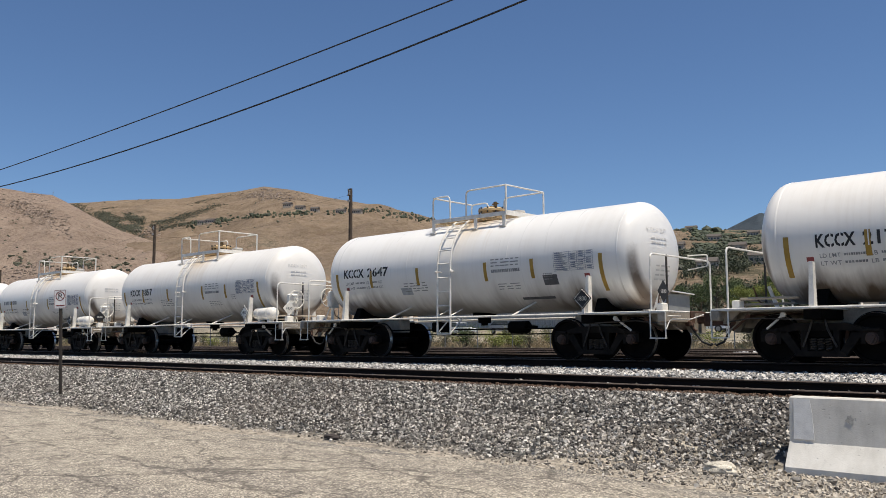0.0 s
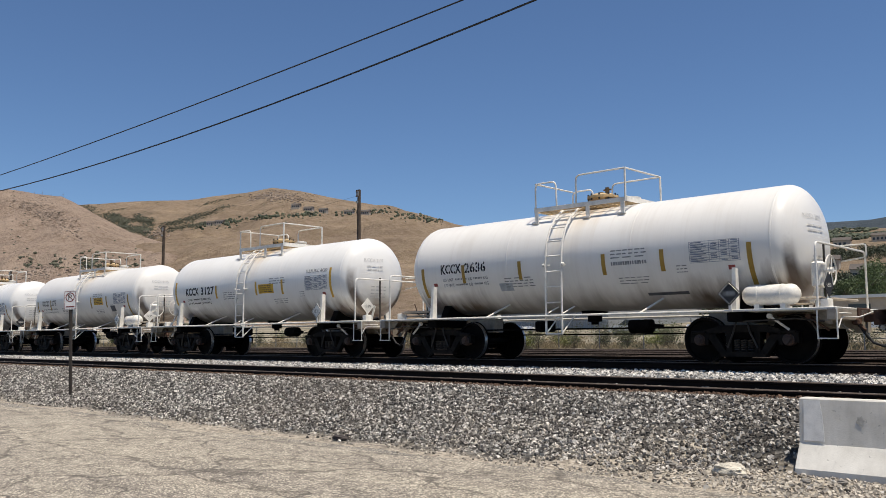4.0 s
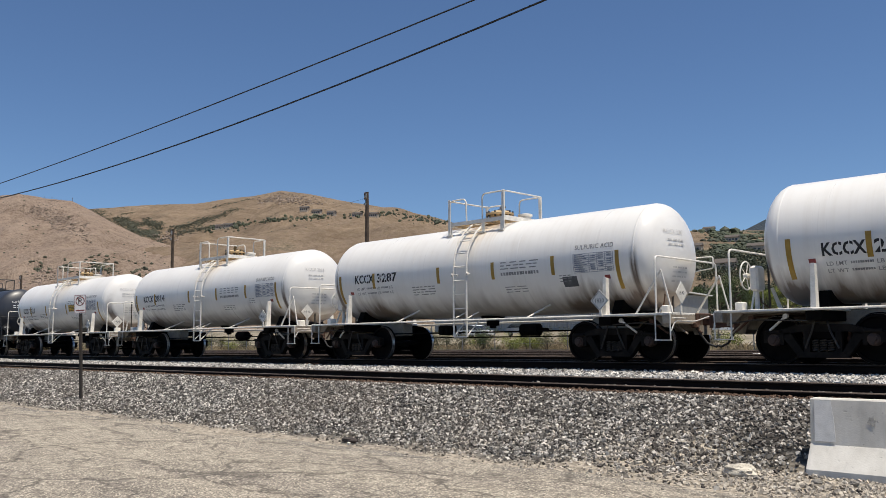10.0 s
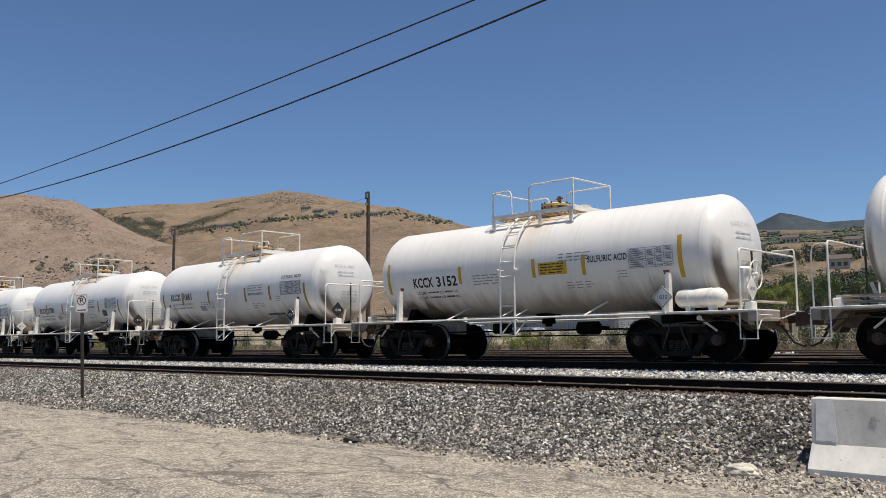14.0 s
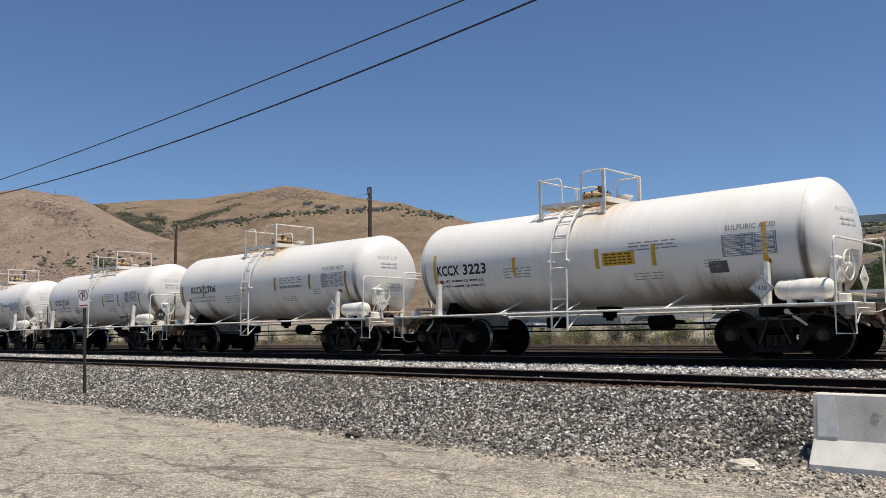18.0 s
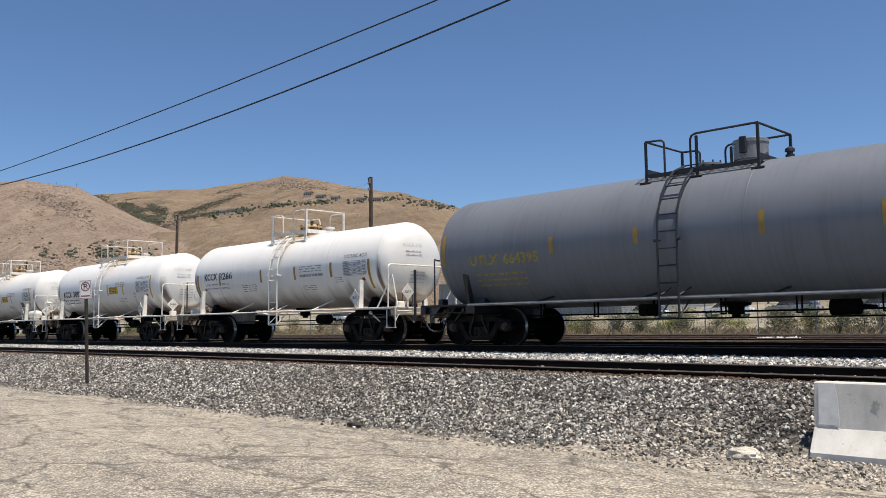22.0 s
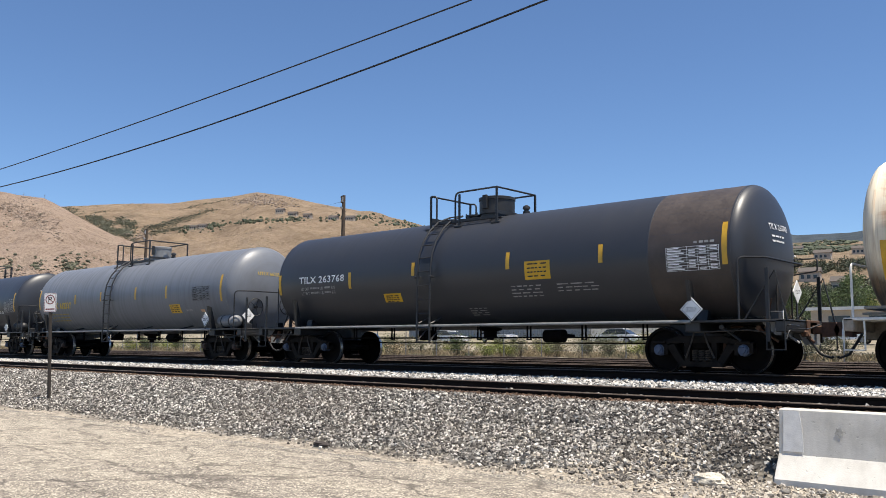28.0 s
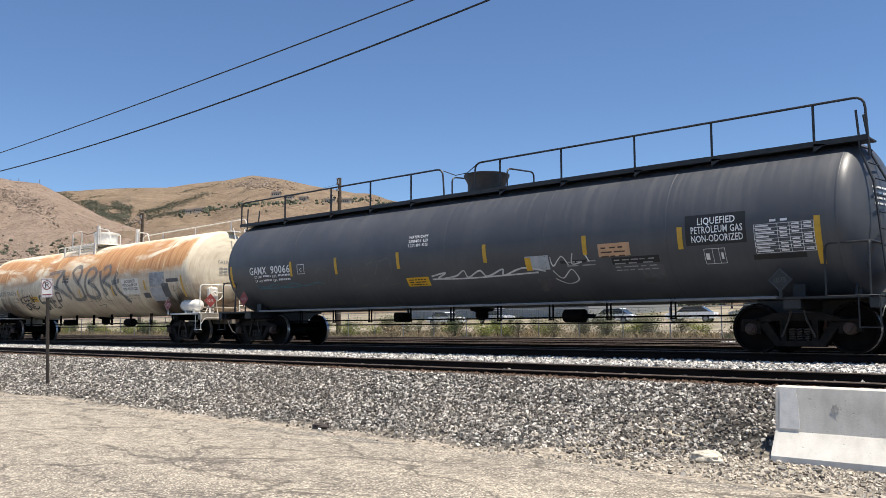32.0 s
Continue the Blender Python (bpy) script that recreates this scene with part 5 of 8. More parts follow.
def placards(car, s, text, paper, ink, x=None, end_x=None, y=-1.46, z=1.34, across=-0.95, up=1.45):
    """Diamond hazard placards in holders: on the side and across the end deck."""
    x = s["half"] - 0.04 if x is None else x
    h = 0.235
    pl = part("placard", diamond(Shape(), x, y, z, h), paper, car, "diamond hazard placard in a holder")
    part("placard_border", Shape().tube([(x - h * 0.86, y - 0.009, z), (x, y - 0.009, z - h * 0.86), (x + h * 0.86, y - 0.009, z), (x, y - 0.009, z + h * 0.86), (x - h * 0.86, y - 0.009, z)], 0.006, 4), ink, pl)
    part("placard_number", flat_text(Shape(), text, 0.13, x, y - 0.009, z - 0.045, width=0.22), ink, pl, "", 0)
    part("placard_holder", Shape().box(x - 0.03, x + 0.03, y + 0.008, y + 0.03, 1.0, z), s["trim"], pl, "", 0)
    xe = s["half"] + 1.62 if end_x is None else end_x
    pe = part("placard", Shape().loft([[(xx, across - h, up), (xx, across, up - h), (xx, across + h, up), (xx, across, up + h)] for xx in (xe, xe + 0.012)]), paper, car, "diamond hazard placard in a holder")
    part("placard_holder", Shape().box(xe - 0.02, xe, across - 0.03, across + 0.03, 1.03, up), s["trim"], pe, "", 0)
    part("placard_number", flat_text(Shape(), text, 0.11, xe + 0.014, across, up - 0.04, "x", 0.22), ink, pe, "", 0)


def load_lines(car, s, x, deg, ink, seed, step=6.4):
    """The load limit and light weight lines under a car's number; the figures as plain bars."""
    for i, w in enumerate(("LD LMT", "LT WT")):
        d = deg - i * step
        for text, dx, wide in ((w, 0.0, 0.36), ("LB", 0.86, 0.12), ("KG", 1.36, 0.14)):
            part("lettering", shell_text(Shape(), text, 0.115, x + dx, d, s["R"], s["zc"], wide, weight=0.01), ink, car, "", 0)
        small_print(car, s, x + 0.42, x + 0.82, d + 3.2, 1, 4, 3.0, ink, seed + i, 7)
        small_print(car, s, x + 1.04, x + 1.32, d + 3.2, 1, 4, 3.0, ink, seed + 7 + i, 5)


# ---------------------------------------------------------------- the train
# cradle takes the near-black truck steel: shade beneath the tank put into its colour
KC = dict(R=1.206, zc=2.33, half=4.05, over=2.345, seam=4.72, head=0.56, paint=WHITE, trim=TRIM_WHITE, tank_label="white painted steel tank shell with acid stains", sill=SILL_DIRTY, deck=TRIM_WHITE, struts=(-2.1, 2.08),
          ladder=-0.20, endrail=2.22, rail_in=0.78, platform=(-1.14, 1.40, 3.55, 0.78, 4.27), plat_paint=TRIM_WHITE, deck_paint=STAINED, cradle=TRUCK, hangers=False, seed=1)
KC_A = dict(KC, brake_end=-1, reservoir=False, side_rail=False)
KC_B = dict(KC, brake_end=1, paint=WHITE_B, end_pipe=True, seed=2)
LONGER = dict(half=4.35, over=2.045, seam=5.0, struts=(-2.15, 2.3), ladder=0.08, platform=(-0.84, 1.10, 3.55, 0.76, 4.27), posts=True, seed=3)
KC_C, KC_D = dict(KC_A, **LONGER), dict(KC_B, **dict(LONGER, ladder=-0.46, platform=(-1.42, 0.48, 3.55, 0.76, 4.27)))
S_SHORT = ((-4.52, 0, -38), (-3.10, 1, -21), (-1.30, 0, -21), (1.03, 0, -22), (2.45, 0, -22), (4.32, 0, -42))
S_LONG = ((-4.85, 4, -36), (-3.38, 4, -16), (-0.84, 4, -16), (1.04, 4, -16), (2.87, 5, -16), (4.61, 5, -37))
S_BOLD = ((-4.58, 13, -27), (-1.90, 2, -19), (0.48, 3, -18), (1.90, 3, -19), (4.29, 14, -29))


def acid_marks(car, s, number, bold, notice, acid, seed, dark_table, x0, x1, mid):
    """Numbers, notices, dates and reflector strips of a white acid car; its number runs from x0 to x1 about the height mid."""
    long = s["half"] > 4.2
    stripes(car, s, S_BOLD if bold else S_LONG if long else S_SHORT, YELLOW if bold else OLIVE)
    o = 0.38 if long else 0.0
    if number:
        w, tall = x1 - x0, 0.36 if bold else 0.33
        words(car, s, "KCCX", tall, x0, mid - 6, INK, w * 0.46, weight=0.03, stencil=not bold)
        words(car, s, number, tall, x0 + w * 0.54, mid - 6, INK, w * 0.46, weight=0.03, stencil=not bold)
    else:
        small_print(car, s, -4.0, -2.4, 2, 1, 12, 11, INK_SOFT, seed, 8)
    load_lines(car, s, x0 + 0.05, mid - 15.5, INK if bold else INK_SOFT, seed, 6.8)
    small_print(car, s, x1 + 0.55, x1 + 1.45, -10 if bold else -18, 4, 3.4, 1.6, INK_SOFT, seed + 2, 3)
    small_print(car, s, 1.22 + o * 0.2, 2.12 + o, 6 if notice else 3, 3, 3.6, 1.7, INK_SOFT, seed + 3, 3)
    small_print(car, s, 1.35, 2.10, -26, 3, 3.2, 1.4, INK_SOFT, seed + 4, 2)
    small_print(car, s, 2.75 + o * 0.7, 3.0 + o, -17, 3, 3.2, 1.4, INK_SOFT, seed + 6, 2)
    if notice:
        a = 0.62 if bold else 1.30
        tagged(part("notice_print", shell_bars(Shape(), random.Random(seed), s["R"], s["zc"], a + 0.06, a + 0.76, -3.6, 4, 3.1, 1.3, 4, 0.008), INK, sheet(car, s, a, a + 0.82, -2, -16, notice, "yellow emergency notice sheet", 0.004), "", 0), kind="stuff")
    else:
        small_print(car, s, 1.22 + o * 0.2, 2.1 + o, -9, 1, 4, 5.0, INK_SOFT, seed + 5, 13)
    if acid == 2:
        words(car, s, "SULFURIC ACID", 0.20, 2.02, -6, INK, 1.02, weight=0.02)
    elif acid:
        words(car, s, "SULFURIC ACID", 0.15, 3.12 + o, 9, INK_SOFT if seed % 2 else INK, 1.02)
    if dark_table:
        sheet(car, s, 3.05 + o, 4.15 + o, 5, -16, INK_BLUE, "dark painted table panel", 0.003)
    table(car, s, 3.07 + o, 4.13 + o, 4.5, -15.5, TRIM_WHITE if dark_table else INK_BLUE, 4, 9)
    part("inspection_sticker", wrap(Shape(), s["R"], s["zc"], 3.86 + o, 4.0 + o, -20, -24.5, 0.004), RED, car, "small faded red sticker", 0)
    part("inspection_sticker", wrap(Shape(), s["R"], s["zc"], -4.18 - o * 0.7, -4.05 - o * 0.7, -19, -23, 0.004), RED, car, "small faded red sticker", 0)
    if seed % 3 == 0:
        sheet(car, s, 2.72 + o, 3.12 + o, -19, -31, PANEL_DARK, "dark repaint patch")
    if seed % 2 == 0:
        sheet(car, s, -2.0, -1.6, -24, -34, PANEL_BLUE, "faded grey repaint patch")
        sheet(car, s, 1.9, 2.85, -46, -50, PANEL_DARK, "dark scuffed strip")
    if number:
        head_text(car, s, "KCCX " + number, 0.135, -0.62, 0.46, INK_FAINT)
    head_bars(car, s, -0.55, 0.30, INK_FAINT, 2)
    head_bars(car, s, -0.42, -0.30, INK_FAINT, 4)
    placards(car, s, "1830", TRIM_WHITE if seed % 2 else INK, INK if seed % 2 else TRIM_WHITE)


# number, place in the train, brake gear, longer shell, bold number, notice, acid name, seed, dark table, number from x to x about an angle
ACID_CARS = (
    ("", -52.80, 0, 0, 0, None, 0, 3, 0, -4.0, -2.4, -4), ("", -40.00, 1, 0, 0, None, 0, 4, 0, -4.0, -2.4, -4), ("2857", -27.20, 1, 0, 0, None, 0, 5, 0, -4.05, -2.4, -2),
    ("2647", -14.41, 0, 0, 0, None, 0, 6, 0, -4.22, -2.40, 0), ("2175", -1.54, 1, 0, 0, SHEET_YELLOW, 0, 9, 0, -3.99, -2.49, -5), ("3127", 11.13, 0, 0, 1, SHEET_YELLOW, 1, 7, 0, -3.88, -2.03, -5),
    ("2636", 23.80, 1, 0, 0, None, 0, 8, 0, -3.87, -2.35, -2), ("2611", 48.98, 0, 0, 0, SHEET_YELLOW, 1, 11, 0, -4.02, -2.63, -8), ("2814", 61.70, 0, 1, 0, None, 1, 13, 0, -4.26, -2.61, -4),
    ("3287", 74.45, 0, 1, 0, None, 1, 15, 0, -4.18, -2.42, -2), ("2700", 87.30, 0, 0, 0, None, 0, 12, 0, -3.92, -2.25, -11), ("3081", 100.00, 0, 0, 0, None, 1, 14, 1, -3.93, -2.45, -6),
    ("3152", 112.81, 1, 0, 1, SHEET_YELLOW, 2, 17, 0, -3.62, -2.02, -14), ("2165", 125.70, 1, 0, 0, None, 0, 16, 0, -3.95, -2.45, -6), ("2706", 138.37, 1, 1, 0, None, 1, 19, 0, -4.22, -2.55, -4),
    ("3223", 151.28, 1, 1, 1, SHEET_YELLOW, 1, 21, 1, -4.50, -2.80, -7), ("3002", 164.00, 0, 0, 1, SHEET_YELLOW, 1, 23, 0, -4.06, -2.17, -10), ("3266", 176.82, 0, 1, 0, None, 1, 25, 0, -4.38, -2.57, 0))
TRAIN = []      # (car, its place in the train)


def end_gear(car, s, e):
    """Brake levers, pipes, cocks and brackets about the end deck of a car."""
    light = s["trim"]
    dirty = SILL_DIRTY if light is TRIM_WHITE else TRIM_GREY
    x = s["half"] + s["over"]
    part("brake_pipe", Shape().tube(rounded([(e * (x - 1.9), -0.42, 0.92), (e * (x - 0.9), -0.42, 0.92), (e * (x - 0.5), -0.40, 0.80)], 0.08), 0.024, 6), RUST, car, "rusty brake pipe under the deck")
    part("angle_cock", Shape().box(*sorted((e * (x - 0.52), e * (x - 0.40))), -0.44, -0.32, 0.72, 0.84, 0.02).tube([(e * (x - 0.46), -0.38, 0.84), (e * (x - 0.46), -0.52, 0.90)], 0.012, 5), RUST, car)
    part("deck_bracket", Shape().prism([(e * (x - 0.95), 0.98), (e * (x - 0.60), 0.98), (e * (x - 0.60), 0.74), (e * (x - 0.70), 0.74)], -1.20, -1.17), dirty, car, "", 0)
    part("deck_bracket", Shape().prism([(e * (x - 0.95), 0.98), (e * (x - 0.60), 0.98), (e * (x - 0.60), 0.74), (e * (x - 0.70), 0.74)], -0.62, -0.59), dirty, car, "", 0)
    part("brake_lever", Shape().prism([(e * (x - 1.35), 1.05), (e * (x - 1.27), 1.05), (e * (x - 1.12), 1.48), (e * (x - 1.18), 1.50)], -0.30, -0.27), light, car, "", 0)
    part("brake_chain", Shape().tube([(e * (x - 0.98), -0.62, 1.46), (e * (x - 1.05), -0.58, 1.2), (e * (x - 1.2), -0.45, 1.06)], 0.016, 5), RUST, car, "rusty hand brake chain")
    part("grab_rail", Shape().tube(rounded([(e * (x - 1.10), 0.92, 2.34), (e * (x - 0.62), 0.92, 2.34), (e * (x - 0.62), 0.92, 2.08), (e * (x - 1.10), 0.92, 2.02)], 0.05), 0.016, 6), light, car)
    part("gauge_post", Shape().box(*sorted((e * (x - 1.06), e * (x - 1.03))), -0.20, -0.16, 1.03, 2.30), SPRING_M, car, "dark thin gauge post before the head", 0)
    for k, (dx, y, z) in enumerate(((1.75, -1.16, 0.90), (1.05, -1.10, 0.88), (0.80, -0.72, 0.86))):
        part("brake_rigging", Shape().tube([(e * (x - dx), y, z), (e * (x - dx + 0.34), y + 0.06, z - 0.26)], 0.024, 5).lathe([(-0.03, 0.05), (0.03, 0.05)], (e * (x - dx), y, z), "y", 8), (light, RUST, dirty)[k], car)
    part("release_rod", Shape().tube([(e * (x - 2.3), -1.30, 0.80), (e * (x - 1.2), -1.28, 0.84), (e * (x - 0.7), -1.28, 0.78)], 0.014, 5), SPRING_M, car)
    part("coupler_carrier", Shape().prism([(e * (x - 0.62), 0.78), (e * (x - 0.40), 0.78), (e * (x - 0.40), 0.58), (e * (x - 0.52), 0.58)], -0.26, 0.26), dirty, car, "", 0)
    part("hose_bracket", Shape().tube([(e * (x - 0.42), -0.36, 0.80), (e * (x - 0.36), -0.36, 0.66), (e * (x - 0.30), -0.36, 0.62)], 0.03, 6), RUST, car)
    part("junction_box", Shape().box(*sorted((e * (x - 0.86), e * (x - 0.70))), -1.02, -0.80, 1.035, 1.20, 0.015), light, car)
    part("striker_plate", Shape().box(*sorted((e * (x - 0.455), e * (x - 0.42))), -0.34, 0.34, 0.68, 1.04, 0.01), RUST, car, "rust-stained striker plate")
    part("grab_iron", Shape().tube(rounded([(e * (x - 0.44), -1.32, 0.92), (e * (x - 0.38), -1.32, 0.92), (e * (x - 0.38), -0.86, 0.92), (e * (x - 0.44), -0.86, 0.92)], 0.03), 0.012, 5), light, car)


def build_acid_cars():
    kinds = (KC_A, KC_B, KC_C, KC_D)
    moulds = [tank_car("tank_car", s) for s in kinds]
    for y in (-1.3, 1.3):
        parts("end_brace", Shape().tube([(5.10, y, 1.03), (5.72, y, 1.93)], 0.024, 6).tube([(5.72, y, 1.93), (5.95, y, 1.03)], 0.02, 6), TRIM_WHITE, moulds[2])
    for mould, s in zip(moulds, kinds):
        for e in (-1, 1):
            end_gear(mould, s, e)
    used = set()
    for number, u, gear, long, bold, notice, acid, seed, dark, x0, x1, mid in ACID_CARS:
        kind = gear + 2 * long
        car = moulds[kind] if kind not in used else copy_thing(moulds[kind], pose(0, 0, 0))
        used.add(kind)
        TRAIN.append((car, u, kinds[kind], (number, bold, notice, acid, seed, dark, x0, x1, mid)))
    for car, u, s, m in TRAIN:
        acid_marks(car, s, *m)
        tagged(car, "white acid tank car with %s" % ("air reservoir and brake wheel behind" if s["brake_end"] == 1 else "stained dome platform and side ladder"), "tank car", "cars of the train")


build_acid_cars()
TRAIN = [(c, u) for c, u, *_ in TRAIN]


def join_train(car, u, label):
    tagged(car, label, "tank car", "cars of the train")
    TRAIN.append((car, u))


def small_black_car():
    s = dict(R=1.19, zc=2.315, half=3.96, seam=4.62, head=0.58, paint=BLACK, trim=TRIM_BLACK, tank_label="glossy black tank shell", ladder=-0.15, platform=(-1.15, 1.45, 3.57, 0.78, 4.22),
             brake_end=-1, seed=31, under=TRUCK, reservoir=False, side_rail=True, cap=HUB_RUST)
    car = tank_car("tank_car", s)
    stripes(car, s, ((-4.72, -2, -36), (-2.52, 2, -23), (-1.03, 0, -24), (0.44, 1, -23), (1.99, 0, -24), (4.35, 1, -40)), YELLOW)
    words(car, s, "GATX 6150", 0.30, -4.32, -24, LETTER_WHITE, 1.72)
    load_lines(car, s, -4.2, -32.5, LETTER_WHITE, 1)
    small_print(car, s, -1.9, -0.75, -24, 6, 4.4, 2.0, LETTER_GREY, 2, 3)
    small_print(car, s, 0.55, 1.35, -22, 5, 3.4, 1.6, LETTER_GREY, 3, 3)
    small_print(car, s, 1.45, 2.0, -22, 4, 4.4, 1.6, LETTER_GREY, 4, 3)
    words(car, s, "SR 13449", 0.16, 2.05, -18, LETTER_WHITE, 0.72)
    words(car, s, "SR 13450", 0.16, 2.05, -30, LETTER_WHITE, 0.72)
    table(car, s, 2.65, 3.62, -9, -37, LETTER_WHITE, 4, 9)
    head_text(car, s, "GATX 6150", 0.17, -0.55, 0.42, LETTER_WHITE)
    head_bars(car, s, -0.5, 0.28, LETTER_WHITE, 2)
    placards(car, s, "1830", INK, LETTER_WHITE, 3.55)
    for y in (-1.3, 1.3):
        part("end_brace", Shape().tube([(5.1, y, 1.03), (5.75, y, 1.93), (5.95, y, 1.03)], 0.022, 6), TRIM_BLACK, car)
    join_train(car, 36.39, "glossy black tank car with white lettering and yellow strips")


def long_grey_car(u, seed, ladder):
    # side pipe in pale grey: its highlight is put into the colour
    s = dict(R=1.446, zc=2.35, half=6.32, over=2.15, seam=7.15, head=0.58, paint=GREY, trim=TRIM_BLACK, tank_label="grey tank shell with faint dirt runs", ladder=ladder, bay=(-1.54, -1.09, -0.48, 0.98, 4.45), housing=(0.47, 0.35, 0.50), rings=(-7.15, -3.5, 0.9, 4.4, 7.15),
             dome_paint=TRIM_GREY, brake_end=1, seed=seed, under=TRUCK, res_paint=TRIM_GREY, res_z=1.28, endrail=2.24, rail_in=0.92, bow=0.34, post_in=0.20, struts=(-4.2, -1.4, 1.4, 4.2), cap=HUB_RUST, pipe_highlight=TRIM_GREY, pipe_r=0.036)
    car = tank_car("tank_car", s)
    stripes(car, s, ((-7.13, 18, -15), (-3.7, 6, -9), (-1.48, 7, -7), (1.26, 10, -8), (3.44, 9, -9), (6.87, 18, -17)), OLIVE if u < 200 else YELLOW, 0.11)
    ink = LETTER_OLIVE if u < 200 else LETTER_YELLOW
    words(car, s, "UTLX", 0.34, -6.23, -15, ink, 0.92, weight=0.03)
    words(car, s, "664395" if u < 200 else "662337", 0.34, -5.15, -15, ink, 1.06, weight=0.03)
    small_print(car, s, -6.1, -4.5, -24, 3, 6, 2.4, LETTER_OLIVE, seed + 1, 7)
    tagged(part("notice_print", shell_bars(Shape(), random.Random(seed), s["R"], s["zc"], 3.64, 4.20, -19.5, 4, 2.8, 1.2, 4, 0.008), INK, sheet(car, s, 3.58, 4.27, -18, -31, SHEET_YELLOW, "yellow emergency notice sheet"), "", 0), kind="stuff")
    table(car, s, 5.15, 6.20, 4, -14, INK, 4, 8)
    sheet(car, s, 5.5, 5.72, -27, -31, ORANGE_CARD, "small pale sticker")
    small_print(car, s, 4.6, 5.0, -26, 1, 4, 4, LETTER_GREY, seed + 3, 2)
    head_text(car, s, "UTLX 664395" if u < 200 else "UTLX 662337", 0.16, -0.55, 0.45, ink)
    placards(car, s, "3257", LETTER_WHITE, INK, 6.05, 7.75)
    for e in (-1, 1):
        end_gear(car, s, e)
    join_train(car, u, "long grey tank car with a black dome rail, faded yellow marks")
    return car


def long_black_car(u, text, seed, half, seam, ladder, bay, housing, tall_end, notices, marks, tables, rings):
    # grey on the side pipe is a painted highlight along the black underframe
    s = dict(R=1.425, zc=2.395, half=half, seam=seam, head=0.46, paint=BLACK if seed == 50 else BLACK_DULL, trim=TRIM_BLACK, tank_label="satin black tank shell", ladder=ladder, bay=bay, housing=housing, rings=rings,
             brake_end=1 if seed == 50 else -1, seed=seed, under=TRUCK, over=2.27, res_z=1.28, reservoir=seed == 50, endrail=2.23, rail_in=1.32, bow=0.40, post_in=0.76, struts=(), pipe_highlight=TRIM_GREY, pipe_r=0.034, cap=HUB_BLUE, cap_label="blue-painted bearing cap")
    car = tank_car("tank_car", s)
    stripes(car, s, marks, YELLOW, 0.11)
    row = -15 if seed == 50 else -4
    words(car, s, text, 0.32 if seed == 50 else 0.27, marks[0][0] + (0.98 if seed == 50 else 0.92), row, LETTER_DULL if seed == 50 else LETTER_WHITE, 2.0)
    load_lines(car, s, marks[0][0] + 1.0, row - 8, LETTER_GREY, seed, 5.4)
    for x0, x1, d0, d1 in notices:
        tagged(part("notice_print", shell_bars(Shape(), random.Random(seed), s["R"], s["zc"], x0 + 0.08, x1 - 0.08, d0 - 2.0, 4, (d0 - d1) * 0.22, 1.2, 4, 0.008), INK, sheet(car, s, x0, x1, d0, d1, SHEET_YELLOW, "yellow emergency notice sheet"), "", 0), kind="stuff")
    x0, x1, d0, d1 = tables
    table(car, s, x0, x1, d0, d1, LETTER_GREY if seed == 50 else LETTER_WHITE, 4, 9)
    small_print(car, s, x0 + 0.6, x0 + 1.05, d0 + 4, 1, 4, 2.5, LETTER_GREY, seed + 9, 1)
    head_text(car, s, text, 0.17, -0.50, 0.45, LETTER_WHITE)
    head_bars(car, s, -0.42, 0.30, LETTER_WHITE, 2)
    placards(car, s, "3257", LETTER_WHITE, INK, tall_end, half + 1.5, z=1.25, across=0.15, up=1.62)
    for e in (-1, 1):
        end_gear(car, s, e)
    join_train(car, u, "long black tank car with white lettering and yellow strips")
    return car, s


small_black_car()
long_grey_car(191.80, 41, -0.66)
CAR, SP = long_black_car(209.22, "TILX 725610", 50, 7.0, 7.70, 0.70, (1.20, 1.05, 0.40, -0.90, 4.54), (-0.08, 0.48, 0.60), 6.94, ((1.10, 1.82, 0, -14), (3.31, 4.03, -4, -23)),
                         ((-7.76, 19, -16), (-4.36, 8, -9), (-1.2, 8, -9), (1.98, 8, -9), (4.66, 8, -9), (7.54, 18, -17)), (6.37, 7.47, 2, -18), (-7.70, 7.70))
words(CAR, SP, "AAR ST-470", 0.16, 5.45, -20, LETTER_WHITE, 0.82)
small_print(CAR, SP, 2.2, 2.95, -18, 5, 3.2, 1.5, LETTER_GREY, 61, 3)
small_print(CAR, SP, 3.4, 4.1, -33, 4, 3.0, 1.4, LETTER_GREY, 62, 3)
small_print(CAR, SP, 4.2, 5.1, -33, 3, 3.0, 1.4, LETTER_GREY, 63, 3)
small_print(CAR, SP, -2.2, -1.25, -26, 4, 4.2, 1.6, LETTER_GREY, 64, 1)
ring = Shape()
for a, b in zip(np.linspace(0, 2 * math.pi, 25)[:-1], np.linspace(0, 2 * math.pi, 25)[1:]):
    pts = []
    for q, r in ((a, 0.30), (b, 0.30), (b, 0.27), (a, 0.27)):
        y, z = curve_pt(SP["R"], SP["zc"], radians(-33) + r * math.sin(q) / SP["R"], 0.005)
        pts.append((-3.28 + r * math.cos(q), y, z))
    ring.add(pts, [(0, 1, 2, 3)])
part("round_emblem", ring, LETTER_GREY, CAR, "plain faded ring emblem", 0)
part("small_sign", shell_text(Shape(), "C", 0.15, -4.25, -20, SP["R"], SP["zc"]), LETTER_WHITE, CAR, "", 0)
for d0, d1, xa, xb in ((-11, -12, -4.33, -4.07), (-23, -24, -4.33, -4.07), (-12, -23, -4.33, -4.31), (-12, -23, -4.09, -4.07)):
    part("sign_border", wrap(Shape(), SP["R"], SP["zc"], xa, xb, d0, d1, 0.005, 2, 3), LETTER_WHITE, CAR, "", 0)
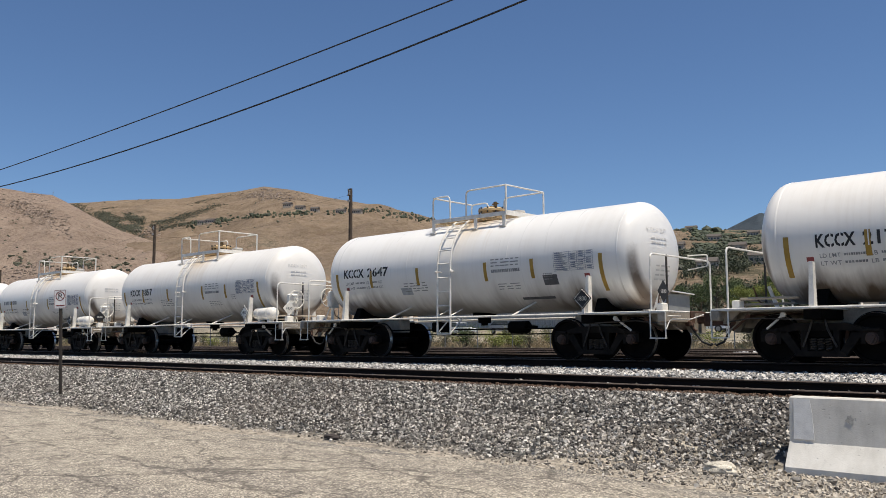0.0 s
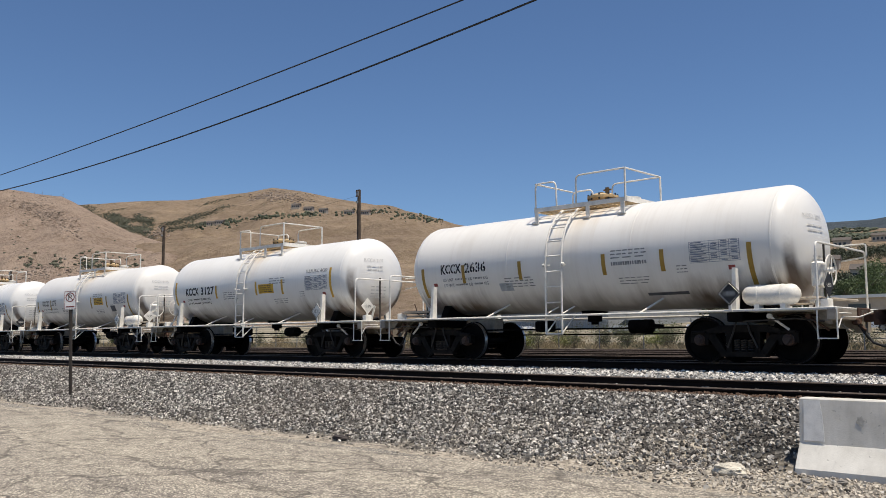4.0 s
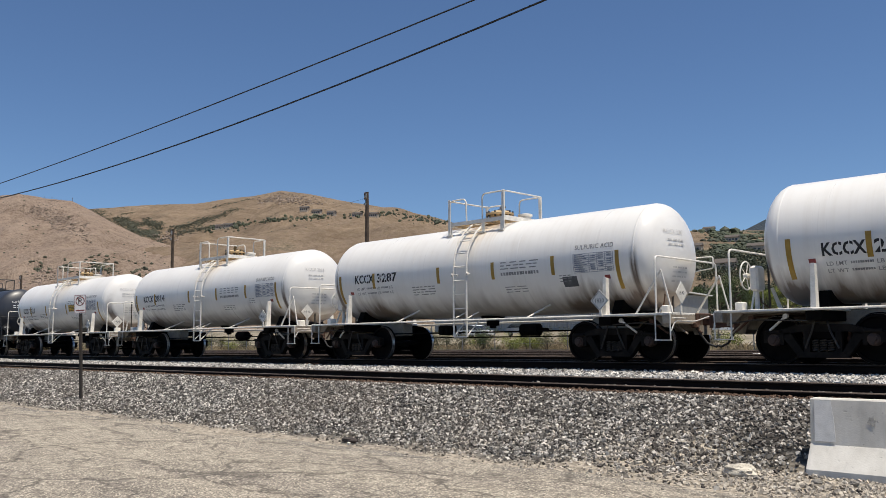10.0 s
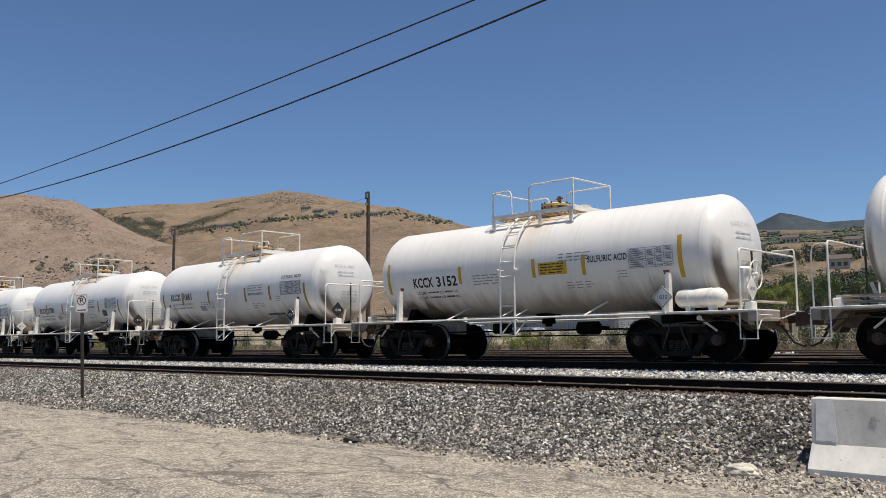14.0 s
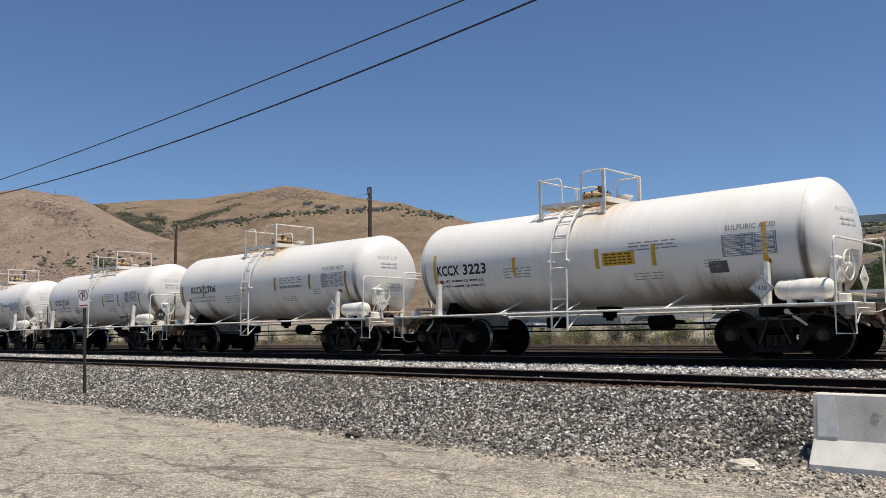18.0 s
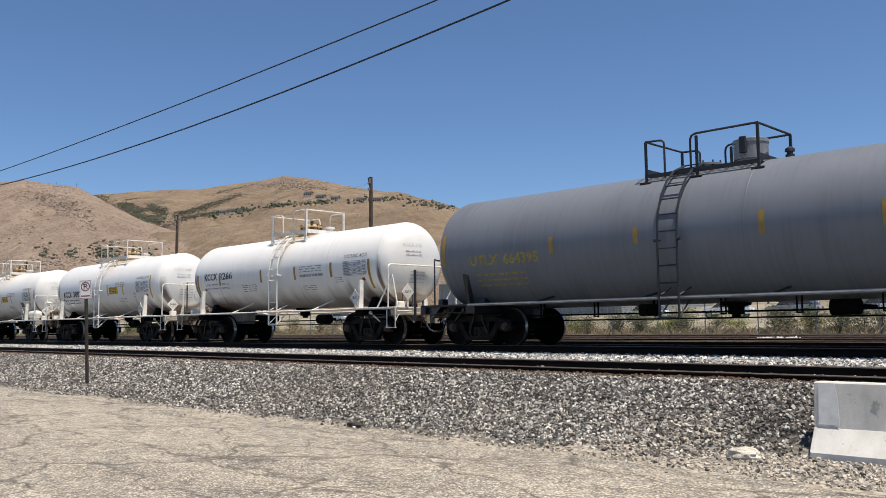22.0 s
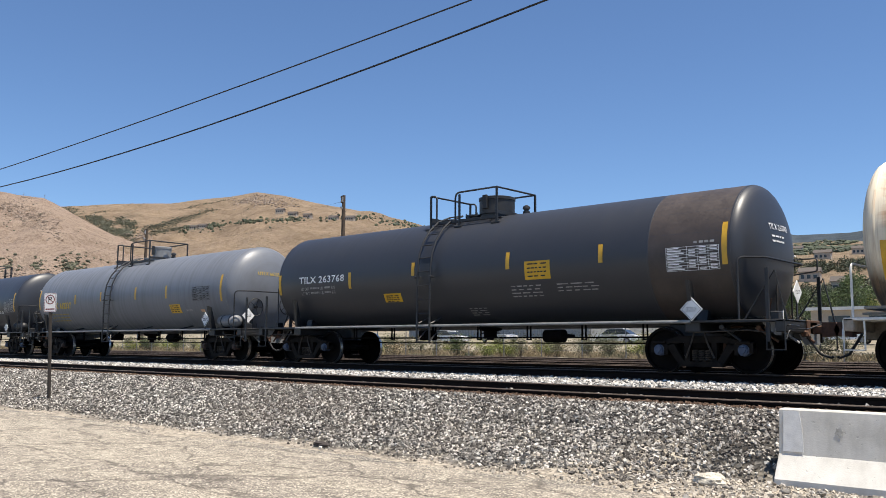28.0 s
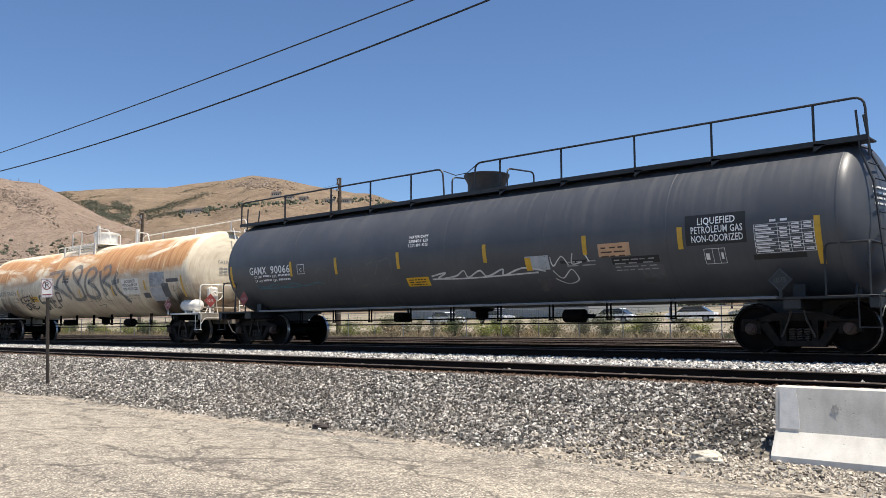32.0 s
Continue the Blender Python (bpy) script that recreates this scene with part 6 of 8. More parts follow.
sheet(CAR, SP, 6.35, 6.7, -32, -46, PANEL_DARK, "dark repaint patch")
long_grey_car(226.80, 44, -0.66)
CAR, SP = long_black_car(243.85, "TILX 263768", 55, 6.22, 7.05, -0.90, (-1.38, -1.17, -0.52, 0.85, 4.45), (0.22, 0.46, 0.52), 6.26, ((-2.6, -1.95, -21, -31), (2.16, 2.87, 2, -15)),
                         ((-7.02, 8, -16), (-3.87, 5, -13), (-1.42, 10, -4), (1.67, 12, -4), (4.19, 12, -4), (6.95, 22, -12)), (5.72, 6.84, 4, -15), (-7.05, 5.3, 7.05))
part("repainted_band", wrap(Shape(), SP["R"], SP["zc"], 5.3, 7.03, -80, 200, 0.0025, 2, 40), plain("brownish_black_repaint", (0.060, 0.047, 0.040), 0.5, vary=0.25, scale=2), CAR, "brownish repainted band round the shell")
small_print(CAR, SP, 1.7, 2.6, -20, 4, 3.4, 1.5, LETTER_GREY, 71, 3)
small_print(CAR, SP, 3.0, 4.1, -20, 3, 3.2, 1.4, LETTER_GREY, 72, 3)
small_print(CAR, SP, 0.2, 0.8, -42, 4, 3.0, 1.4, LETTER_GREY, 73, 2)
words(CAR, SP, "2 INCH HI COMP SHOES", 0.09, 6.4, -66, LETTER_GREY, 1.1)
for y in (-1.3, 1.3):
    part("end_brace", Shape().tube([(7.25, y, 1.03), (7.85, y, 1.95), (8.05, y, 1.03)], 0.022, 6), TRIM_BLACK, CAR)


def spray(car, s, strokes, width, material, label, lift=0.006, k=10):
    """Freehand sprayed strokes laid on the shell: each a list of (x, degrees)."""
    g = Shape()
    for line in strokes:
        pts = [Vector((x, d, 0)) for x, d in line]
        fine = []
        for i in range(len(pts) - 1):
            p0, p1, p2, p3 = pts[max(i - 1, 0)], pts[i], pts[i + 1], pts[min(i + 2, len(pts) - 1)]
            for t in (j / k for j in range(k)):
                fine.append(0.5 * (2 * p1 + (p2 - p0) * t + (2 * p0 - 5 * p1 + 4 * p2 - p3) * t * t + (3 * p1 - p0 - 3 * p2 + p3) * t ** 3))
        fine.append(pts[-1])
        rows = []
        for i, p in enumerate(fine):
            a, b = fine[max(i - 1, 0)], fine[min(i + 1, len(fine) - 1)]
            dx, ds = b.x - a.x, radians(b.y - a.y) * s["R"]
            L = math.hypot(dx, ds) or 1
            w = width * (0.8 + 0.35 * noise.noise((p.x * 2, p.y * 0.1, 3)))
            row = []
            for q in (-0.5, 0.5):
                x, sd = p.x - ds / L * w * q, radians(p.y) + dx / L * w * q / s["R"]
                y, z = curve_pt(s["R"], s["zc"], sd, lift)
                row.append((x, y, z))
            rows.append(row)
        g.add([v for r in rows for v in r], [(2 * i, 2 * i + 1, 2 * i + 3, 2 * i + 2) for i in range(len(rows) - 1)])
    parts("graffiti_stroke", g, material, car, label, 0)


def rusty_gas_car():
    # dark cradle colour again stands for the shade between shell and truck
    s = dict(R=1.478, zc=2.463, half=7.80, over=2.12, seam=8.72, mid=-0.17, head=0.42, paint=RUSTY, trim=TRIM_WHITE, tank_label="white tank shell streaked with orange rust", sill=SILL_DIRTY, rings=(-8.72, -5.75, -2.85, 0.1, 1.95, 3.88, 5.85, 7.22, 8.72),
             fins=False, ladder=None, platform=None, brake_end=1, seed=81, under=TRUCK, pipe=False, res_paint=TRIM_WHITE, end_pipe=True, cap=HUB_RUST, cradle=TRUCK, deck=TRIM_WHITE)
    car = tank_car("tank_car", s)
    stripes(car, s, ((-8.75, -5, -32), (-5.55, -8, -20), (-2.6, -10, -22), (0.5, -14, -28), (3.26, -12, -28), (5.74, -8, -22), (8.25, -5, -36)), YELLOW, 0.10)
    words(car, s, "GATX", 0.27, -7.72, -17, INK_SOFT, 0.85)
    words(car, s, "58696", 0.27, -6.72, -17, INK_SOFT, 0.98)
    for i, (a, b) in enumerate((("LD LMT 163300 LBS", "74100 KGS"), ("LT WT   99700 LBS", "45200 KGS"))):
        words(car, s, a, 0.11, -7.66, -24.5 - i * 6.2, INK_SOFT, 1.02)
        words(car, s, b, 0.11, -6.28, -24.5 - i * 6.2, INK_SOFT, 0.58)
    words(car, s, "C", 0.13, -5.02, -16, INK_SOFT)
    for d0, d1, xa, xb in ((-8, -8.6, -5.12, -4.82), (-18, -18.6, -5.12, -4.82), (-8, -18.6, -5.12, -5.10), (-8, -18.6, -4.84, -4.82)):
        part("sign_border", wrap(Shape(), s["R"], s["zc"], xa, xb, d0, d1, 0.005, 2, 3), INK_SOFT, car, "", 0)
    sheet(car, s, 4.02, 5.32, -4, -27, TRIM_WHITE, "clean white repaint panel", 0.0045)
    for i, w in enumerate(("LIQUEFIED", "PETROLEUM GAS", "NON-ODORIZED")):
        words(car, s, w, 0.15, 4.14 + (0.16 if i == 0 else 0.0), -9.5 - i * 5.6, INK, 0.78 if i == 0 else 1.08)
    small_print(car, s, 4.1, 5.2, -29, 2, 4, 1.6, INK_SOFT, 83, 4)
    sheet(car, s, 6.10, 7.15, 2, -18, PANEL_BLUE, "faded grey table panel", 0.003)
    table(car, s, 6.12, 7.13, 1, -17, INK_SOFT, 5, 9)
    sheet(car, s, 6.05, 7.05, -19, -40, PANEL_BLUE, "grey blue repaint patch", 0.005)
    sheet(car, s, 6.9, 7.35, -14, -34, PANEL_DARK, "dark repaint patch", 0.006)
    sheet(car, s, 7.25, 8.05, -8, -13, PANEL_DARK, "dark repaint strip", 0.004)
    sheet(car, s, 5.5, 5.95, -26, -34, PANEL_DARK, "dark notice sheet with plain blocks", 0.005)
    tagged(part("notice_print", shell_bars(Shape(), random.Random(9), s["R"], s["zc"], -4.28, -3.7, -22.5, 3, 2.8, 1.3, 4, 0.010), INK, sheet(car, s, -4.35, -3.62, -21, -31, SHEET_YELLOW, "yellow emergency notice sheet", 0.005), "", 0), kind="stuff")
    words(car, s, "WATER CAP", 0.11, -0.95, 6.5, INK, 0.62)
    small_print(car, s, -0.93, -0.35, 5.2, 2, 4.4, 4.2, INK, 84, 3)
    loops = [[(-2.9, 2), (-2.3, -3), (-1.5, -10), (-0.9, -18), (-0.37, -28)], [(-2.3, 14), (-1.6, 17), (-0.95, 16), (-1.35, 4), (-1.5, -9)], [(-0.95, 15), (-0.6, -4), (-0.15, -22), (0.02, -30), (0.5, -31), (0.85, -27), (0.75, -12), (0.25, 2), (-0.05, 14), (0.25, 22), (0.63, 20), (0.72, 8), (0.45, -4)],
             [(1.15, -28), (1.1, -8), (1.25, 10), (1.65, 18), (2.05, 10), (1.75, 0), (1.4, -4), (1.9, -12), (2.15, -24), (1.7, -30), (1.2, -26)], [(2.35, 12), (2.5, -10), (2.75, -26)], [(2.55, 14), (3.05, 18), (3.15, 6), (2.65, -4), (3.2, -14), (3.45, -28)], [(3.75, 8), (3.55, -6), (3.75, -20), (4.05, -30), (4.28, -40)], [(3.3, -8), (3.9, -6)]]
    spray(car, s, loops, 0.34, SPRAY_MIST, "soft grey overspray", 0.0030)
    spray(car, s, loops, 0.19, SPRAY_LOOP, "large smeared grey graffiti loops", 0.0042)
    spray(car, s, [[(-2.95, -20), (-3.42, -22), (-3.40, -33), (-2.98, -34), (-2.98, -45), (-3.44, -47)], [(-2.78, -19), (-2.76, -46)], [(-2.78, -32), (-2.42, -31)], [(-2.42, -18), (-2.40, -45)], [(-1.92, -18), (-2.22, -19), (-2.20, -44), (-1.88, -43)], [(-2.22, -31), (-1.95, -31)], [(-1.72, -17), (-1.70, -43)], [(-1.72, -17), (-1.36, -18), (-1.38, -30), (-1.72, -31)]], 0.15, SPRAY_BLOCK, "blocky dark grey sprayed letters", k=4)
    spray(car, s, [[(-5.48, -21), (-5.42, -35)], [(-5.14, -20), (-5.42, -28), (-5.10, -34)], [(-4.82, -21), (-5.04, -22), (-5.0, -34), (-4.78, -33)], [(-5.02, -28), (-4.84, -28)], [(-4.50, -20), (-4.72, -21), (-4.68, -33), (-4.46, -32)], [(-4.70, -27), (-4.52, -27)], [(-4.38, -33), (-4.36, -19), (-4.16, -32), (-4.10, -17)],
                   [(-5.22, -38), (-4.98, -36), (-4.94, -45), (-5.20, -46), (-5.24, -39)], [(-4.86, -46), (-4.82, -36), (-4.60, -45), (-4.56, -35)], [(-4.22, -36), (-4.46, -36), (-4.42, -45), (-4.1, -44), (-3.9, -40)], [(-4.44, -40), (-4.26, -40)], [(-5.75, -24), (-5.62, -27)]], 0.085, SPRAY_BLACK, "black marker graffiti scrawl", k=6)
    spray(car, s, [[(0.9, -26), (1.2, -24), (1.3, -34), (0.9, -36)], [(1.5, -24), (1.6, -38)], [(1.9, -22), (2.2, -30), (1.7, -36)], [(2.4, -22), (2.6, -34), (3.0, -36)], [(1.6, -44), (2.2, -42), (2.0, -48)]], 0.025, SPRAY_BLACK, "thin black graffiti lines")
    spray(car, s, [[(7.7, -18), (7.6, -26), (7.9, -22)], [(8.0, -20), (8.1, -28)], [(7.7, -30), (7.8, -38), (8.1, -30), (8.2, -38)]], 0.025, SPRAY_BLACK, "thin black graffiti lines")
    head_text(car, s, "GATX 58696", 0.15, -0.45, 0.30, INK_SOFT)
    head_bars(car, s, -0.40, 0.12, INK_SOFT, 3)
    placards(car, s, "1075", RED, TRIM_WHITE, 7.45, 9.3)
    top = s["zc"] + s["R"]
    # dome platform with lattice skirts, dome and rails
    pf = part("platform", Shape().box(-1.86, 0.94, -0.85, 0.85, top + 0.02, top + 0.06, 0.008), TRIM_WHITE, car, "dome platform with mesh skirts", 0)
    for x in (-1.86, -0.46, 0.90):
        part("platform_leg", Shape().prism([(x - 0.05, top + 0.05), (x + 0.05, top + 0.05), (x + 0.02, top - 0.50), (x - 0.04, top - 0.50)], -1.04, -0.98), TRIM_WHITE, pf, "", 0)
        part("platform_leg", Shape().box(x - 0.04, x + 0.04, 0.84, 0.90, top - 0.42, top + 0.05), TRIM_WHITE, pf, "", 0)
    sk = Shape()
    for k in range(31):
        x = -1.84 + k * 0.0925
        sk.tube([(x, -0.88, top + 0.02), (x - 0.02, -1.0, top - 0.38)], 0.006, 4)
    for k in range(6):
        sk.tube([(-1.84, -0.885 - k * 0.021, top - k * 0.072), (0.93, -0.885 - k * 0.021, top - k * 0.072)], 0.006, 4)
    part("mesh_skirt", sk, TRIM_WHITE, pf, "expanded metal skirt", 0)
    part("valve_housing", Shape().lathe([(-0.05, 0.46), (0.10, 0.46), (0.48, 0.48), (0.50, 0.52), (0.56, 0.52), (0.58, 0.44), (0.60, 0.1)], (-0.25, 0, top + 0.05), "z", 30), TRIM_WHITE, pf, "white round valve housing")
    for y in (-0.85, 0.85):
        parts("platform_rail", Shape().tube(rounded([(-1.50, y, top), (-1.50, y, top + 0.66), (-0.66, y, top + 0.66), (-0.66, y, top)], 0.12), 0.022, 7), TRIM_WHITE, pf)
        parts("platform_rail", Shape().tube(rounded([(0.84, y, top), (0.84, y, top + 0.66), (1.72, y, top + 0.52), (1.88, y, top + 0.02)], 0.12), 0.022, 7).box(0.76, 0.90, y - 0.05, y + 0.05, top, top + 0.78), TRIM_WHITE, pf)
    part("safety_chain", Shape().tube([(-0.66, -0.85, top + 0.62), (-0.2, -0.85, top + 0.50), (0.4, -0.85, top + 0.52), (0.80, -0.85, top + 0.62)], 0.012, 5), TRIM_BLACK, pf)
    for x0, x1 in ((-6.6, -2.2), (1.5, 8.85)):
        part("running_board", Shape().box(x0, x1, 0.10, 0.55, top - 0.02, top + 0.02, 0.005), TRIM_WHITE, car, "", 0)
        part("roof_handrail", Shape().tube(rounded([(x0, 0.75, top - 0.25), (x0, 0.75, top + 0.42), (x1, 0.75, top + 0.50 if x1 > 5 else top + 0.42), (x1, 0.75, top - 0.25)], 0.18), 0.021, 7), TRIM_WHITE, car, "long thin roof handrail")
        for x in np.arange(x0 + 1.6, x1 - 0.4, 2.4):
            part("handrail_post", Shape().tube([(x, 0.75, top - 0.25), (x, 0.75, top + 0.42 + (0.08 * (x - x0) / (x1 - x0) if x1 > 5 else 0))], 0.022, 6), TRIM_WHITE, car)
    el = part("end_ladder", Shape().tube([(8.95, 0.15, top + 0.1), (9.30, 0.15, top - 0.9), (9.42, 0.15, 1.04)], 0.02, 5).tube([(8.95, 0.60, top + 0.1), (9.30, 0.60, top - 0.9), (9.42, 0.60, 1.04)], 0.02, 5), TRIM_WHITE, car, "ladder on the rear head")
    for k in range(9):
        z = 1.3 + 0.29 * k
        x = 9.42 - max(0, z - 1.04) * 0.06 if z < top - 0.9 else 9.30 - (z - top + 0.9) * 0.35
        part("rung", Shape().tube([(x, 0.15, z), (x, 0.60, z)], 0.013, 5), TRIM_WHITE, el)
    join_train(car, 262.37, "long white gas tank car streaked with orange rust and grey graffiti")


def black_gas_car():
    s = dict(R=1.478, zc=2.463, half=8.40, over=1.95, shift=-0.15, seam=9.27, head=0.55, paint=BLACK_SOOT, trim=TRIM_BLACK, tank_label="weathered black tank shell with chalky streaks", rings=(-9.27, -6.0, -3.0, 0, 3.0, 6.0, 9.27),
             fins=False, ladder=None, platform=None, brake_end=1, seed=91, under=TRUCK, pipe=False, reservoir=False, side_rail=True, cap=HUB_RUST)
    car = tank_car("tank_car", s)
    stripes(car, s, ((-9.32, 0, -26), (-6.27, 0, -17), (-4.25, 0, -18), (-1.78, 0, -17), (1.14, 0, -17), (3.93, 0, -16), (6.16, 0, -17), (8.80, 0, -35)), YELLOW, 0.11)
    words(car, s, "GAMX", 0.33, -8.33, -12, LETTER_WHITE, 0.86)
    words(car, s, "90066", 0.33, -7.26, -12, LETTER_WHITE, 0.94)
    for i, w in enumerate(("WATER CAPY", "280401 LB", "127189 KG")):
        words(car, s, w, 0.105, -1.38, 12.5 - i * 4.3, LETTER_WHITE, 0.68)
    words(car, s, "C", 0.13, -5.86, -12, LETTER_WHITE)
    for d0, d1, xa, xb in ((-4, -4.6, -5.97, -5.65), (-14.5, -15.1, -5.97, -5.65), (-4, -15.1, -5.97, -5.955), (-4, -15.1, -5.665, -5.65)):
        part("sign_border", wrap(Shape(), s["R"], s["zc"], xa, xb, d0, d1, 0.005, 2, 3), LETTER_WHITE, car, "", 0)
    for i, (a, b) in enumerate((("LD LMT", "LBS"), ("LT WT", "LBS"))):
        words(car, s, a, 0.105, -8.1, -16.5 - i * 5.2, LETTER_WHITE, 0.38)
        words(car, s, b, 0.105, -7.2, -16.5 - i * 5.2, LETTER_WHITE, 0.20)
        small_print(car, s, -7.66, -7.26, -13.4 - i * 5.2, 1, 4, 3.0, LETTER_WHITE, 97 + i, 5)
        small_print(car, s, -6.92, -6.32, -13.4 - i * 5.2, 1, 4, 3.0, LETTER_WHITE, 99 + i, 6)
    for i, w in enumerate(("LIQUEFIED", "PETROLEUM GAS", "NON-ODORIZED")):
        words(car, s, w, 0.19, 6.40 + (0.14 if i == 0 else 0.0), 0.5 - i * 6.6, LETTER_WHITE, 0.76 if i == 0 else 1.04)
    sheet(car, s, 6.28, 7.50, 8, -15, BLACK_PATCH, "black repaint patch behind the lettering", 0.003)
    for x0, x1, d0, d1 in ((7.58, 8.55, -25, -29), (4.55, 5.65, -20, -26), (3.25, 4.05, -20, -22.5), (5.2, 5.7, -28, -44), (2.5, 2.9, -36, -50)):
        sheet(car, s, x0, x1, d0, d1, PANEL_DARK if d1 < -30 else BLACK_PATCH, "dull repaint patch", 0.003)
    table(car, s, 7.65, 8.74, -3, -24, LETTER_WHITE, 4, 8)
    small_print(car, s, 7.95, 8.35, 0, 1, 4, 2.4, LETTER_WHITE, 94, 1)
    table(car, s, 6.62, 7.05, -18, -30, LETTER_WHITE, 3, 1)
    tagged(part("notice_print", shell_bars(Shape(), random.Random(9), s["R"], s["zc"], -1.52, -0.9, -29, 3, 2.7, 1.2, 4, 0.008), INK, sheet(car, s, -1.61, -0.82, -27, -37, SHEET_YELLOW, "yellow emergency notice sheet"), "", 0), kind="stuff")
    tagged(part("notice_print", shell_bars(Shape(), random.Random(10), s["R"], s["zc"], 4.33, 4.95, -11, 3, 3.6, 1.2, 1, 0.008), RUST, sheet(car, s, 4.26, 5.02, -8, -19, ORANGE_CARD, "pale orange notice card"), "", 0), kind="stuff")
    sheet(car, s, 2.30, 2.95, -14, -27, PANEL_BLUE, "torn pale paper sheet")
    sheet(car, s, 2.30, 2.46, -15, -27, YELLOW, "yellow scrap of sheet", 0.007)
    small_print(car, s, 3.4, 4.2, -21, 2, 3.4, 1.4, LETTER_GREY, 95, 2)
    small_print(car, s, 4.6, 5.6, -22, 4, 3.0, 1.3, LETTER_GREY, 96, 3)
    spray(car, s, [[(-0.7, -27), (-0.2, -24), (-0.5, -30), (0.1, -28), (0.4, -23), (0.5, -30), (0.9, -24), (1.1, -30), (1.6, -24), (1.6, -30), (2.2, -24), (2.8, -28)], [(-0.7, -30), (0.6, -31), (2.6, -29)]], 0.05, LETTER_DULL, "white graffiti signature strokes")
    spray(car, s, [[(3.0, -16), (3.05, -24), (3.3, -16), (3.45, -24)], [(3.6, -14), (3.55, -23), (3.8, -22)], [(3.9, -14), (4.0, -22)], [(3.0, -28), (3.2, -36), (3.5, -28), (3.6, -38), (3.3, -42), (3.0, -36)]], 0.035, LETTER_DULL, "white graffiti scribble")
    spray(car, s, [[(-8.1, -26), (-7.6, -28), (-7.2, -25), (-6.8, -29), (-6.3, -25), (-5.8, -29), (-5.2, -26), (-4.9, -28)], [(-8.0, -30), (-6.0, -30)]], 0.05, SPRAY_TEAL, "faded teal graffiti line")
    spray(car, s, [[(-5.2, -34), (-5.1, -12), (-4.6, -14), (-4.7, -26), (-5.0, -28)], [(-4.4, -34), (-4.3, -20), (-4.0, -14), (-3.8, -30)], [(-3.6, -12), (-3.55, -32), (-3.1, -32)], [(-3.0, -10), (-2.6, -8), (-2.7, -20), (-2.95, -22)], [(-2.5, -8), (-2.1, -6), (-2.1, -20), (-2.55, -34), (-1.9, -32)]], 0.03, LETTER_OLD, "faint grey graffiti strokes")
    top = s["zc"] + s["R"]
    # running board the whole length, on the camera's side of the dome, with its handrail
    y0 = -0.62
    part("running_board", Shape().box(-9.75, 9.55, y0 - 0.24, y0 + 0.24, top - 0.10, top - 0.06, 0.006).box(-9.75, 9.55, y0 - 0.26, y0 - 0.24, top - 0.12, top - 0.02), TRIM_BLACK, car, "full-length grated running board", 0)
    zt = top + 0.68
    part("roof_handrail", Shape().tube(rounded([(-9.72, y0 - 0.22, top - 0.1), (-9.72, y0 - 0.22, zt), (-0.75, y0 - 0.22, zt), (-0.70, y0 - 0.22, top - 0.1)], 0.2), 0.024, 7), TRIM_BLACK, car, "black roof handrail")
    part("roof_handrail", Shape().tube(rounded([(0.35, y0 - 0.22, top - 0.1), (0.35, y0 - 0.22, zt), (9.5, y0 - 0.22, zt), (9.55, y0 - 0.22, top - 0.4)], 0.2), 0.024, 7), TRIM_BLACK, car, "black roof handrail")
    for x in (-7.4, -5.2, -3.5, -1.9, 1.15, 2.95, 4.85, 6.6, 8.6):
        part("handrail_post", Shape().tube([(x, y0 - 0.22, top - 0.2), (x, y0 - 0.22, zt)], 0.026, 6).prism([(x, top - 0.07), (x + 0.22, top - 0.10), (x, top - 0.22)], y0 - 0.26, y0 - 0.20), TRIM_BLACK, car)
    part("valve_housing", Shape().lathe([(-0.06, 0.44), (0.04, 0.44), (0.06, 0.50), (0.30, 0.50), (0.50, 0.60), (0.54, 0.60), (0.56, 0.52), (0.60, 0.1)], (0.0, 0.05, top), "z", 32), TRIM_BLACK, car, "bowl-shaped valve housing with a lid")
    for x in (-0.9, 0.95):
        part("dome_rail", Shape().tube(rounded([(x, -0.3, top), (x, -0.3, top + 0.55), (x * 0.95, 0.9, top + 0.62), (x * 0.95, 0.9, top)], 0.15), 0.022, 7), TRIM_BLACK, car)
    part("safety_chain", Shape().tube([(-0.75, y0 - 0.2, zt - 0.05), (-0.4, y0 - 0.1, zt - 0.2), (0.0, y0 - 0.1, zt - 0.18), (0.35, y0 - 0.2, zt - 0.05)], 0.012, 5), TRIM_BLACK, car)
    for e in (-1, 1):
        lad = part("end_ladder", Shape().tube([(e * 9.35, -0.85, top + 0.45), (e * 9.40, -0.85, top - 0.3), (e * 9.62, -0.95, top - 0.9), (e * 9.80, -1.0, 1.04)], 0.022, 5).tube([(e * 9.35, -0.40, top + 0.45), (e * 9.45, -0.40, top - 0.3), (e * 9.75, -0.5, top - 0.9), (e * 9.85, -0.55, 1.04)], 0.022, 5), TRIM_BLACK, car, "bent ladder on the end of the shell")
        for k in range(9):
            z = 1.3 + 0.3 * k
            x = 9.82 - (z - 1.04) * 0.09 if z < top - 0.9 else 9.66 - (z - top + 0.9) * 0.35
            part("rung", Shape().tube([(e * x, -0.97 + (z - 1) * 0.04, z), (e * (x + 0.05), -0.52 + (z - 1) * 0.04, z)], 0.014, 5), TRIM_BLACK, lad)
    head_bars(car, s, -0.8, 0.5, LETTER_WHITE, 4)
    placards(car, s, "1075", TRIM_BLACK, PANEL_DARK, 8.1, 9.9)
    pl = part("placard", diamond(Shape(), -8.62, -1.46, 1.42, 0.24), RED, car, "faded red diamond hazard placard in a holder")
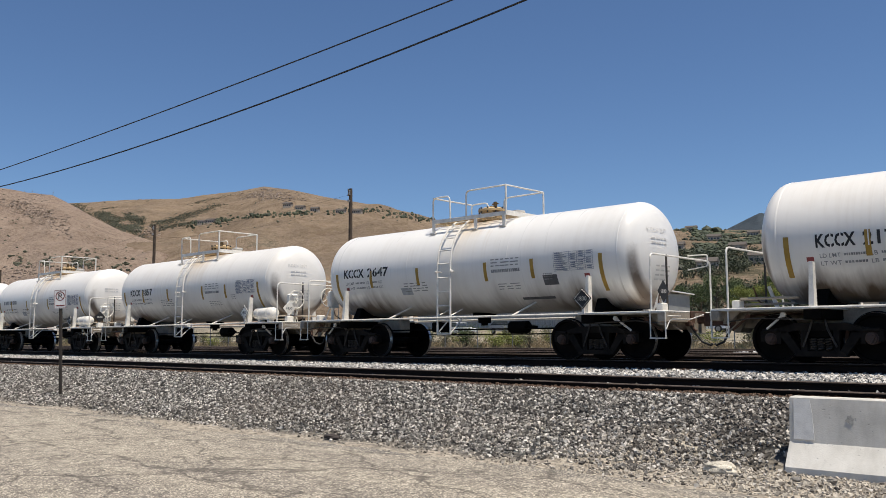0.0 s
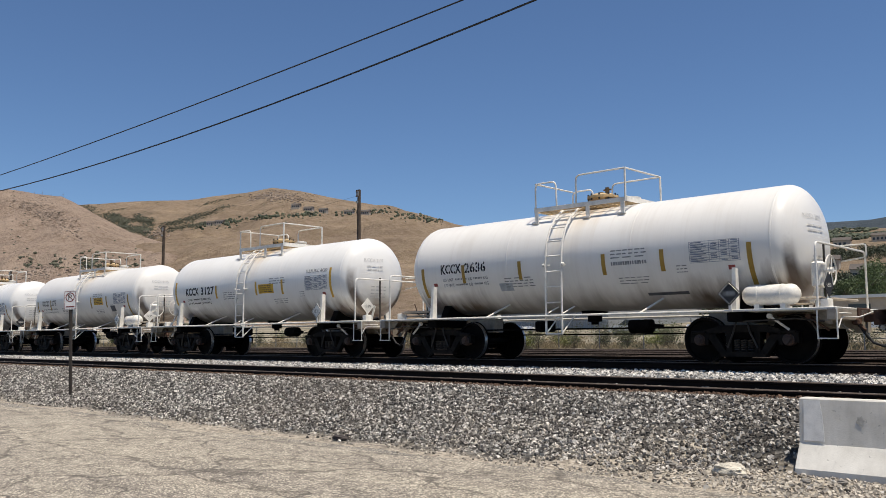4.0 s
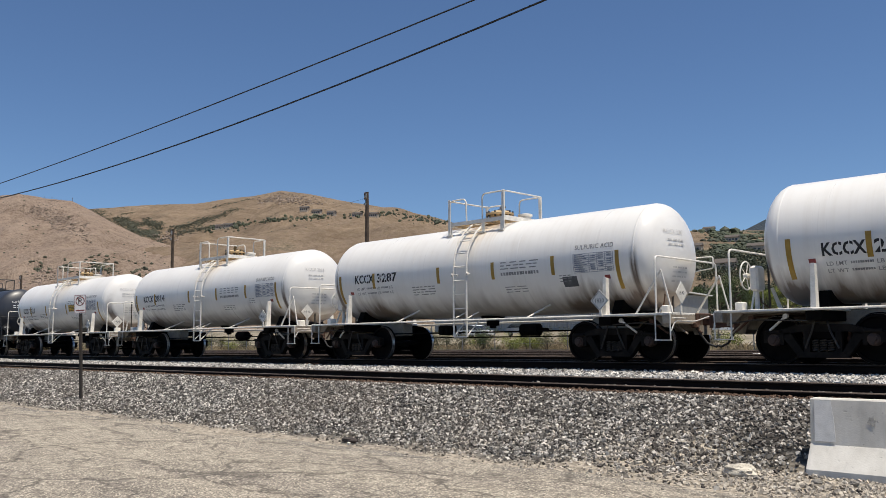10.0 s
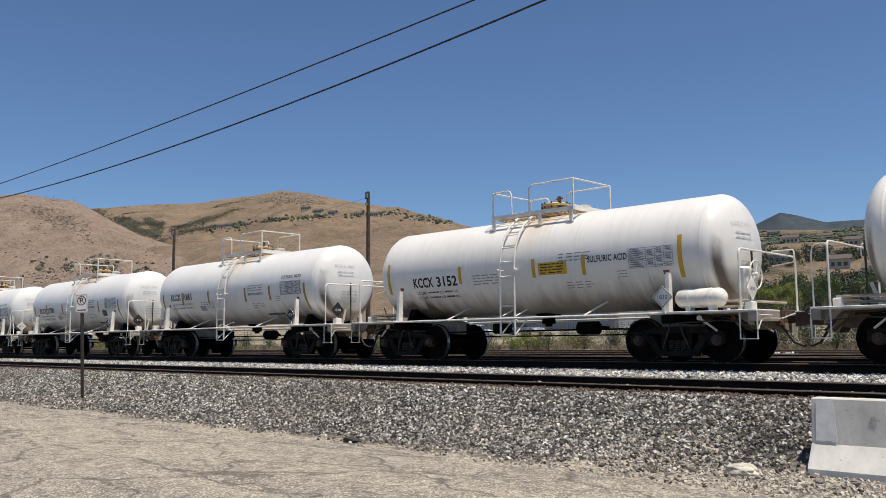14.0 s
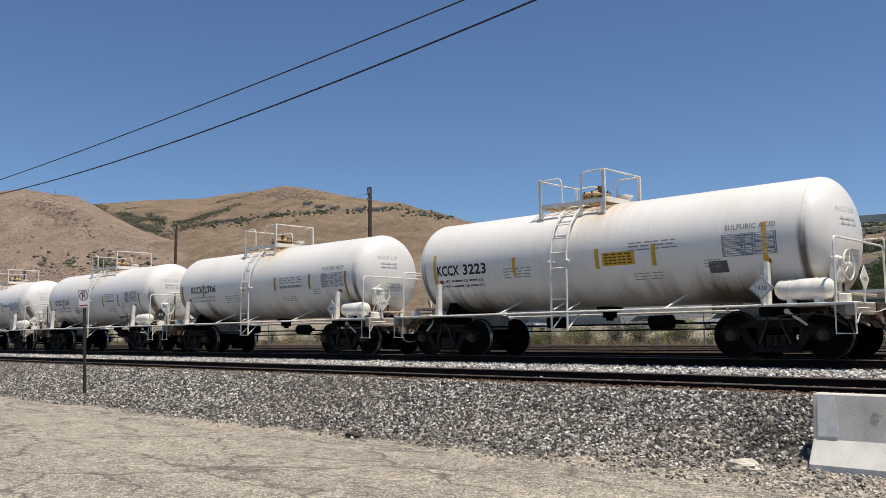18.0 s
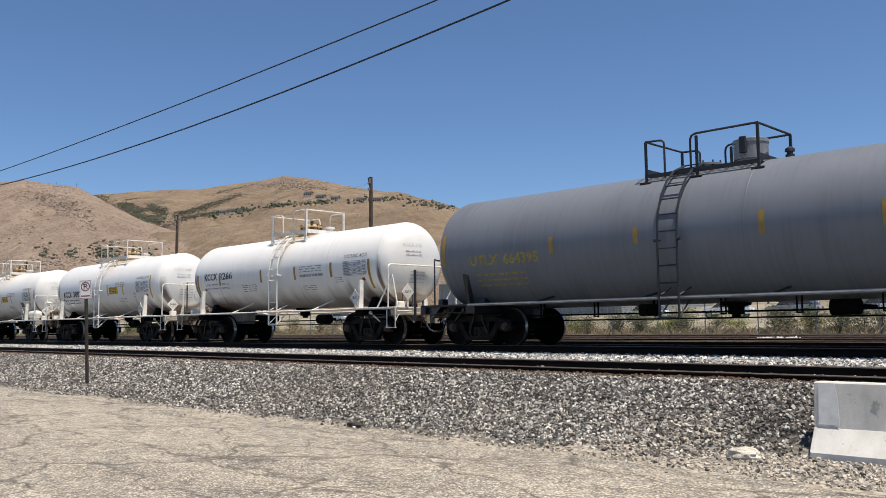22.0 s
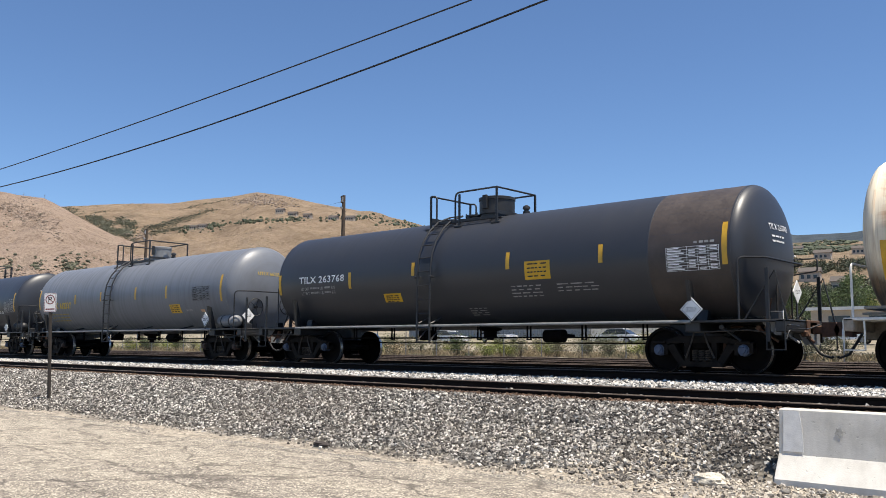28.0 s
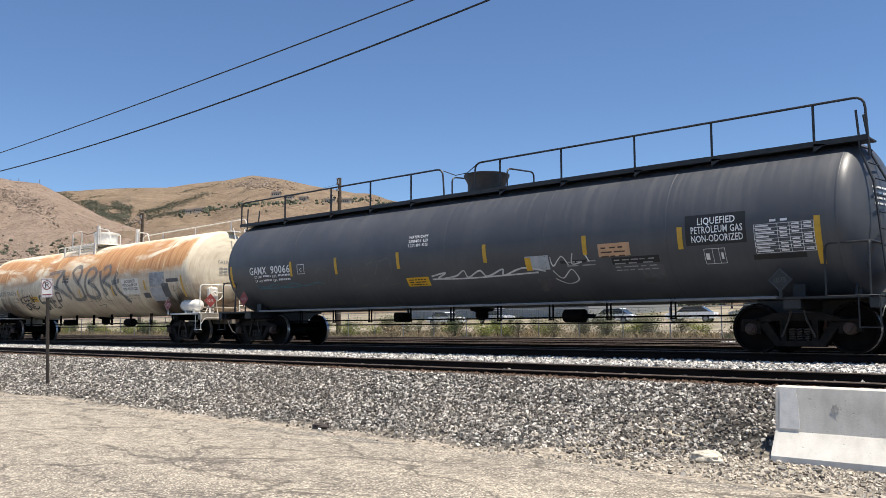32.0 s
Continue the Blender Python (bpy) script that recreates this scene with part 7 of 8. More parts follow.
    part("placard_number", flat_text(Shape(), "1075", 0.12, -8.62, -1.469, 1.38, width=0.24), LETTER_GREY, pl, "", 0)
    part("small_sign", Shape().box(9.7, 9.72, -0.6, -0.1, 1.1, 1.5), RED, car, "red and white plate on the end deck", 0)
    part("side_sill", Shape().tube([(-8.0, -1.30, 1.03), (8.0, -1.30, 1.03)], 0.03, 6), TRIM_GREY, car)
    join_train(car, 282.97, "very long black gas tank car with a full-length roof handrail")


rusty_gas_car()
black_gas_car()


# ---------------------------------------------------------------- beside the road
def barrier():
    """A precast safety barrier: toe, flare and tapered stem, with chipped edges."""
    prof = [(-0.305, 0.0), (-0.305, 0.075), (-0.135, 0.33), (-0.085, 0.80), (-0.070, 0.815), (0.070, 0.815), (0.085, 0.80), (0.135, 0.33), (0.305, 0.075), (0.305, 0.0)]
    xs = [0.0, 0.012, 0.05] + list(np.linspace(0.3, 2.75, 8)) + [3.0, 3.04, 3.05]
    rings = []
    for i, x in enumerate(xs):
        k = 0.965 if i in (0, len(xs) - 1) else 1.0
        rings.append([(x, y * k + 0.004 * noise.noise((x * 3, y * 9, z * 9)), (z - 0.4) * (1 - (1 - k) * 0.5) + 0.4 + 0.003 * noise.noise((x * 4, y * 7, 5))) for y, z in prof])
    g = Shape().loft(rings)
    body = thing("concrete_barrier", g, CONCRETE, "weathered pale concrete road barrier standing on gravel", "barrier", smooth=25)
    def face(x, z, d):
        y = -0.135 + 0.05 * (z - 0.33) / 0.47
        return (x, y - d, z)

    part("cement_patch", Shape().loft([[face(0.05, 0.36, d), face(0.27, 0.36, d), face(0.25, 0.62, d), face(0.22, 0.79, d), face(0.05, 0.79, d)] for d in (0.006, 0.010)]), plain("pale_cement_patch", (0.70, 0.69, 0.66), 0.9, vary=0.12, scale=9, relief=0.003), body, "pale smoothed cement patch", 0)
    part("tar_smudge", Shape().loft([[face(0.63 + r * math.cos(a), 0.60 + r * 1.3 * math.sin(a), d) for a, r in zip(np.linspace(0, 6.28, 12)[:-1], (0.05, 0.03, 0.045, 0.025, 0.04, 0.03, 0.05, 0.028, 0.036, 0.05, 0.03))] for d in (0.005, 0.007)]), plain("grey_tar_smudge", (0.40, 0.385, 0.35), 0.9, vary=0.3, scale=30), body, "dark smeared smudge", 0)
    body.matrix_basis = pose(-3.70, 9.66, 0.05, 0, 0, 0.6)


def parking_sign():
    top = new("no_parking_sign")
    post = Shape()
    post.loft([[(-0.042, 0.0, z), (-0.042, -0.012, z), (-0.018, -0.030, z), (0.018, -0.030, z), (0.042, -0.012, z), (0.042, 0.0, z), (0.012, -0.012, z), (-0.012, -0.012, z)] for z in (-0.4, 2.20)])
    part("post", post, plain("dark_sign_post_steel", (0.045, 0.037, 0.03), 0.7, 0.0, sheen=0.3), top, "dark steel channel post", 0)
    w, h, z0 = 0.152, 0.457, 2.10
    g = Shape().loft([[(-w + c, y, z0), (w - c, y, z0), (w, y, z0 + c), (w, y, z0 + h - c), (w - c, y, z0 + h), (-w + c, y, z0 + h), (-w, y, z0 + h - c), (-w, y, z0 + c)] for y in (-0.036, -0.033) for c in (0.025,)])
    plate = part("plate", g, plain("white_sign_sheet", (0.76, 0.75, 0.73), 0.5, vary=0.06), top, "white no-parking plate with rounded corners", 0)
    redm = plain("dull_red_sign_ink", (0.20, 0.05, 0.05), 0.5)
    rim = Shape()
    for x0, x1, a, b in ((-w + 0.012, w - 0.012, z0 + 0.012, z0 + 0.02), (-w + 0.012, w - 0.012, z0 + h - 0.02, z0 + h - 0.012), (-w + 0.012, -w + 0.02, z0 + 0.012, z0 + h - 0.012), (w - 0.02, w - 0.012, z0 + 0.012, z0 + h - 0.012)):
        rim.box(x0, x1, -0.0385, -0.037, a, b)
    part("border", rim, redm, plate, "", 0)
    ring = Shape()
    n = 36
    for k in range(n):
        a, b = 2 * math.pi * k / n, 2 * math.pi * (k + 1) / n
        ring.add([(r * math.cos(t), -0.0385, z0 + 0.30 + r * math.sin(t)) for t, r in ((a, 0.115), (b, 0.115), (b, 0.092), (a, 0.092))], [(0, 1, 2, 3)])
    s = 0.006
    ring.add([(-0.075 + s, -0.0388, z0 + 0.375 + s), (-0.075 - s, -0.0388, z0 + 0.375 - s), (0.075 - s, -0.0388, z0 + 0.225 - s), (0.075 + s, -0.0388, z0 + 0.225 + s)], [(0, 1, 2, 3)])
    part("ring", ring, redm, plate, "dull red prohibition ring", 0)
    part("letter", flat_text(Shape(), "P", 0.20, 0, -0.0392, z0 + 0.232), INK, plate, "", 0)
    part("legend", Shape().box(-0.11, 0.11, -0.0385, -0.037, z0 + 0.055, z0 + 0.085), redm, plate, "plain line of small legend", 0)
    part("bolt", Shape().lathe([(-0.046, 0.009), (-0.036, 0.011)], (0, 0, z0 + 0.43), "y", 8), TRIM_GREY, plate)
    tagged(top, "white no-parking sign on a dark leaning steel post", "sign")
    top.matrix_basis = pose(-20.85, 8.9, 0.19, 0, -2.3, 40)


def boulder(name, size, at, mat, seed, label):
    bm = bmesh.new()
    bmesh.ops.create_icosphere(bm, subdivisions=3, radius=1)
    for v in bm.verts:
        k = 1 + 0.34 * noise.noise(v.co * 1.6 + Vector((seed, 0, 0))) + 0.12 * noise.noise(v.co * 5 + Vector((0, seed, 0)))
        v.co = Vector((v.co.x * size[0], v.co.y * size[1], v.co.z * size[2])) * k
    me = bpy.data.meshes.new(name)
    bm.to_mesh(me)
    bm.free()
    me.materials.append(mat)
    ob = tagged(new(name, me), label, "rock")
    ob.location = at


barrier()
parking_sign()
boulder("white_rock", (0.20, 0.13, 0.075), (-4.22, 8.88, 0.11), plain("pale_limestone", (0.56, 0.51, 0.42), 0.95, vary=0.35, scale=9, relief=0.02), 3, "pale flat rock lying at the foot of the gravel bank")
boulder("dirt_clod", (0.16, 0.07, 0.04), (-9.78, 8.12, 0.10), plain("dark_tar_lump", (0.05, 0.04, 0.035), 0.9), 7, "dark lump of tar and dirt on the asphalt edge")
for k, (x, y, q) in enumerate(((-3.35, 8.75, 0.05), (-4.7, 8.72, 0.045), (-4.95, 8.95, 0.06), (-3.05, 8.9, 0.05), (-5.5, 8.5, 0.04), (-3.9, 8.6, 0.035))):
    boulder("loose_stone", (q, q * 0.8, q * 0.55), (x, y, 0.10), STONE, 11 + k, "loose grey stone at the asphalt edge")


# ---------------------------------------------------------------- wires and poles
def cable(name, y, x0, x1, z_of, r, label):
    pts = [(x, y, z_of(x)) for x in np.linspace(x0, x1, 40)]
    thing(name, Shape().tube(pts, r, 6), WIRE, label, "cable")


# two lines high beyond the train, in long shallow sags
cable("overhead_cable", 23.0, -142, 28, lambda x: EYE[2] + 12.56 - 0.0019 * (x + 66.0) + 0.000324 * (x + 66.0) * (x + 41.6), 0.030, "thin black overhead cable high above the yard")
cable("overhead_cable", 23.0, -142, 28, lambda x: EYE[2] + 11.28 - 0.01143 * (x + 65.8) + 0.000910 * (x + 65.8) * (x + 41.6), 0.036, "thick black overhead cable high above the yard")


def utility_pole(x, y, top, label):
    g0 = float(level(y))
    p = new("utility_pole")
    part("pole", Shape().lathe([(g0 - 0.5, 0.20), (g0 + 3, 0.185), (top - 1, 0.145), (top, 0.135)], (0, 0, 0), "z", 14), WOOD_POLE, p)
    part("insulator_bracket", Shape().box(-0.10, 0.10, -0.24, -0.12, top - 0.55, top - 0.15, 0.01).box(-0.06, 0.06, -0.3, -0.12, top - 1.1, top - 0.95), TRIM_GREY, p, "", 0)
    for z in (top - 0.2, top - 0.6):
        part("insulator", Shape().lathe([(-0.05, 0.04), (0.0, 0.07), (0.05, 0.05), (0.10, 0.07), (0.15, 0.03)], (0.0, -0.26, z), "z", 10), plain("brown_insulator", (0.08, 0.05, 0.04), 0.3), p)
    p.location = (x, y, 0)
    tagged(p, label, "utility pole", "poles behind the yard")


for k in range(3):
    utility_pole((-52.1, -83.8, -126.8)[k], 45, (13.75, 13.8, 11.5)[k], "weathered brown wooden utility pole behind the yard")
for z, r in ((13.2, 0.008), (12.3, 0.006)):
    pts = []
    for a, b in ((-83.8, -52.1), (-126.8, -83.8), (-170.0, -126.8)):
        for t in np.linspace(0, 1, 9):
            pts.append((b + (a - b) * t, 44.75, z - 2.4 * t * (1 - t) - (2.2 if a < -150 else 2.2 * t if a < -100 else 0)))
    pts.sort(key=lambda p: -p[0])
    pts = [p for i, p in enumerate(pts) if i == 0 or pts[i - 1][0] - p[0] > 0.01]
    thing("pole_wire", Shape().tube(pts, r, 5), WIRE, "thin wire strung between the wooden poles", "cable")


# ---------------------------------------------------------------- behind the yard
def tufts(name, n, xr, yr, hgt, mat, seed, label, lean=0.35, width=0.03, clump=1):
    """Upright blades of dry grass and weeds."""
    rng = np.random.RandomState(seed)
    m = n // clump
    cx, cy = xr[0] + (xr[1] - xr[0]) * rng.rand(m), yr[0] + (yr[1] - yr[0]) * rng.rand(m)
    keep = fbm(cx, cy, 6.0, 3, seed) > -0.15
    cx, cy = cx[keep], cy[keep]
    x, y = np.repeat(cx, clump), np.repeat(cy, clump)
    n = len(x)
    x, y = x + rng.randn(n) * 0.16 * (clump > 1), y + rng.randn(n) * 0.16 * (clump > 1)
    z = level(y) - 0.05
    h = hgt * (0.35 + 0.65 * rng.rand(n)) * np.repeat(0.6 + 0.5 * rng.rand(len(cx)), clump)
    a = rng.rand(n) * np.pi * 2
    w = width * (0.6 + 0.8 * rng.rand(n))
    dx, dy = np.cos(a) * w, np.sin(a) * w
    lx, ly = rng.randn(n) * lean * h, rng.randn(n) * lean * h
    v = np.stack([np.stack([x - dx, y - dy, z], -1), np.stack([x + dx, y + dy, z], -1), np.stack([x + lx * 0.4 + dx * 0.7, y + ly * 0.4 + dy * 0.7, z + h * 0.6], -1), np.stack([x + lx, y + ly, z + h], -1)], 1)
    i = np.arange(n) * 4
    f = np.stack([i, i + 1, i + 2, i + 3], -1)
    tagged(new(name, quick_mesh(name, v.reshape(-1, 3), f, mat)), label, "grass", kind="stuff")


tufts("dry_grass", 70000, (-140, 0), (39.6, 60), 0.42, STRAW, 11, "straw-coloured dry grass behind the yard tracks", 0.45, 0.013, 9)
tufts("tall_weeds", 26000, (-130, -4), (41.0, 54), 0.55, WEED, 12, "grey-green tall weeds along the fence", 0.32, 0.02, 30)
tufts("dead_weeds", 24000, (-120, -4), (40.4, 50), 0.60, STRAW, 13, "tall dead weeds along the fence", 0.45, 0.013, 22)
stone_field("white_gravel_heap", "small heap of white gravel between the yard tracks", 300, (-13.1, -11.8), (28.8, 29.5), 0.14, 21, lift=0.05, mat=plain("white_limestone_gravel", (0.7, 0.69, 0.66), 0.9))


def fence():
    y, h = 41.0, 1.75
    z = float(level(y))
    f = new("chain_link_fence")
    for k in range(44):
        x = -122 + k * 2.8
        part("post", Shape().tube([(x, y, z - 0.2), (x, y, z + h)], 0.03, 6), TRIM_GREY, f)
    part("top_rail", Shape().tube([(-122, y, z + h), (-1.6, y, z + h)], 0.02, 5), TRIM_GREY, f)
    g = Shape()
    for k in range(5):
        g.tube([(-122, y, z + 0.15 + k * 0.36), (-1.6, y, z + 0.15 + k * 0.36)], 0.005, 4)
    parts("fence_wire", g, TRIM_GREY, f)
    tagged(f, "grey steel wire fence along the back of the yard", "fence")


fence()


def tree(name, height, spread, mat, seed, label):
    """Tapered trunk and limbs with an uneven crown of small leaf clumps."""
    rng = random.Random(seed)
    top = new(name)
    wood = Shape().tube([(0, 0, -0.3), (0.06, 0, height * 0.2), (-0.05, 0.08, height * 0.42), (0.05, 0, height * 0.72)], height * 0.035, 7, height * 0.008)
    tips = []
    for k in range(9):
        a, z = rng.uniform(0, 6.28), height * rng.uniform(0.22, 0.6)
        r = spread * rng.uniform(0.45, 0.95)
        tip = (math.cos(a) * r, math.sin(a) * r, z + height * rng.uniform(0.12, 0.34))
        wood.tube([(0, 0, z), (tip[0] * 0.5, tip[1] * 0.5, z + (tip[2] - z) * 0.6), tip], height * 0.014, 5, height * 0.004)
        tips.append(Vector(tip))
    tips += [Vector((rng.gauss(0, 0.2) * spread, rng.gauss(0, 0.2) * spread, height * rng.uniform(0.7, 0.95))) for _ in range(6)]
    part("trunk", wood, BARK, top)
    n = np.random.RandomState(seed)
    per = 210
    c = np.repeat(np.array([tuple(t) for t in tips]), per, 0)
    q = n.randn(len(c), 3)
    q = q / np.linalg.norm(q, axis=1)[:, None] * (n.rand(len(c), 1) ** 0.5) * spread * 0.42
    q[:, 2] *= 0.8
    p = c + q
    u, w = n.randn(len(p), 3), n.randn(len(p), 3)
    u = u / np.linalg.norm(u, axis=1)[:, None] * height * 0.022
    w = w / np.linalg.norm(w, axis=1)[:, None] * height * 0.022
    v = np.stack([p - u, p + w * 0.6, p + u, p - w * 0.6], 1).reshape(-1, 3)
    i = np.arange(len(p)) * 4
    ob = new("crown", quick_mesh("crown", v, np.stack([i, i + 1, i + 2, i + 3], -1), mat))
    ob.parent = top
    return tagged(top, label, "tree", "trees behind the yard")


def shrub(name, tall, wide, mat, seed, label):
    """A twiggy weed shrub: thin stems from one foot, and many small leaves in loose sprays."""
    rng = random.Random(seed)
    top = new(name)
    wood, tips = Shape(), []
    for k in range(13):
        a, r = rng.uniform(0, 6.28), wide * 0.5 * rng.uniform(0.15, 1.0)
        z = tall * rng.uniform(0.55, 1.0) * (1 - 0.35 * r / wide)
        mid = (math.cos(a) * r * 0.4, math.sin(a) * r * 0.4, z * 0.55)
        tip = (math.cos(a) * r, math.sin(a) * r, z)
        wood.tube([(0, 0, -0.05), mid, tip], 0.014, 4, 0.004)
        tips += [Vector(mid), Vector(mid).lerp(Vector(tip), 0.5), Vector(tip)]
    part("stem", wood, BARK, top)
    n = np.random.RandomState(seed)
    c = np.repeat(np.array([tuple(t) for t in tips]), 26, 0)
    p = c + n.randn(len(c), 3) * np.array([wide * 0.09, wide * 0.09, tall * 0.10])
    p[:, 2] = np.maximum(p[:, 2], 0.04)
    u, w = n.randn(len(p), 3), n.randn(len(p), 3)
    u = u / np.linalg.norm(u, axis=1)[:, None] * (0.03 + 0.04 * n.rand(len(p), 1))
    w = w / np.linalg.norm(w, axis=1)[:, None] * 0.026
    v = np.stack([p - u, p + w, p + u, p - w], 1).reshape(-1, 3)
    i = np.arange(len(p)) * 4
    ob = new("foliage", quick_mesh("foliage", v, np.stack([i, i + 1, i + 2, i + 3], -1), mat))
    ob.parent = top
    return tagged(top, label, "shrub", "shrubs along the fence")


def plant_shrubs():
    kinds = [shrub("shrub", 1.5, 2.2, WEED, 21, "grey-green weed shrub along the yard fence"), shrub("shrub", 1.2, 1.9, LEAF_YELLOW, 22, "yellow-green weed shrub along the yard fence"),
             shrub("shrub", 1.7, 2.0, LEAF, 23, "dark green weed shrub along the yard fence"), shrub("shrub", 1.1, 2.3, STRAW, 24, "dry straw-coloured shrub along the yard fence")]
    rng = random.Random(77)
    for k in range(110):
        a = -0.12 - 2.3 * rng.random() ** 1.3
        y = rng.uniform(41.6, 50)
        m = k if k < 4 else rng.choice((0, 0, 0, 1, 2, 3))
        at = pose(a * y, y, float(level(y)) - 0.02, 0, 0, rng.uniform(0, 360))
        if k < 4:
            kinds[k].matrix_basis = at
        else:
            copy_thing(kinds[m], at)


plant_shrubs()


def plant_trees():
    moulds = [tree("tree", 7.5, 3.0, LEAF, 1, "dark green leafy tree behind the yard"), tree("tree", 6.0, 2.4, LEAF, 2, "dark green leafy tree behind the yard"), tree("tree", 5.0, 2.0, LEAF_YELLOW, 3, "yellow-green leafy tree behind the yard")]
    rng = random.Random(5)
    k = 0
    for a, y, m in ((-0.30, 120, 0), (-0.25, 128, 1), (-0.36, 135, 1), (-0.405, 118, 2), (-0.435, 130, 2), (-0.47, 140, 0), (-0.40, 150, 0), (-0.33, 158, 1), (-0.52, 150, 1), (-0.445, 165, 0), (-0.285, 150, 2), (-0.37, 172, 0), (-0.22, 140, 0),
                    (-0.57, 175, 1), (-0.49, 180, 0), (-0.62, 190, 1), (-0.31, 185, 0), (-0.42, 195, 1), (-0.74, 150, 1), (-0.83, 160, 2), (-1.5, 150, 1), (-1.72, 145, 1), (-2.2, 120, 1), (-2.35, 118, 1)):
        at = pose(a * y, y, float(level(y)) - 0.1, 0, 0, rng.uniform(0, 360))
        if k < 3 and m == k:
            moulds[m].matrix_basis = at
            k += 1
        else:
            copy_thing(moulds[m], at).scale = (1, 1, 1)


plant_trees()


def shed():
    s = new("warehouse")
    x0, x1, y0, y1, z0, z1 = -95, -61.5, 96, 122, 2.5, 8.2
    part("wall", Shape().box(x0, x1 - 0.2, y0 + 0.2, y1, z0, z1), SHED_WALL, s, "grey steel walls", 0)
    rib = Shape()
    for k in range(110):
        x = x0 + k * 0.3
        rib.add([(x, y0 + 0.2, z0), (x + 0.08, y0 + 0.10, z0), (x + 0.16, y0 + 0.10, z0), (x + 0.24, y0 + 0.2, z0), (x, y0 + 0.2, z1), (x + 0.08, y0 + 0.10, z1), (x + 0.16, y0 + 0.10, z1), (x + 0.24, y0 + 0.2, z1)], [(0, 1, 5, 4), (1, 2, 6, 5), (2, 3, 7, 6)])
    part("cladding", rib, SHED_WALL, s, "grey ribbed steel cladding", 0)
    part("roof", Shape().loft([[(x, y0 - 0.5, z1), (x, (y0 + y1) / 2, z1 + 0.5), (x, y1 + 0.5, z1), (x, y1 + 0.5, z1 + 0.15), (x, (y0 + y1) / 2, z1 + 0.7), (x, y0 - 0.5, z1 + 0.15)] for x in (x0 - 0.4, x1 + 0.4)]), SHED_WHITE, s, "pale low-pitched steel roof", 0)
    part("door", Shape().box(x1 - 0.2, x1 - 0.12, 101, 106, z0, z0 + 4.2), SHED_WALL, s, "grey roller door", 0)
    part("drainpipe", Shape().tube([(x1 + 0.05, y0 + 0.1, z0), (x1 + 0.05, y0 + 0.1, z1)], 0.12, 8), TRIM_GREY, s)
    tagged(s, "grey ribbed steel warehouse beyond the yard", "warehouse")
    w = new("low_building")
    part("wall", Shape().box(-36, -8, 104, 118, 3.0, 6.2), HOUSE_WALL, w, "", 0)
    part("roof", Shape().box(-36.5, -7.5, 103.5, 118.5, 6.2, 6.55), SHED_WHITE, w, "flat white roof edge", 0)
    for k in range(6):
        part("window", Shape().box(-34 + k * 4.4, -31.6 + k * 4.4, 103.95, 104.0, 4.2, 5.5), GLASS_DARK, w, "", 0)
    tagged(w, "low tan building with a flat pale roof", "building")


shed()


def lamp_post():
    p = new("street_lamp")
    z = float(level(80))
    part("pole", Shape().tube([(0, 0, z - 0.2), (0, 0, 9.4), (0.10, 0, 9.9), (0.35, 0, 10.15), (0.8, 0, 10.2)], 0.085, 8, 0.06), TRIM_WHITE, p, "pale curved steel pole")
    part("lamp_head", Shape().box(0.7, 1.35, -0.14, 0.14, 10.1, 10.26, 0.04), TRIM_WHITE, p, "", 30)
    p.location = (-30.2, 80, 0)
    tagged(p, "pale steel street lamp beyond the yard", "street lamp")


lamp_post()


def parked_car(x, y, paint, turn, label, tall=0.0):
    c = new("parked_car")
    body = Shape()
    prof = [(-2.2, 0.35), (-2.25, 0.62), (-2.1, 0.82), (-1.2, 0.92), (1.55, 0.95), (2.15, 0.88), (2.25, 0.6), (2.2, 0.35)]
    body.loft([[(px * k, yy, pz) for px, pz in prof] for yy, k in ((-0.88, 0.97), (-0.80, 1.0), (0.80, 1.0), (0.88, 0.97))])
    b = part("body", body, paint, c, smooth=30)
    t = tall
    cab = [(-1.25, 0.90), (-0.55, 1.40 + t), (0.95, 1.45 + t), (1.75 + 0.3 * (t > 0), 0.93)]
    part("cabin", Shape().loft([[(px, yy, pz) for px, pz in cab] for yy in (-0.78, 0.78)]), GLASS_DARK, c, "dark glazed cabin", 20)
    roof = [(-0.62, 1.37 + t), (-0.5, 1.43 + t), (0.95, 1.48 + t), (1.05, 1.42 + t)]
    part("roof", Shape().loft([[(px, yy, pz) for px, pz in roof] for yy in (-0.76, 0.76)]), paint, c, smooth=20)
    for px in (-1.4, 1.4):
        for yy in (-0.82, 0.82):
            w = part("wheel", Shape().lathe([(-0.1, 0.2), (-0.1, 0.31), (-0.07, 0.33), (0.07, 0.33), (0.1, 0.31), (0.1, 0.2)], (px, yy, 0.33), "y", 18), RUBBER, c)
            part("rim", Shape().lathe([(-0.102, 0.19), (0.102, 0.19)], (px, yy, 0.33), "y", 14), TRIM_GREY, w)
    for px, m in ((-2.24, TRIM_WHITE), (2.24, RED)):
        for yy in (-0.6, 0.6):
            part("light", Shape().box(px - 0.02, px + 0.02, yy - 0.16, yy + 0.16, 0.62, 0.76, 0.008), m, c)
    c.matrix_basis = pose(x, y, float(level(y)) + 0.02, 0, 0, turn)
    tagged(c, label, "car", "cars parked beyond the fence")


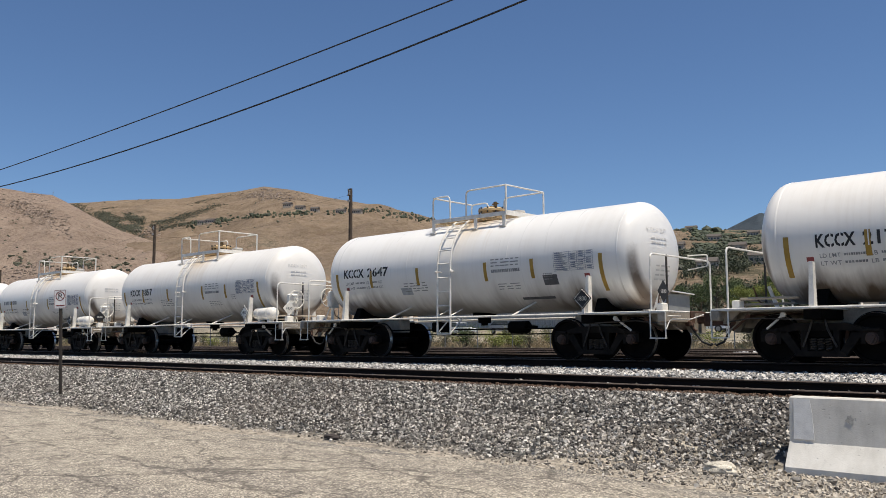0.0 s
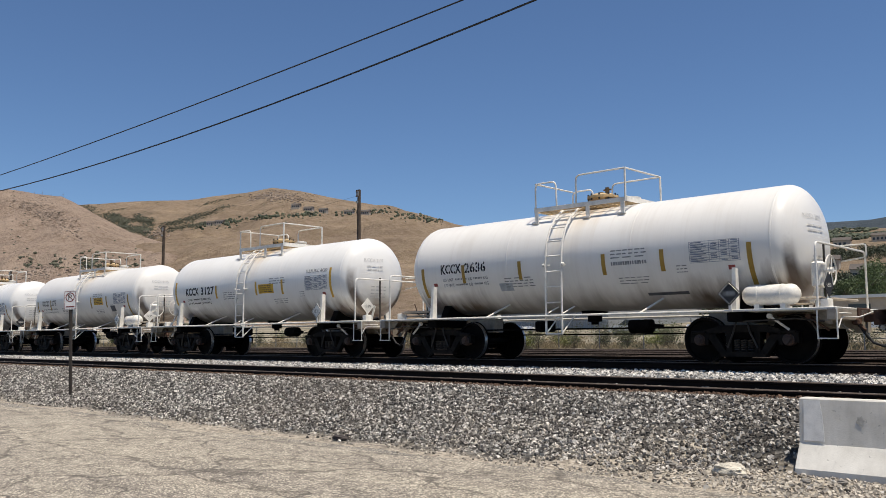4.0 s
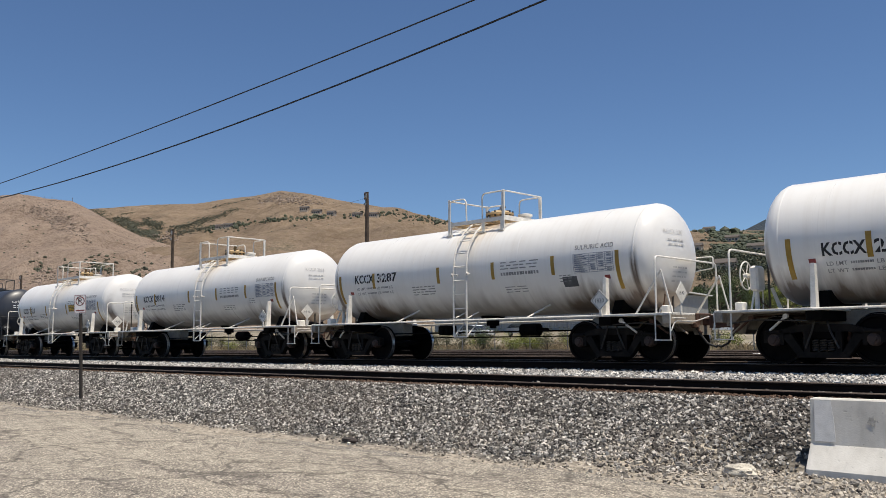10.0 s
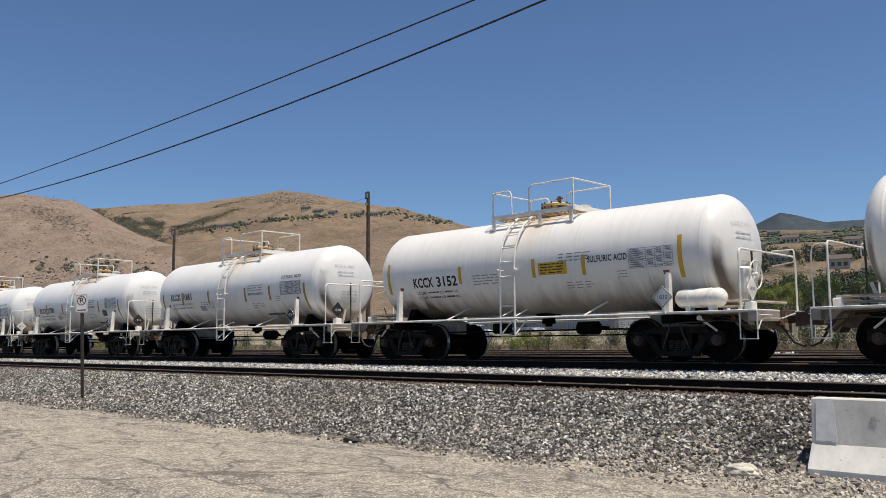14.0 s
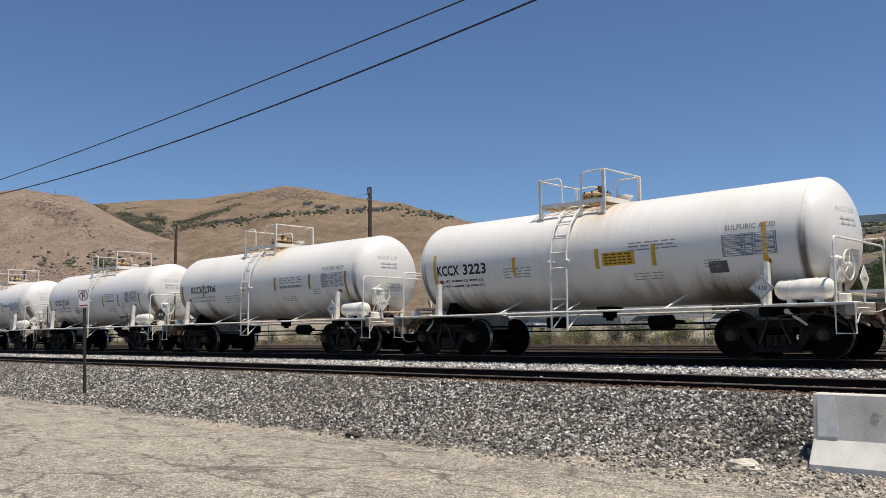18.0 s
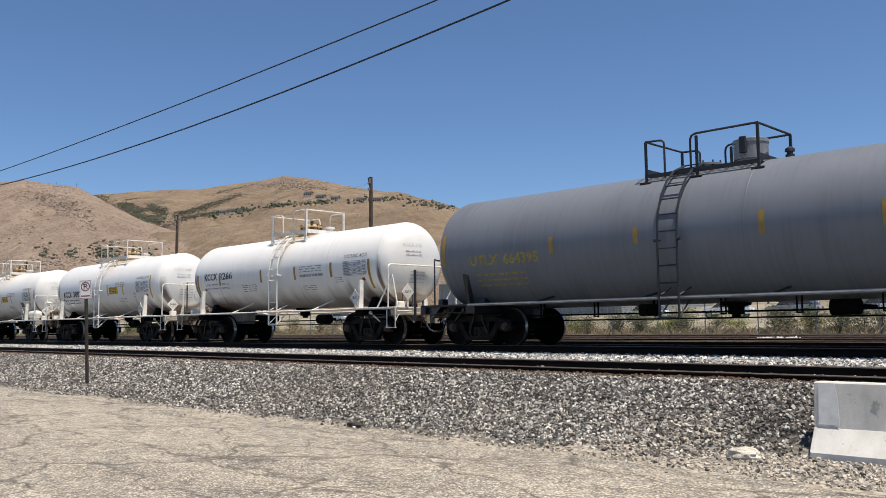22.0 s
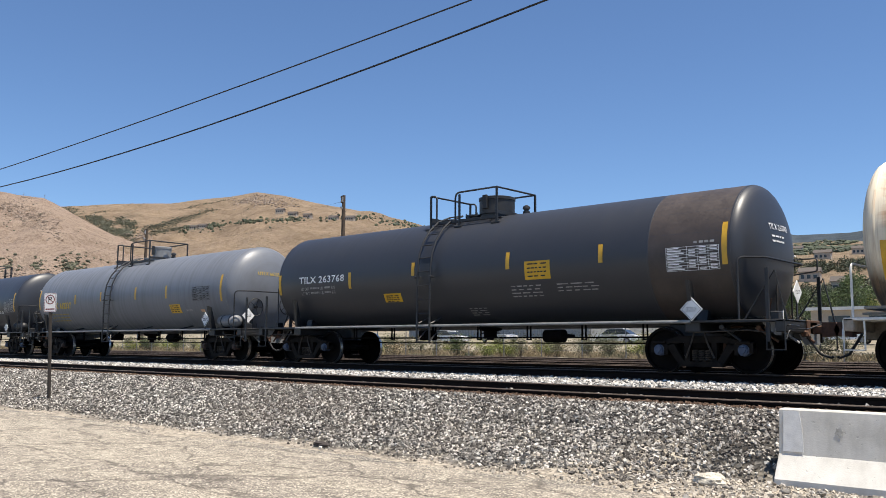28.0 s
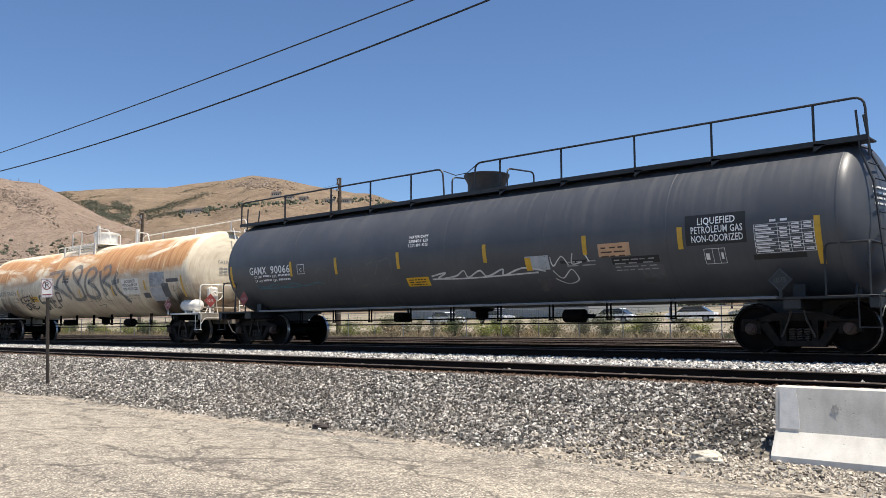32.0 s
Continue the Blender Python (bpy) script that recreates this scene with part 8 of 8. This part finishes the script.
for a, y, m, turn, text in ((-0.60, 70, CAR_WHITE, 8, "white parked car beyond the fence"), (-0.487, 72, CAR_WHITE, 12, "white parked car beyond the fence"), (-0.405, 74, CAR_GREY, 0, "silver parked car beyond the fence"),
                            (-0.80, 73, CAR_GREY, 170, "silver parked car beyond the fence"), (-0.90, 70, CAR_WHITE, 175, "white parked car beyond the fence"), (-0.31, 72, CAR_WHITE, 5, "white parked car beyond the fence"), (-1.25, 75, CAR_WHITE, 0, "white parked car beyond the fence")):
    parked_car(a * y, y, m, turn, text, 0.2 if m is CAR_GREY else 0.0)


# ---------------------------------------------------------------- hills
def hill_height(ridge, y0, yr, A, Y, amp, scale, seed):
    """Ground height of a hill seen along the way A = x / y, rising from y0 to its ridge line at yr and falling behind it."""
    e = np.interp(A, [r[0] for r in ridge], [r[1] for r in ridge])
    t = (Y - y0) / (yr - y0)
    up = np.clip(t, 0, 1)
    back = np.clip((Y - yr) / (yr * 0.25), 0, 1)
    g = up ** 0.9 * (1 - 0.25 * back)
    X = A * Y
    n = fbm(X, Y, scale, 5, seed)
    gul = 1 - np.abs(fbm(X, Y, scale * 0.8, 4, seed + 1)) * 2
    return e * yr * g + yr * amp * (n - 0.55 * np.clip(gul, 0, 1)) * np.sin(np.clip(t, 0, 1) * math.pi) ** 0.7 + yr * amp * 0.10 * n * up


def hill(name, label, ridge, y0, yr, mat, amp, scale, seed, nx=420, ny=150):
    a = np.linspace(ridge[0][0], ridge[-1][0], nx)
    y = np.concatenate([np.linspace(y0, yr, ny), np.linspace(yr * 1.02, yr * 1.10, 4)])
    A, Y = np.meshgrid(a, y)
    Z = EYE[2] + hill_height(ridge, y0, yr, A, Y, amp, scale, seed)
    tagged(new(name, grid_mesh(name, A * Y, Y, Z, mat)), label, "hill", kind="structure")


NEAR = ((-3.9, 0.54), (-3.4, 0.53), (-3.04, 0.506), (-2.88, 0.492), (-2.66, 0.448), (-2.46, 0.417), (-2.36, 0.384), (-2.15, 0.312), (-2.03, 0.274), (-1.91, 0.245), (-1.7, 0.19), (-1.4, 0.11), (-1.1, 0.03))
MAIN = ((-3.2, 0.45), (-2.6, 0.39), (-2.36, 0.380), (-2.03, 0.352), (-1.76, 0.323), (-1.65, 0.319), (-1.52, 0.310), (-1.425, 0.309), (-1.33, 0.291), (-1.238, 0.268), (-1.157, 0.250), (-1.082, 0.233), (-0.985, 0.208), (-0.921, 0.187), (-0.83, 0.165), (-0.7, 0.12), (-0.5, 0.05))
BENCH = ((-1.3, 0.06), (-1.0, 0.125), (-0.85, 0.155), (-0.664, 0.155), (-0.601, 0.151), (-0.551, 0.141), (-0.458, 0.134), (-0.36, 0.124), (-0.25, 0.118), (0.0, 0.11), (0.8, 0.10))
FAR = ((-0.56, 0.10), (-0.50, 0.120), (-0.458, 0.132), (-0.43, 0.143), (-0.411, 0.150), (-0.39, 0.144), (-0.36, 0.133), (-0.30, 0.131), (-0.25, 0.135), (0.0, 0.12), (0.5, 0.11))
hill("hill_near", "dry brown rocky hill spur", NEAR, 260, 760, HILL_NEAR, 0.034, 150, 31)
hill("hill_main", "dry tan grass hill with scrub and a rocky top", MAIN, 330, 1500, HILL_MAIN, 0.026, 260, 41)
hill("hill_bench", "wooded hillside with scattered houses", BENCH, 300, 2600, HILL_BENCH, 0.006, 400, 51)
hill("mountain_far", "distant mountain coloured blue for haze", FAR, 3000, 4300, HILL_FAR, 0.006, 600, 61, 200, 40)


def scrub_clumps(name, label, ridge, y0, yr, amp, scale, seed, n, ar, tr, size, mat, gap=0.05):
    """Low dark bushes scattered over a hillside."""
    rng = np.random.RandomState(seed + 100)
    a = ar[0] + (ar[1] - ar[0]) * rng.rand(n)
    y = y0 + (yr - y0) * (tr[0] + (tr[1] - tr[0]) * rng.rand(n))
    keep = fbm(a * y, y, scale * 0.5, 3, seed + 5) > gap
    a, y = a[keep], y[keep]
    n = len(a)
    z = EYE[2] + hill_height(ridge, y0, yr, a, y, amp, scale, seed)
    bm = bmesh.new()
    bmesh.ops.create_icosphere(bm, subdivisions=1, radius=1)
    bm.verts.ensure_lookup_table()
    base = np.array([v.co[:] for v in bm.verts])
    faces = np.array([[v.index for v in f.verts] for f in bm.faces])
    bm.free()
    s = size * (0.4 + rng.rand(n) ** 2 * 1.3)
    v = base[None] * (1 + 0.5 * (rng.rand(n, len(base), 1) - 0.5)) * (s[:, None, None] * np.array([1.25, 1.25, 0.8])) + np.stack([a * y, y, z + s * 0.3], -1)[:, None]
    f = (faces[None] + (np.arange(n) * len(base))[:, None, None]).reshape(-1, 3)
    tagged(new(name, quick_mesh(name, v.reshape(-1, 3), f, mat)), label, "bushes", kind="stuff")


def leafy_woods(name, label, n, ar, tr, size, seed):
    """Rounded trees on the bench, each a loose crown of many small leaf sprays."""
    rng = np.random.RandomState(seed)
    a, y = ar[0] + (ar[1] - ar[0]) * rng.rand(n), 300 + 2300 * (tr[0] + (tr[1] - tr[0]) * rng.rand(n))
    keep = fbm(a * y, y, 70, 3, seed) > -0.12
    a, y = a[keep], y[keep]
    z = EYE[2] + hill_height(BENCH, 300, 2600, a, y, 0.006, 400, 51)
    r = size * (0.45 + 0.9 * rng.rand(len(a)) ** 1.5)
    per = 64
    c = np.repeat(np.stack([a * y, y, z + r * 0.75], -1), per, 0)
    k = np.repeat(r, per)[:, None]
    q = rng.randn(len(c), 3)
    q = q / np.linalg.norm(q, axis=1)[:, None] * rng.rand(len(c), 1) ** 0.4 * k * np.array([1.0, 1.0, 0.95])
    u, w = rng.randn(len(c), 3), rng.randn(len(c), 3)
    u, w = (d / np.linalg.norm(d, axis=1)[:, None] * k * 0.20 for d in (u, w))
    p = c + q
    v = np.stack([p - u, p + w * 0.7, p + u, p - w * 0.7], 1).reshape(-1, 3)
    i = np.arange(len(p)) * 4
    tagged(new(name, quick_mesh(name, v, np.stack([i, i + 1, i + 2, i + 3], -1), WOODS)), label, "trees", kind="stuff")


def band(name, label, hill_spec, runs, size, mat, seed, category="bushes", gap=0.0, flat=0.8):
    """Bushes or rocks along lines on a hillside, each line from (a, rise) to (a, rise) with its spread and number; rise is the slope of sight to it."""
    ridge, y0, yr, amp, scale, hs = hill_spec
    rng = np.random.RandomState(seed)
    A, E = [], []
    for a0, e0, a1, e1, wide, n in runs:
        t = rng.rand(n)
        off = rng.randn(n) * wide * (0.5 + rng.rand())
        keep = fbm(t * abs(a1 - a0) * 60, off * 200, 2.2, 3, seed) > gap
        A.append((a0 + (a1 - a0) * t + rng.randn(n) * 0.012)[keep])
        E.append((e0 + (e1 - e0) * t + off)[keep])
    a, e = np.concatenate(A), np.concatenate(E)
    ys = np.linspace(y0, yr * 0.995, 220)
    prof = hill_height(ridge, y0, yr, a[:, None], np.tile(ys, (len(a), 1)), amp, scale, hs) / ys
    hit = prof >= e[:, None]
    a, y = a[hit.any(1)], ys[hit.argmax(1)][hit.any(1)]
    y = y - (ys[1] - ys[0]) * rng.rand(len(y))
    n = len(a)
    z = EYE[2] + hill_height(ridge, y0, yr, a, y, amp, scale, hs)
    bm = bmesh.new()
    bmesh.ops.create_icosphere(bm, subdivisions=1, radius=1)
    base = np.array([v.co[:] for v in bm.verts])
    faces = np.array([[v.index for v in f.verts] for f in bm.faces])
    bm.free()
    s = size * (0.4 + rng.rand(n) ** 2 * 1.3)
    v = base[None] * (1 + 0.6 * (rng.rand(n, len(base), 1) - 0.5)) * (s[:, None, None] * np.array([1.25, 1.25, flat])) + np.stack([a * y, y, z + s * 0.25], -1)[:, None]
    f = (faces[None] + (np.arange(n) * len(base))[:, None, None]).reshape(-1, 3)
    tagged(new(name, quick_mesh(name, v.reshape(-1, 3), f, mat)), label, category, kind="stuff")


SPUR, HILL = (NEAR, 260, 760, 0.034, 150, 31), (MAIN, 330, 1500, 0.026, 260, 41)
scrub_clumps("scrub_on_spur", "dark scrub bushes on the rocky spur", *SPUR, 900, (-3.6, -1.6), (0.05, 0.97), 0.9, SCRUB)
scrub_clumps("scrub_on_hill", "dark scrub bushes on the dry hill", *HILL, 1300, (-2.5, -0.8), (0.05, 0.98), 1.5, SCRUB)
band("gully_scrub", "dark green oak scrub in the gully", HILL, ((-2.34, 0.378, -2.12, 0.318, 0.0035, 2600), (-2.15, 0.325, -1.93, 0.265, 0.007, 5200), (-2.02, 0.310, -1.91, 0.285, 0.004, 1300), (-2.1, 0.300, -1.92, 0.248, 0.003, 1300), (-2.3, 0.352, -2.05, 0.335, 0.0015, 500)), 1.15, SCRUB, 301, gap=0.0, flat=0.45)
band("ridge_scrub", "dark green scrub bands below the ridge", HILL, ((-1.88, 0.270, -1.70, 0.286, 0.003, 900), (-1.76, 0.272, -1.56, 0.297, 0.003, 1200), (-1.84, 0.262, -1.66, 0.262, 0.003, 800), (-1.70, 0.305, -1.52, 0.307, 0.0015, 260)), 1.2, SCRUB, 302, gap=0.06, flat=0.45)
band("terrace_trees", "dark trees along the house terrace", HILL, ((-1.70, 0.257, -1.55, 0.254, 0.003, 200), (-1.55, 0.254, -1.40, 0.250, 0.0015, 90), (-1.42, 0.250, -1.10, 0.226, 0.0018, 260), (-1.10, 0.226, -0.93, 0.190, 0.0025, 200)), 1.9, WOODS, 303, gap=0.05, flat=1.3)
band("foot_scrub", "dark bushes at the foot of the spur", SPUR, ((-2.75, 0.245, -2.15, 0.20, 0.012, 520), (-2.3, 0.225, -1.9, 0.16, 0.010, 420), (-2.0, 0.15, -1.6, 0.13, 0.012, 300)), 1.3, SCRUB, 304, gap=0.02)
band("spur_rocks", "grey-brown rock outcrops on the spur", SPUR, ((-2.85, 0.43, -2.50, 0.40, 0.018, 900), (-2.72, 0.40, -2.34, 0.335, 0.018, 800), (-2.6, 0.36, -2.3, 0.29, 0.015, 350), (-2.8, 0.215, -2.2, 0.175, 0.012, 700)), 0.95, ROCK, 305, "rocks", 0.0, 0.7)
band("peak_rocks", "grey-brown rock outcrops on the hilltop", HILL, ((-1.52, 0.300, -1.36, 0.288, 0.006, 700), (-1.44, 0.292, -1.28, 0.270, 0.005, 350), (-1.95, 0.262, -1.85, 0.25, 0.006, 200)), 1.4, ROCK, 306, "rocks", -0.05, 0.9)
band("ridge_trees", "dark trees along the crest of the bench", (BENCH, 300, 2600, 0.006, 400, 51), ((-0.84, 0.1545, -0.64, 0.1525, 0.0008, 130), (-0.66, 0.150, -0.46, 0.131, 0.0012, 120)), 4.6, WOODS, 307, gap=-0.1, flat=1.1)
scrub_clumps("woods_on_bench", "dark green trees covering the far bench", BENCH, 300, 2600, 0.006, 400, 51, 24000, (-0.50, 0.0), (0.12, 0.66), 2.4, WOODS)
scrub_clumps("scrub_on_bench", "olive scrub scattered over the dry slope of the bench", BENCH, 300, 2600, 0.006, 400, 51, 2600, (-1.0, -0.48), (0.05, 0.62), 2.2, SCRUB)
leafy_woods("trees_below_bench", "dark green garden trees among the houses below the bench", 3000, (-0.52, -0.08), (0.0, 0.20), 3.6, 57)


def house(a, ridge, y0, yr, amp, scale, seed, t, w, label, wall=HOUSE_WALL):
    y = y0 + (yr - y0) * t
    z = EYE[2] + float(hill_height(ridge, y0, yr, np.array([a]), np.array([y]), amp, scale, seed)[0])
    h = new("house")
    d, e = 11.0, 6.0
    part("wall", Shape().box(-w / 2, w / 2, -d / 2, d / 2, -4, e), wall, h, "", 0)
    part("roof", Shape().loft([[(x, -d / 2 - 0.8, e), (x, 0, e + 3.4), (x, d / 2 + 0.8, e), (x, 0, e - 0.1)] for x in (-w / 2 - 0.8, w / 2 + 0.8)]), HOUSE_ROOF, h, "dark shingle roof", 0)
    for k in range(int(w // 4)):
        part("window", Shape().box(-w / 2 + 1.2 + k * 4, -w / 2 + 3.4 + k * 4, -d / 2 - 0.06, -d / 2, 1.2, 3.8), GLASS_DARK, h, "", 0)
    h.matrix_basis = pose(a * y, y, z, 0, 0, math.degrees(math.atan(-a)) * 0.6)
    tagged(h, label, "house", "houses on the hillside")


for a, t, w in ((-1.655, 0.50, 15), (-1.62, 0.505, 17), (-1.345, 0.56, 16), (-1.305, 0.57, 17), (-1.26, 0.57, 15), (-1.185, 0.60, 17), (-1.14, 0.61, 18), (-1.09, 0.61, 15), (-0.97, 0.70, 15), (-0.93, 0.74, 14)):
    house(a, MAIN, 330, 1500, 0.026, 260, 41, t, w, "large tan house with a dark roof on the hillside")
for a, t, w in ((-0.56, 0.30, 16), (-0.52, 0.22, 14), (-0.47, 0.34, 17), (-0.44, 0.20, 14), (-0.40, 0.28, 16), (-0.36, 0.38, 18), (-0.33, 0.24, 15), (-0.29, 0.30, 16), (-0.50, 0.44, 18), (-0.42, 0.42, 16), (-0.48, 0.11, 13), (-0.415, 0.14, 13), (-0.345, 0.13, 13), (-0.31, 0.09, 11)):
    house(a, BENCH, 300, 2600, 0.006, 400, 51, t, w, "tan house among trees on the bench")


def mast(a, tall):
    y = 745.0
    z = EYE[2] + float(hill_height(NEAR, 260, 760, np.array([a]), np.array([y]), 0.034, 150, 31)[0])
    m = new("radio_mast")
    part("mast", Shape().tube([(0, 0, -3), (0, 0, tall)], 0.45, 5, 0.2), TRIM_GREY, m)
    part("antenna", Shape().box(-1.0, 1.0, -0.4, 0.4, tall * 0.55, tall * 0.72), TRIM_GREY, m, "", 0)
    m.location = (a * y, y, z)
    tagged(m, "thin grey radio mast on the hilltop", "mast", "masts on the hilltop")


for a, tall in ((-2.66, 9), (-2.60, 14), (-2.53, 10), (-2.45, 11)):
    mast(a, tall)


def cloud():
    """A small fair-weather cloud low over the far ridge, of many overlapping puffs."""
    rng = random.Random(8)
    bm = bmesh.new()
    for k in range(60):
        u = rng.gauss(0, 0.36)
        h = 44 * max(0.15, 1 - abs(u) * 0.9)
        r = rng.uniform(10, 20) * max(0.45, 1 - abs(u) * 0.6)
        at = Vector((u * 120, rng.uniform(-15, 15), rng.random() ** 1.2 * h))
        bmesh.ops.create_icosphere(bm, subdivisions=2, radius=r, matrix=Matrix.Translation(at) @ Matrix.Diagonal((1.6, 1.2, 0.75, 1)))
    me = bpy.data.meshes.new("cloud")
    bm.to_mesh(me)
    bm.free()
    me.materials.append(CLOUD)
    me.shade_smooth()
    ob = tagged(new("cloud", me), "small white fair-weather cloud low over the ridge", "cloud", kind="structure")
    fuse = ob.modifiers.new("fuse", "REMESH")
    fuse.mode, fuse.voxel_size = "VOXEL", 4.0
    fuse.use_smooth_shade = True
    soft = ob.modifiers.new("soften", "SMOOTH")
    soft.factor, soft.iterations = 0.5, 6
    ob.location = (-0.765 * 3800, 3800, 0.1575 * 3800)
    ob.rotation_euler = (0, 0, 0.65)


cloud()


def motions():
    """The train pulls slowly quicker to the left: metres gone, second by second."""
    gone = (0.0, 8.71, 17.46, 26.23, 35.07, 43.97, 52.93, 61.96, 71.01, 80.08, 89.16, 98.26, 107.39, 116.54, 125.73, 134.92, 144.11, 153.29, 162.47, 171.68, 181.01, 190.43, 199.92, 209.46, 219.14, 228.63, 238.36, 248.06, 257.78, 267.52, 277.39, 287.17, 296.94)
    for car, u in TRAIN:
        walk(car, [(t, pose(u - d, TRACK_Y, RAIL_Z)) for t, d in enumerate(gone)])


motions()
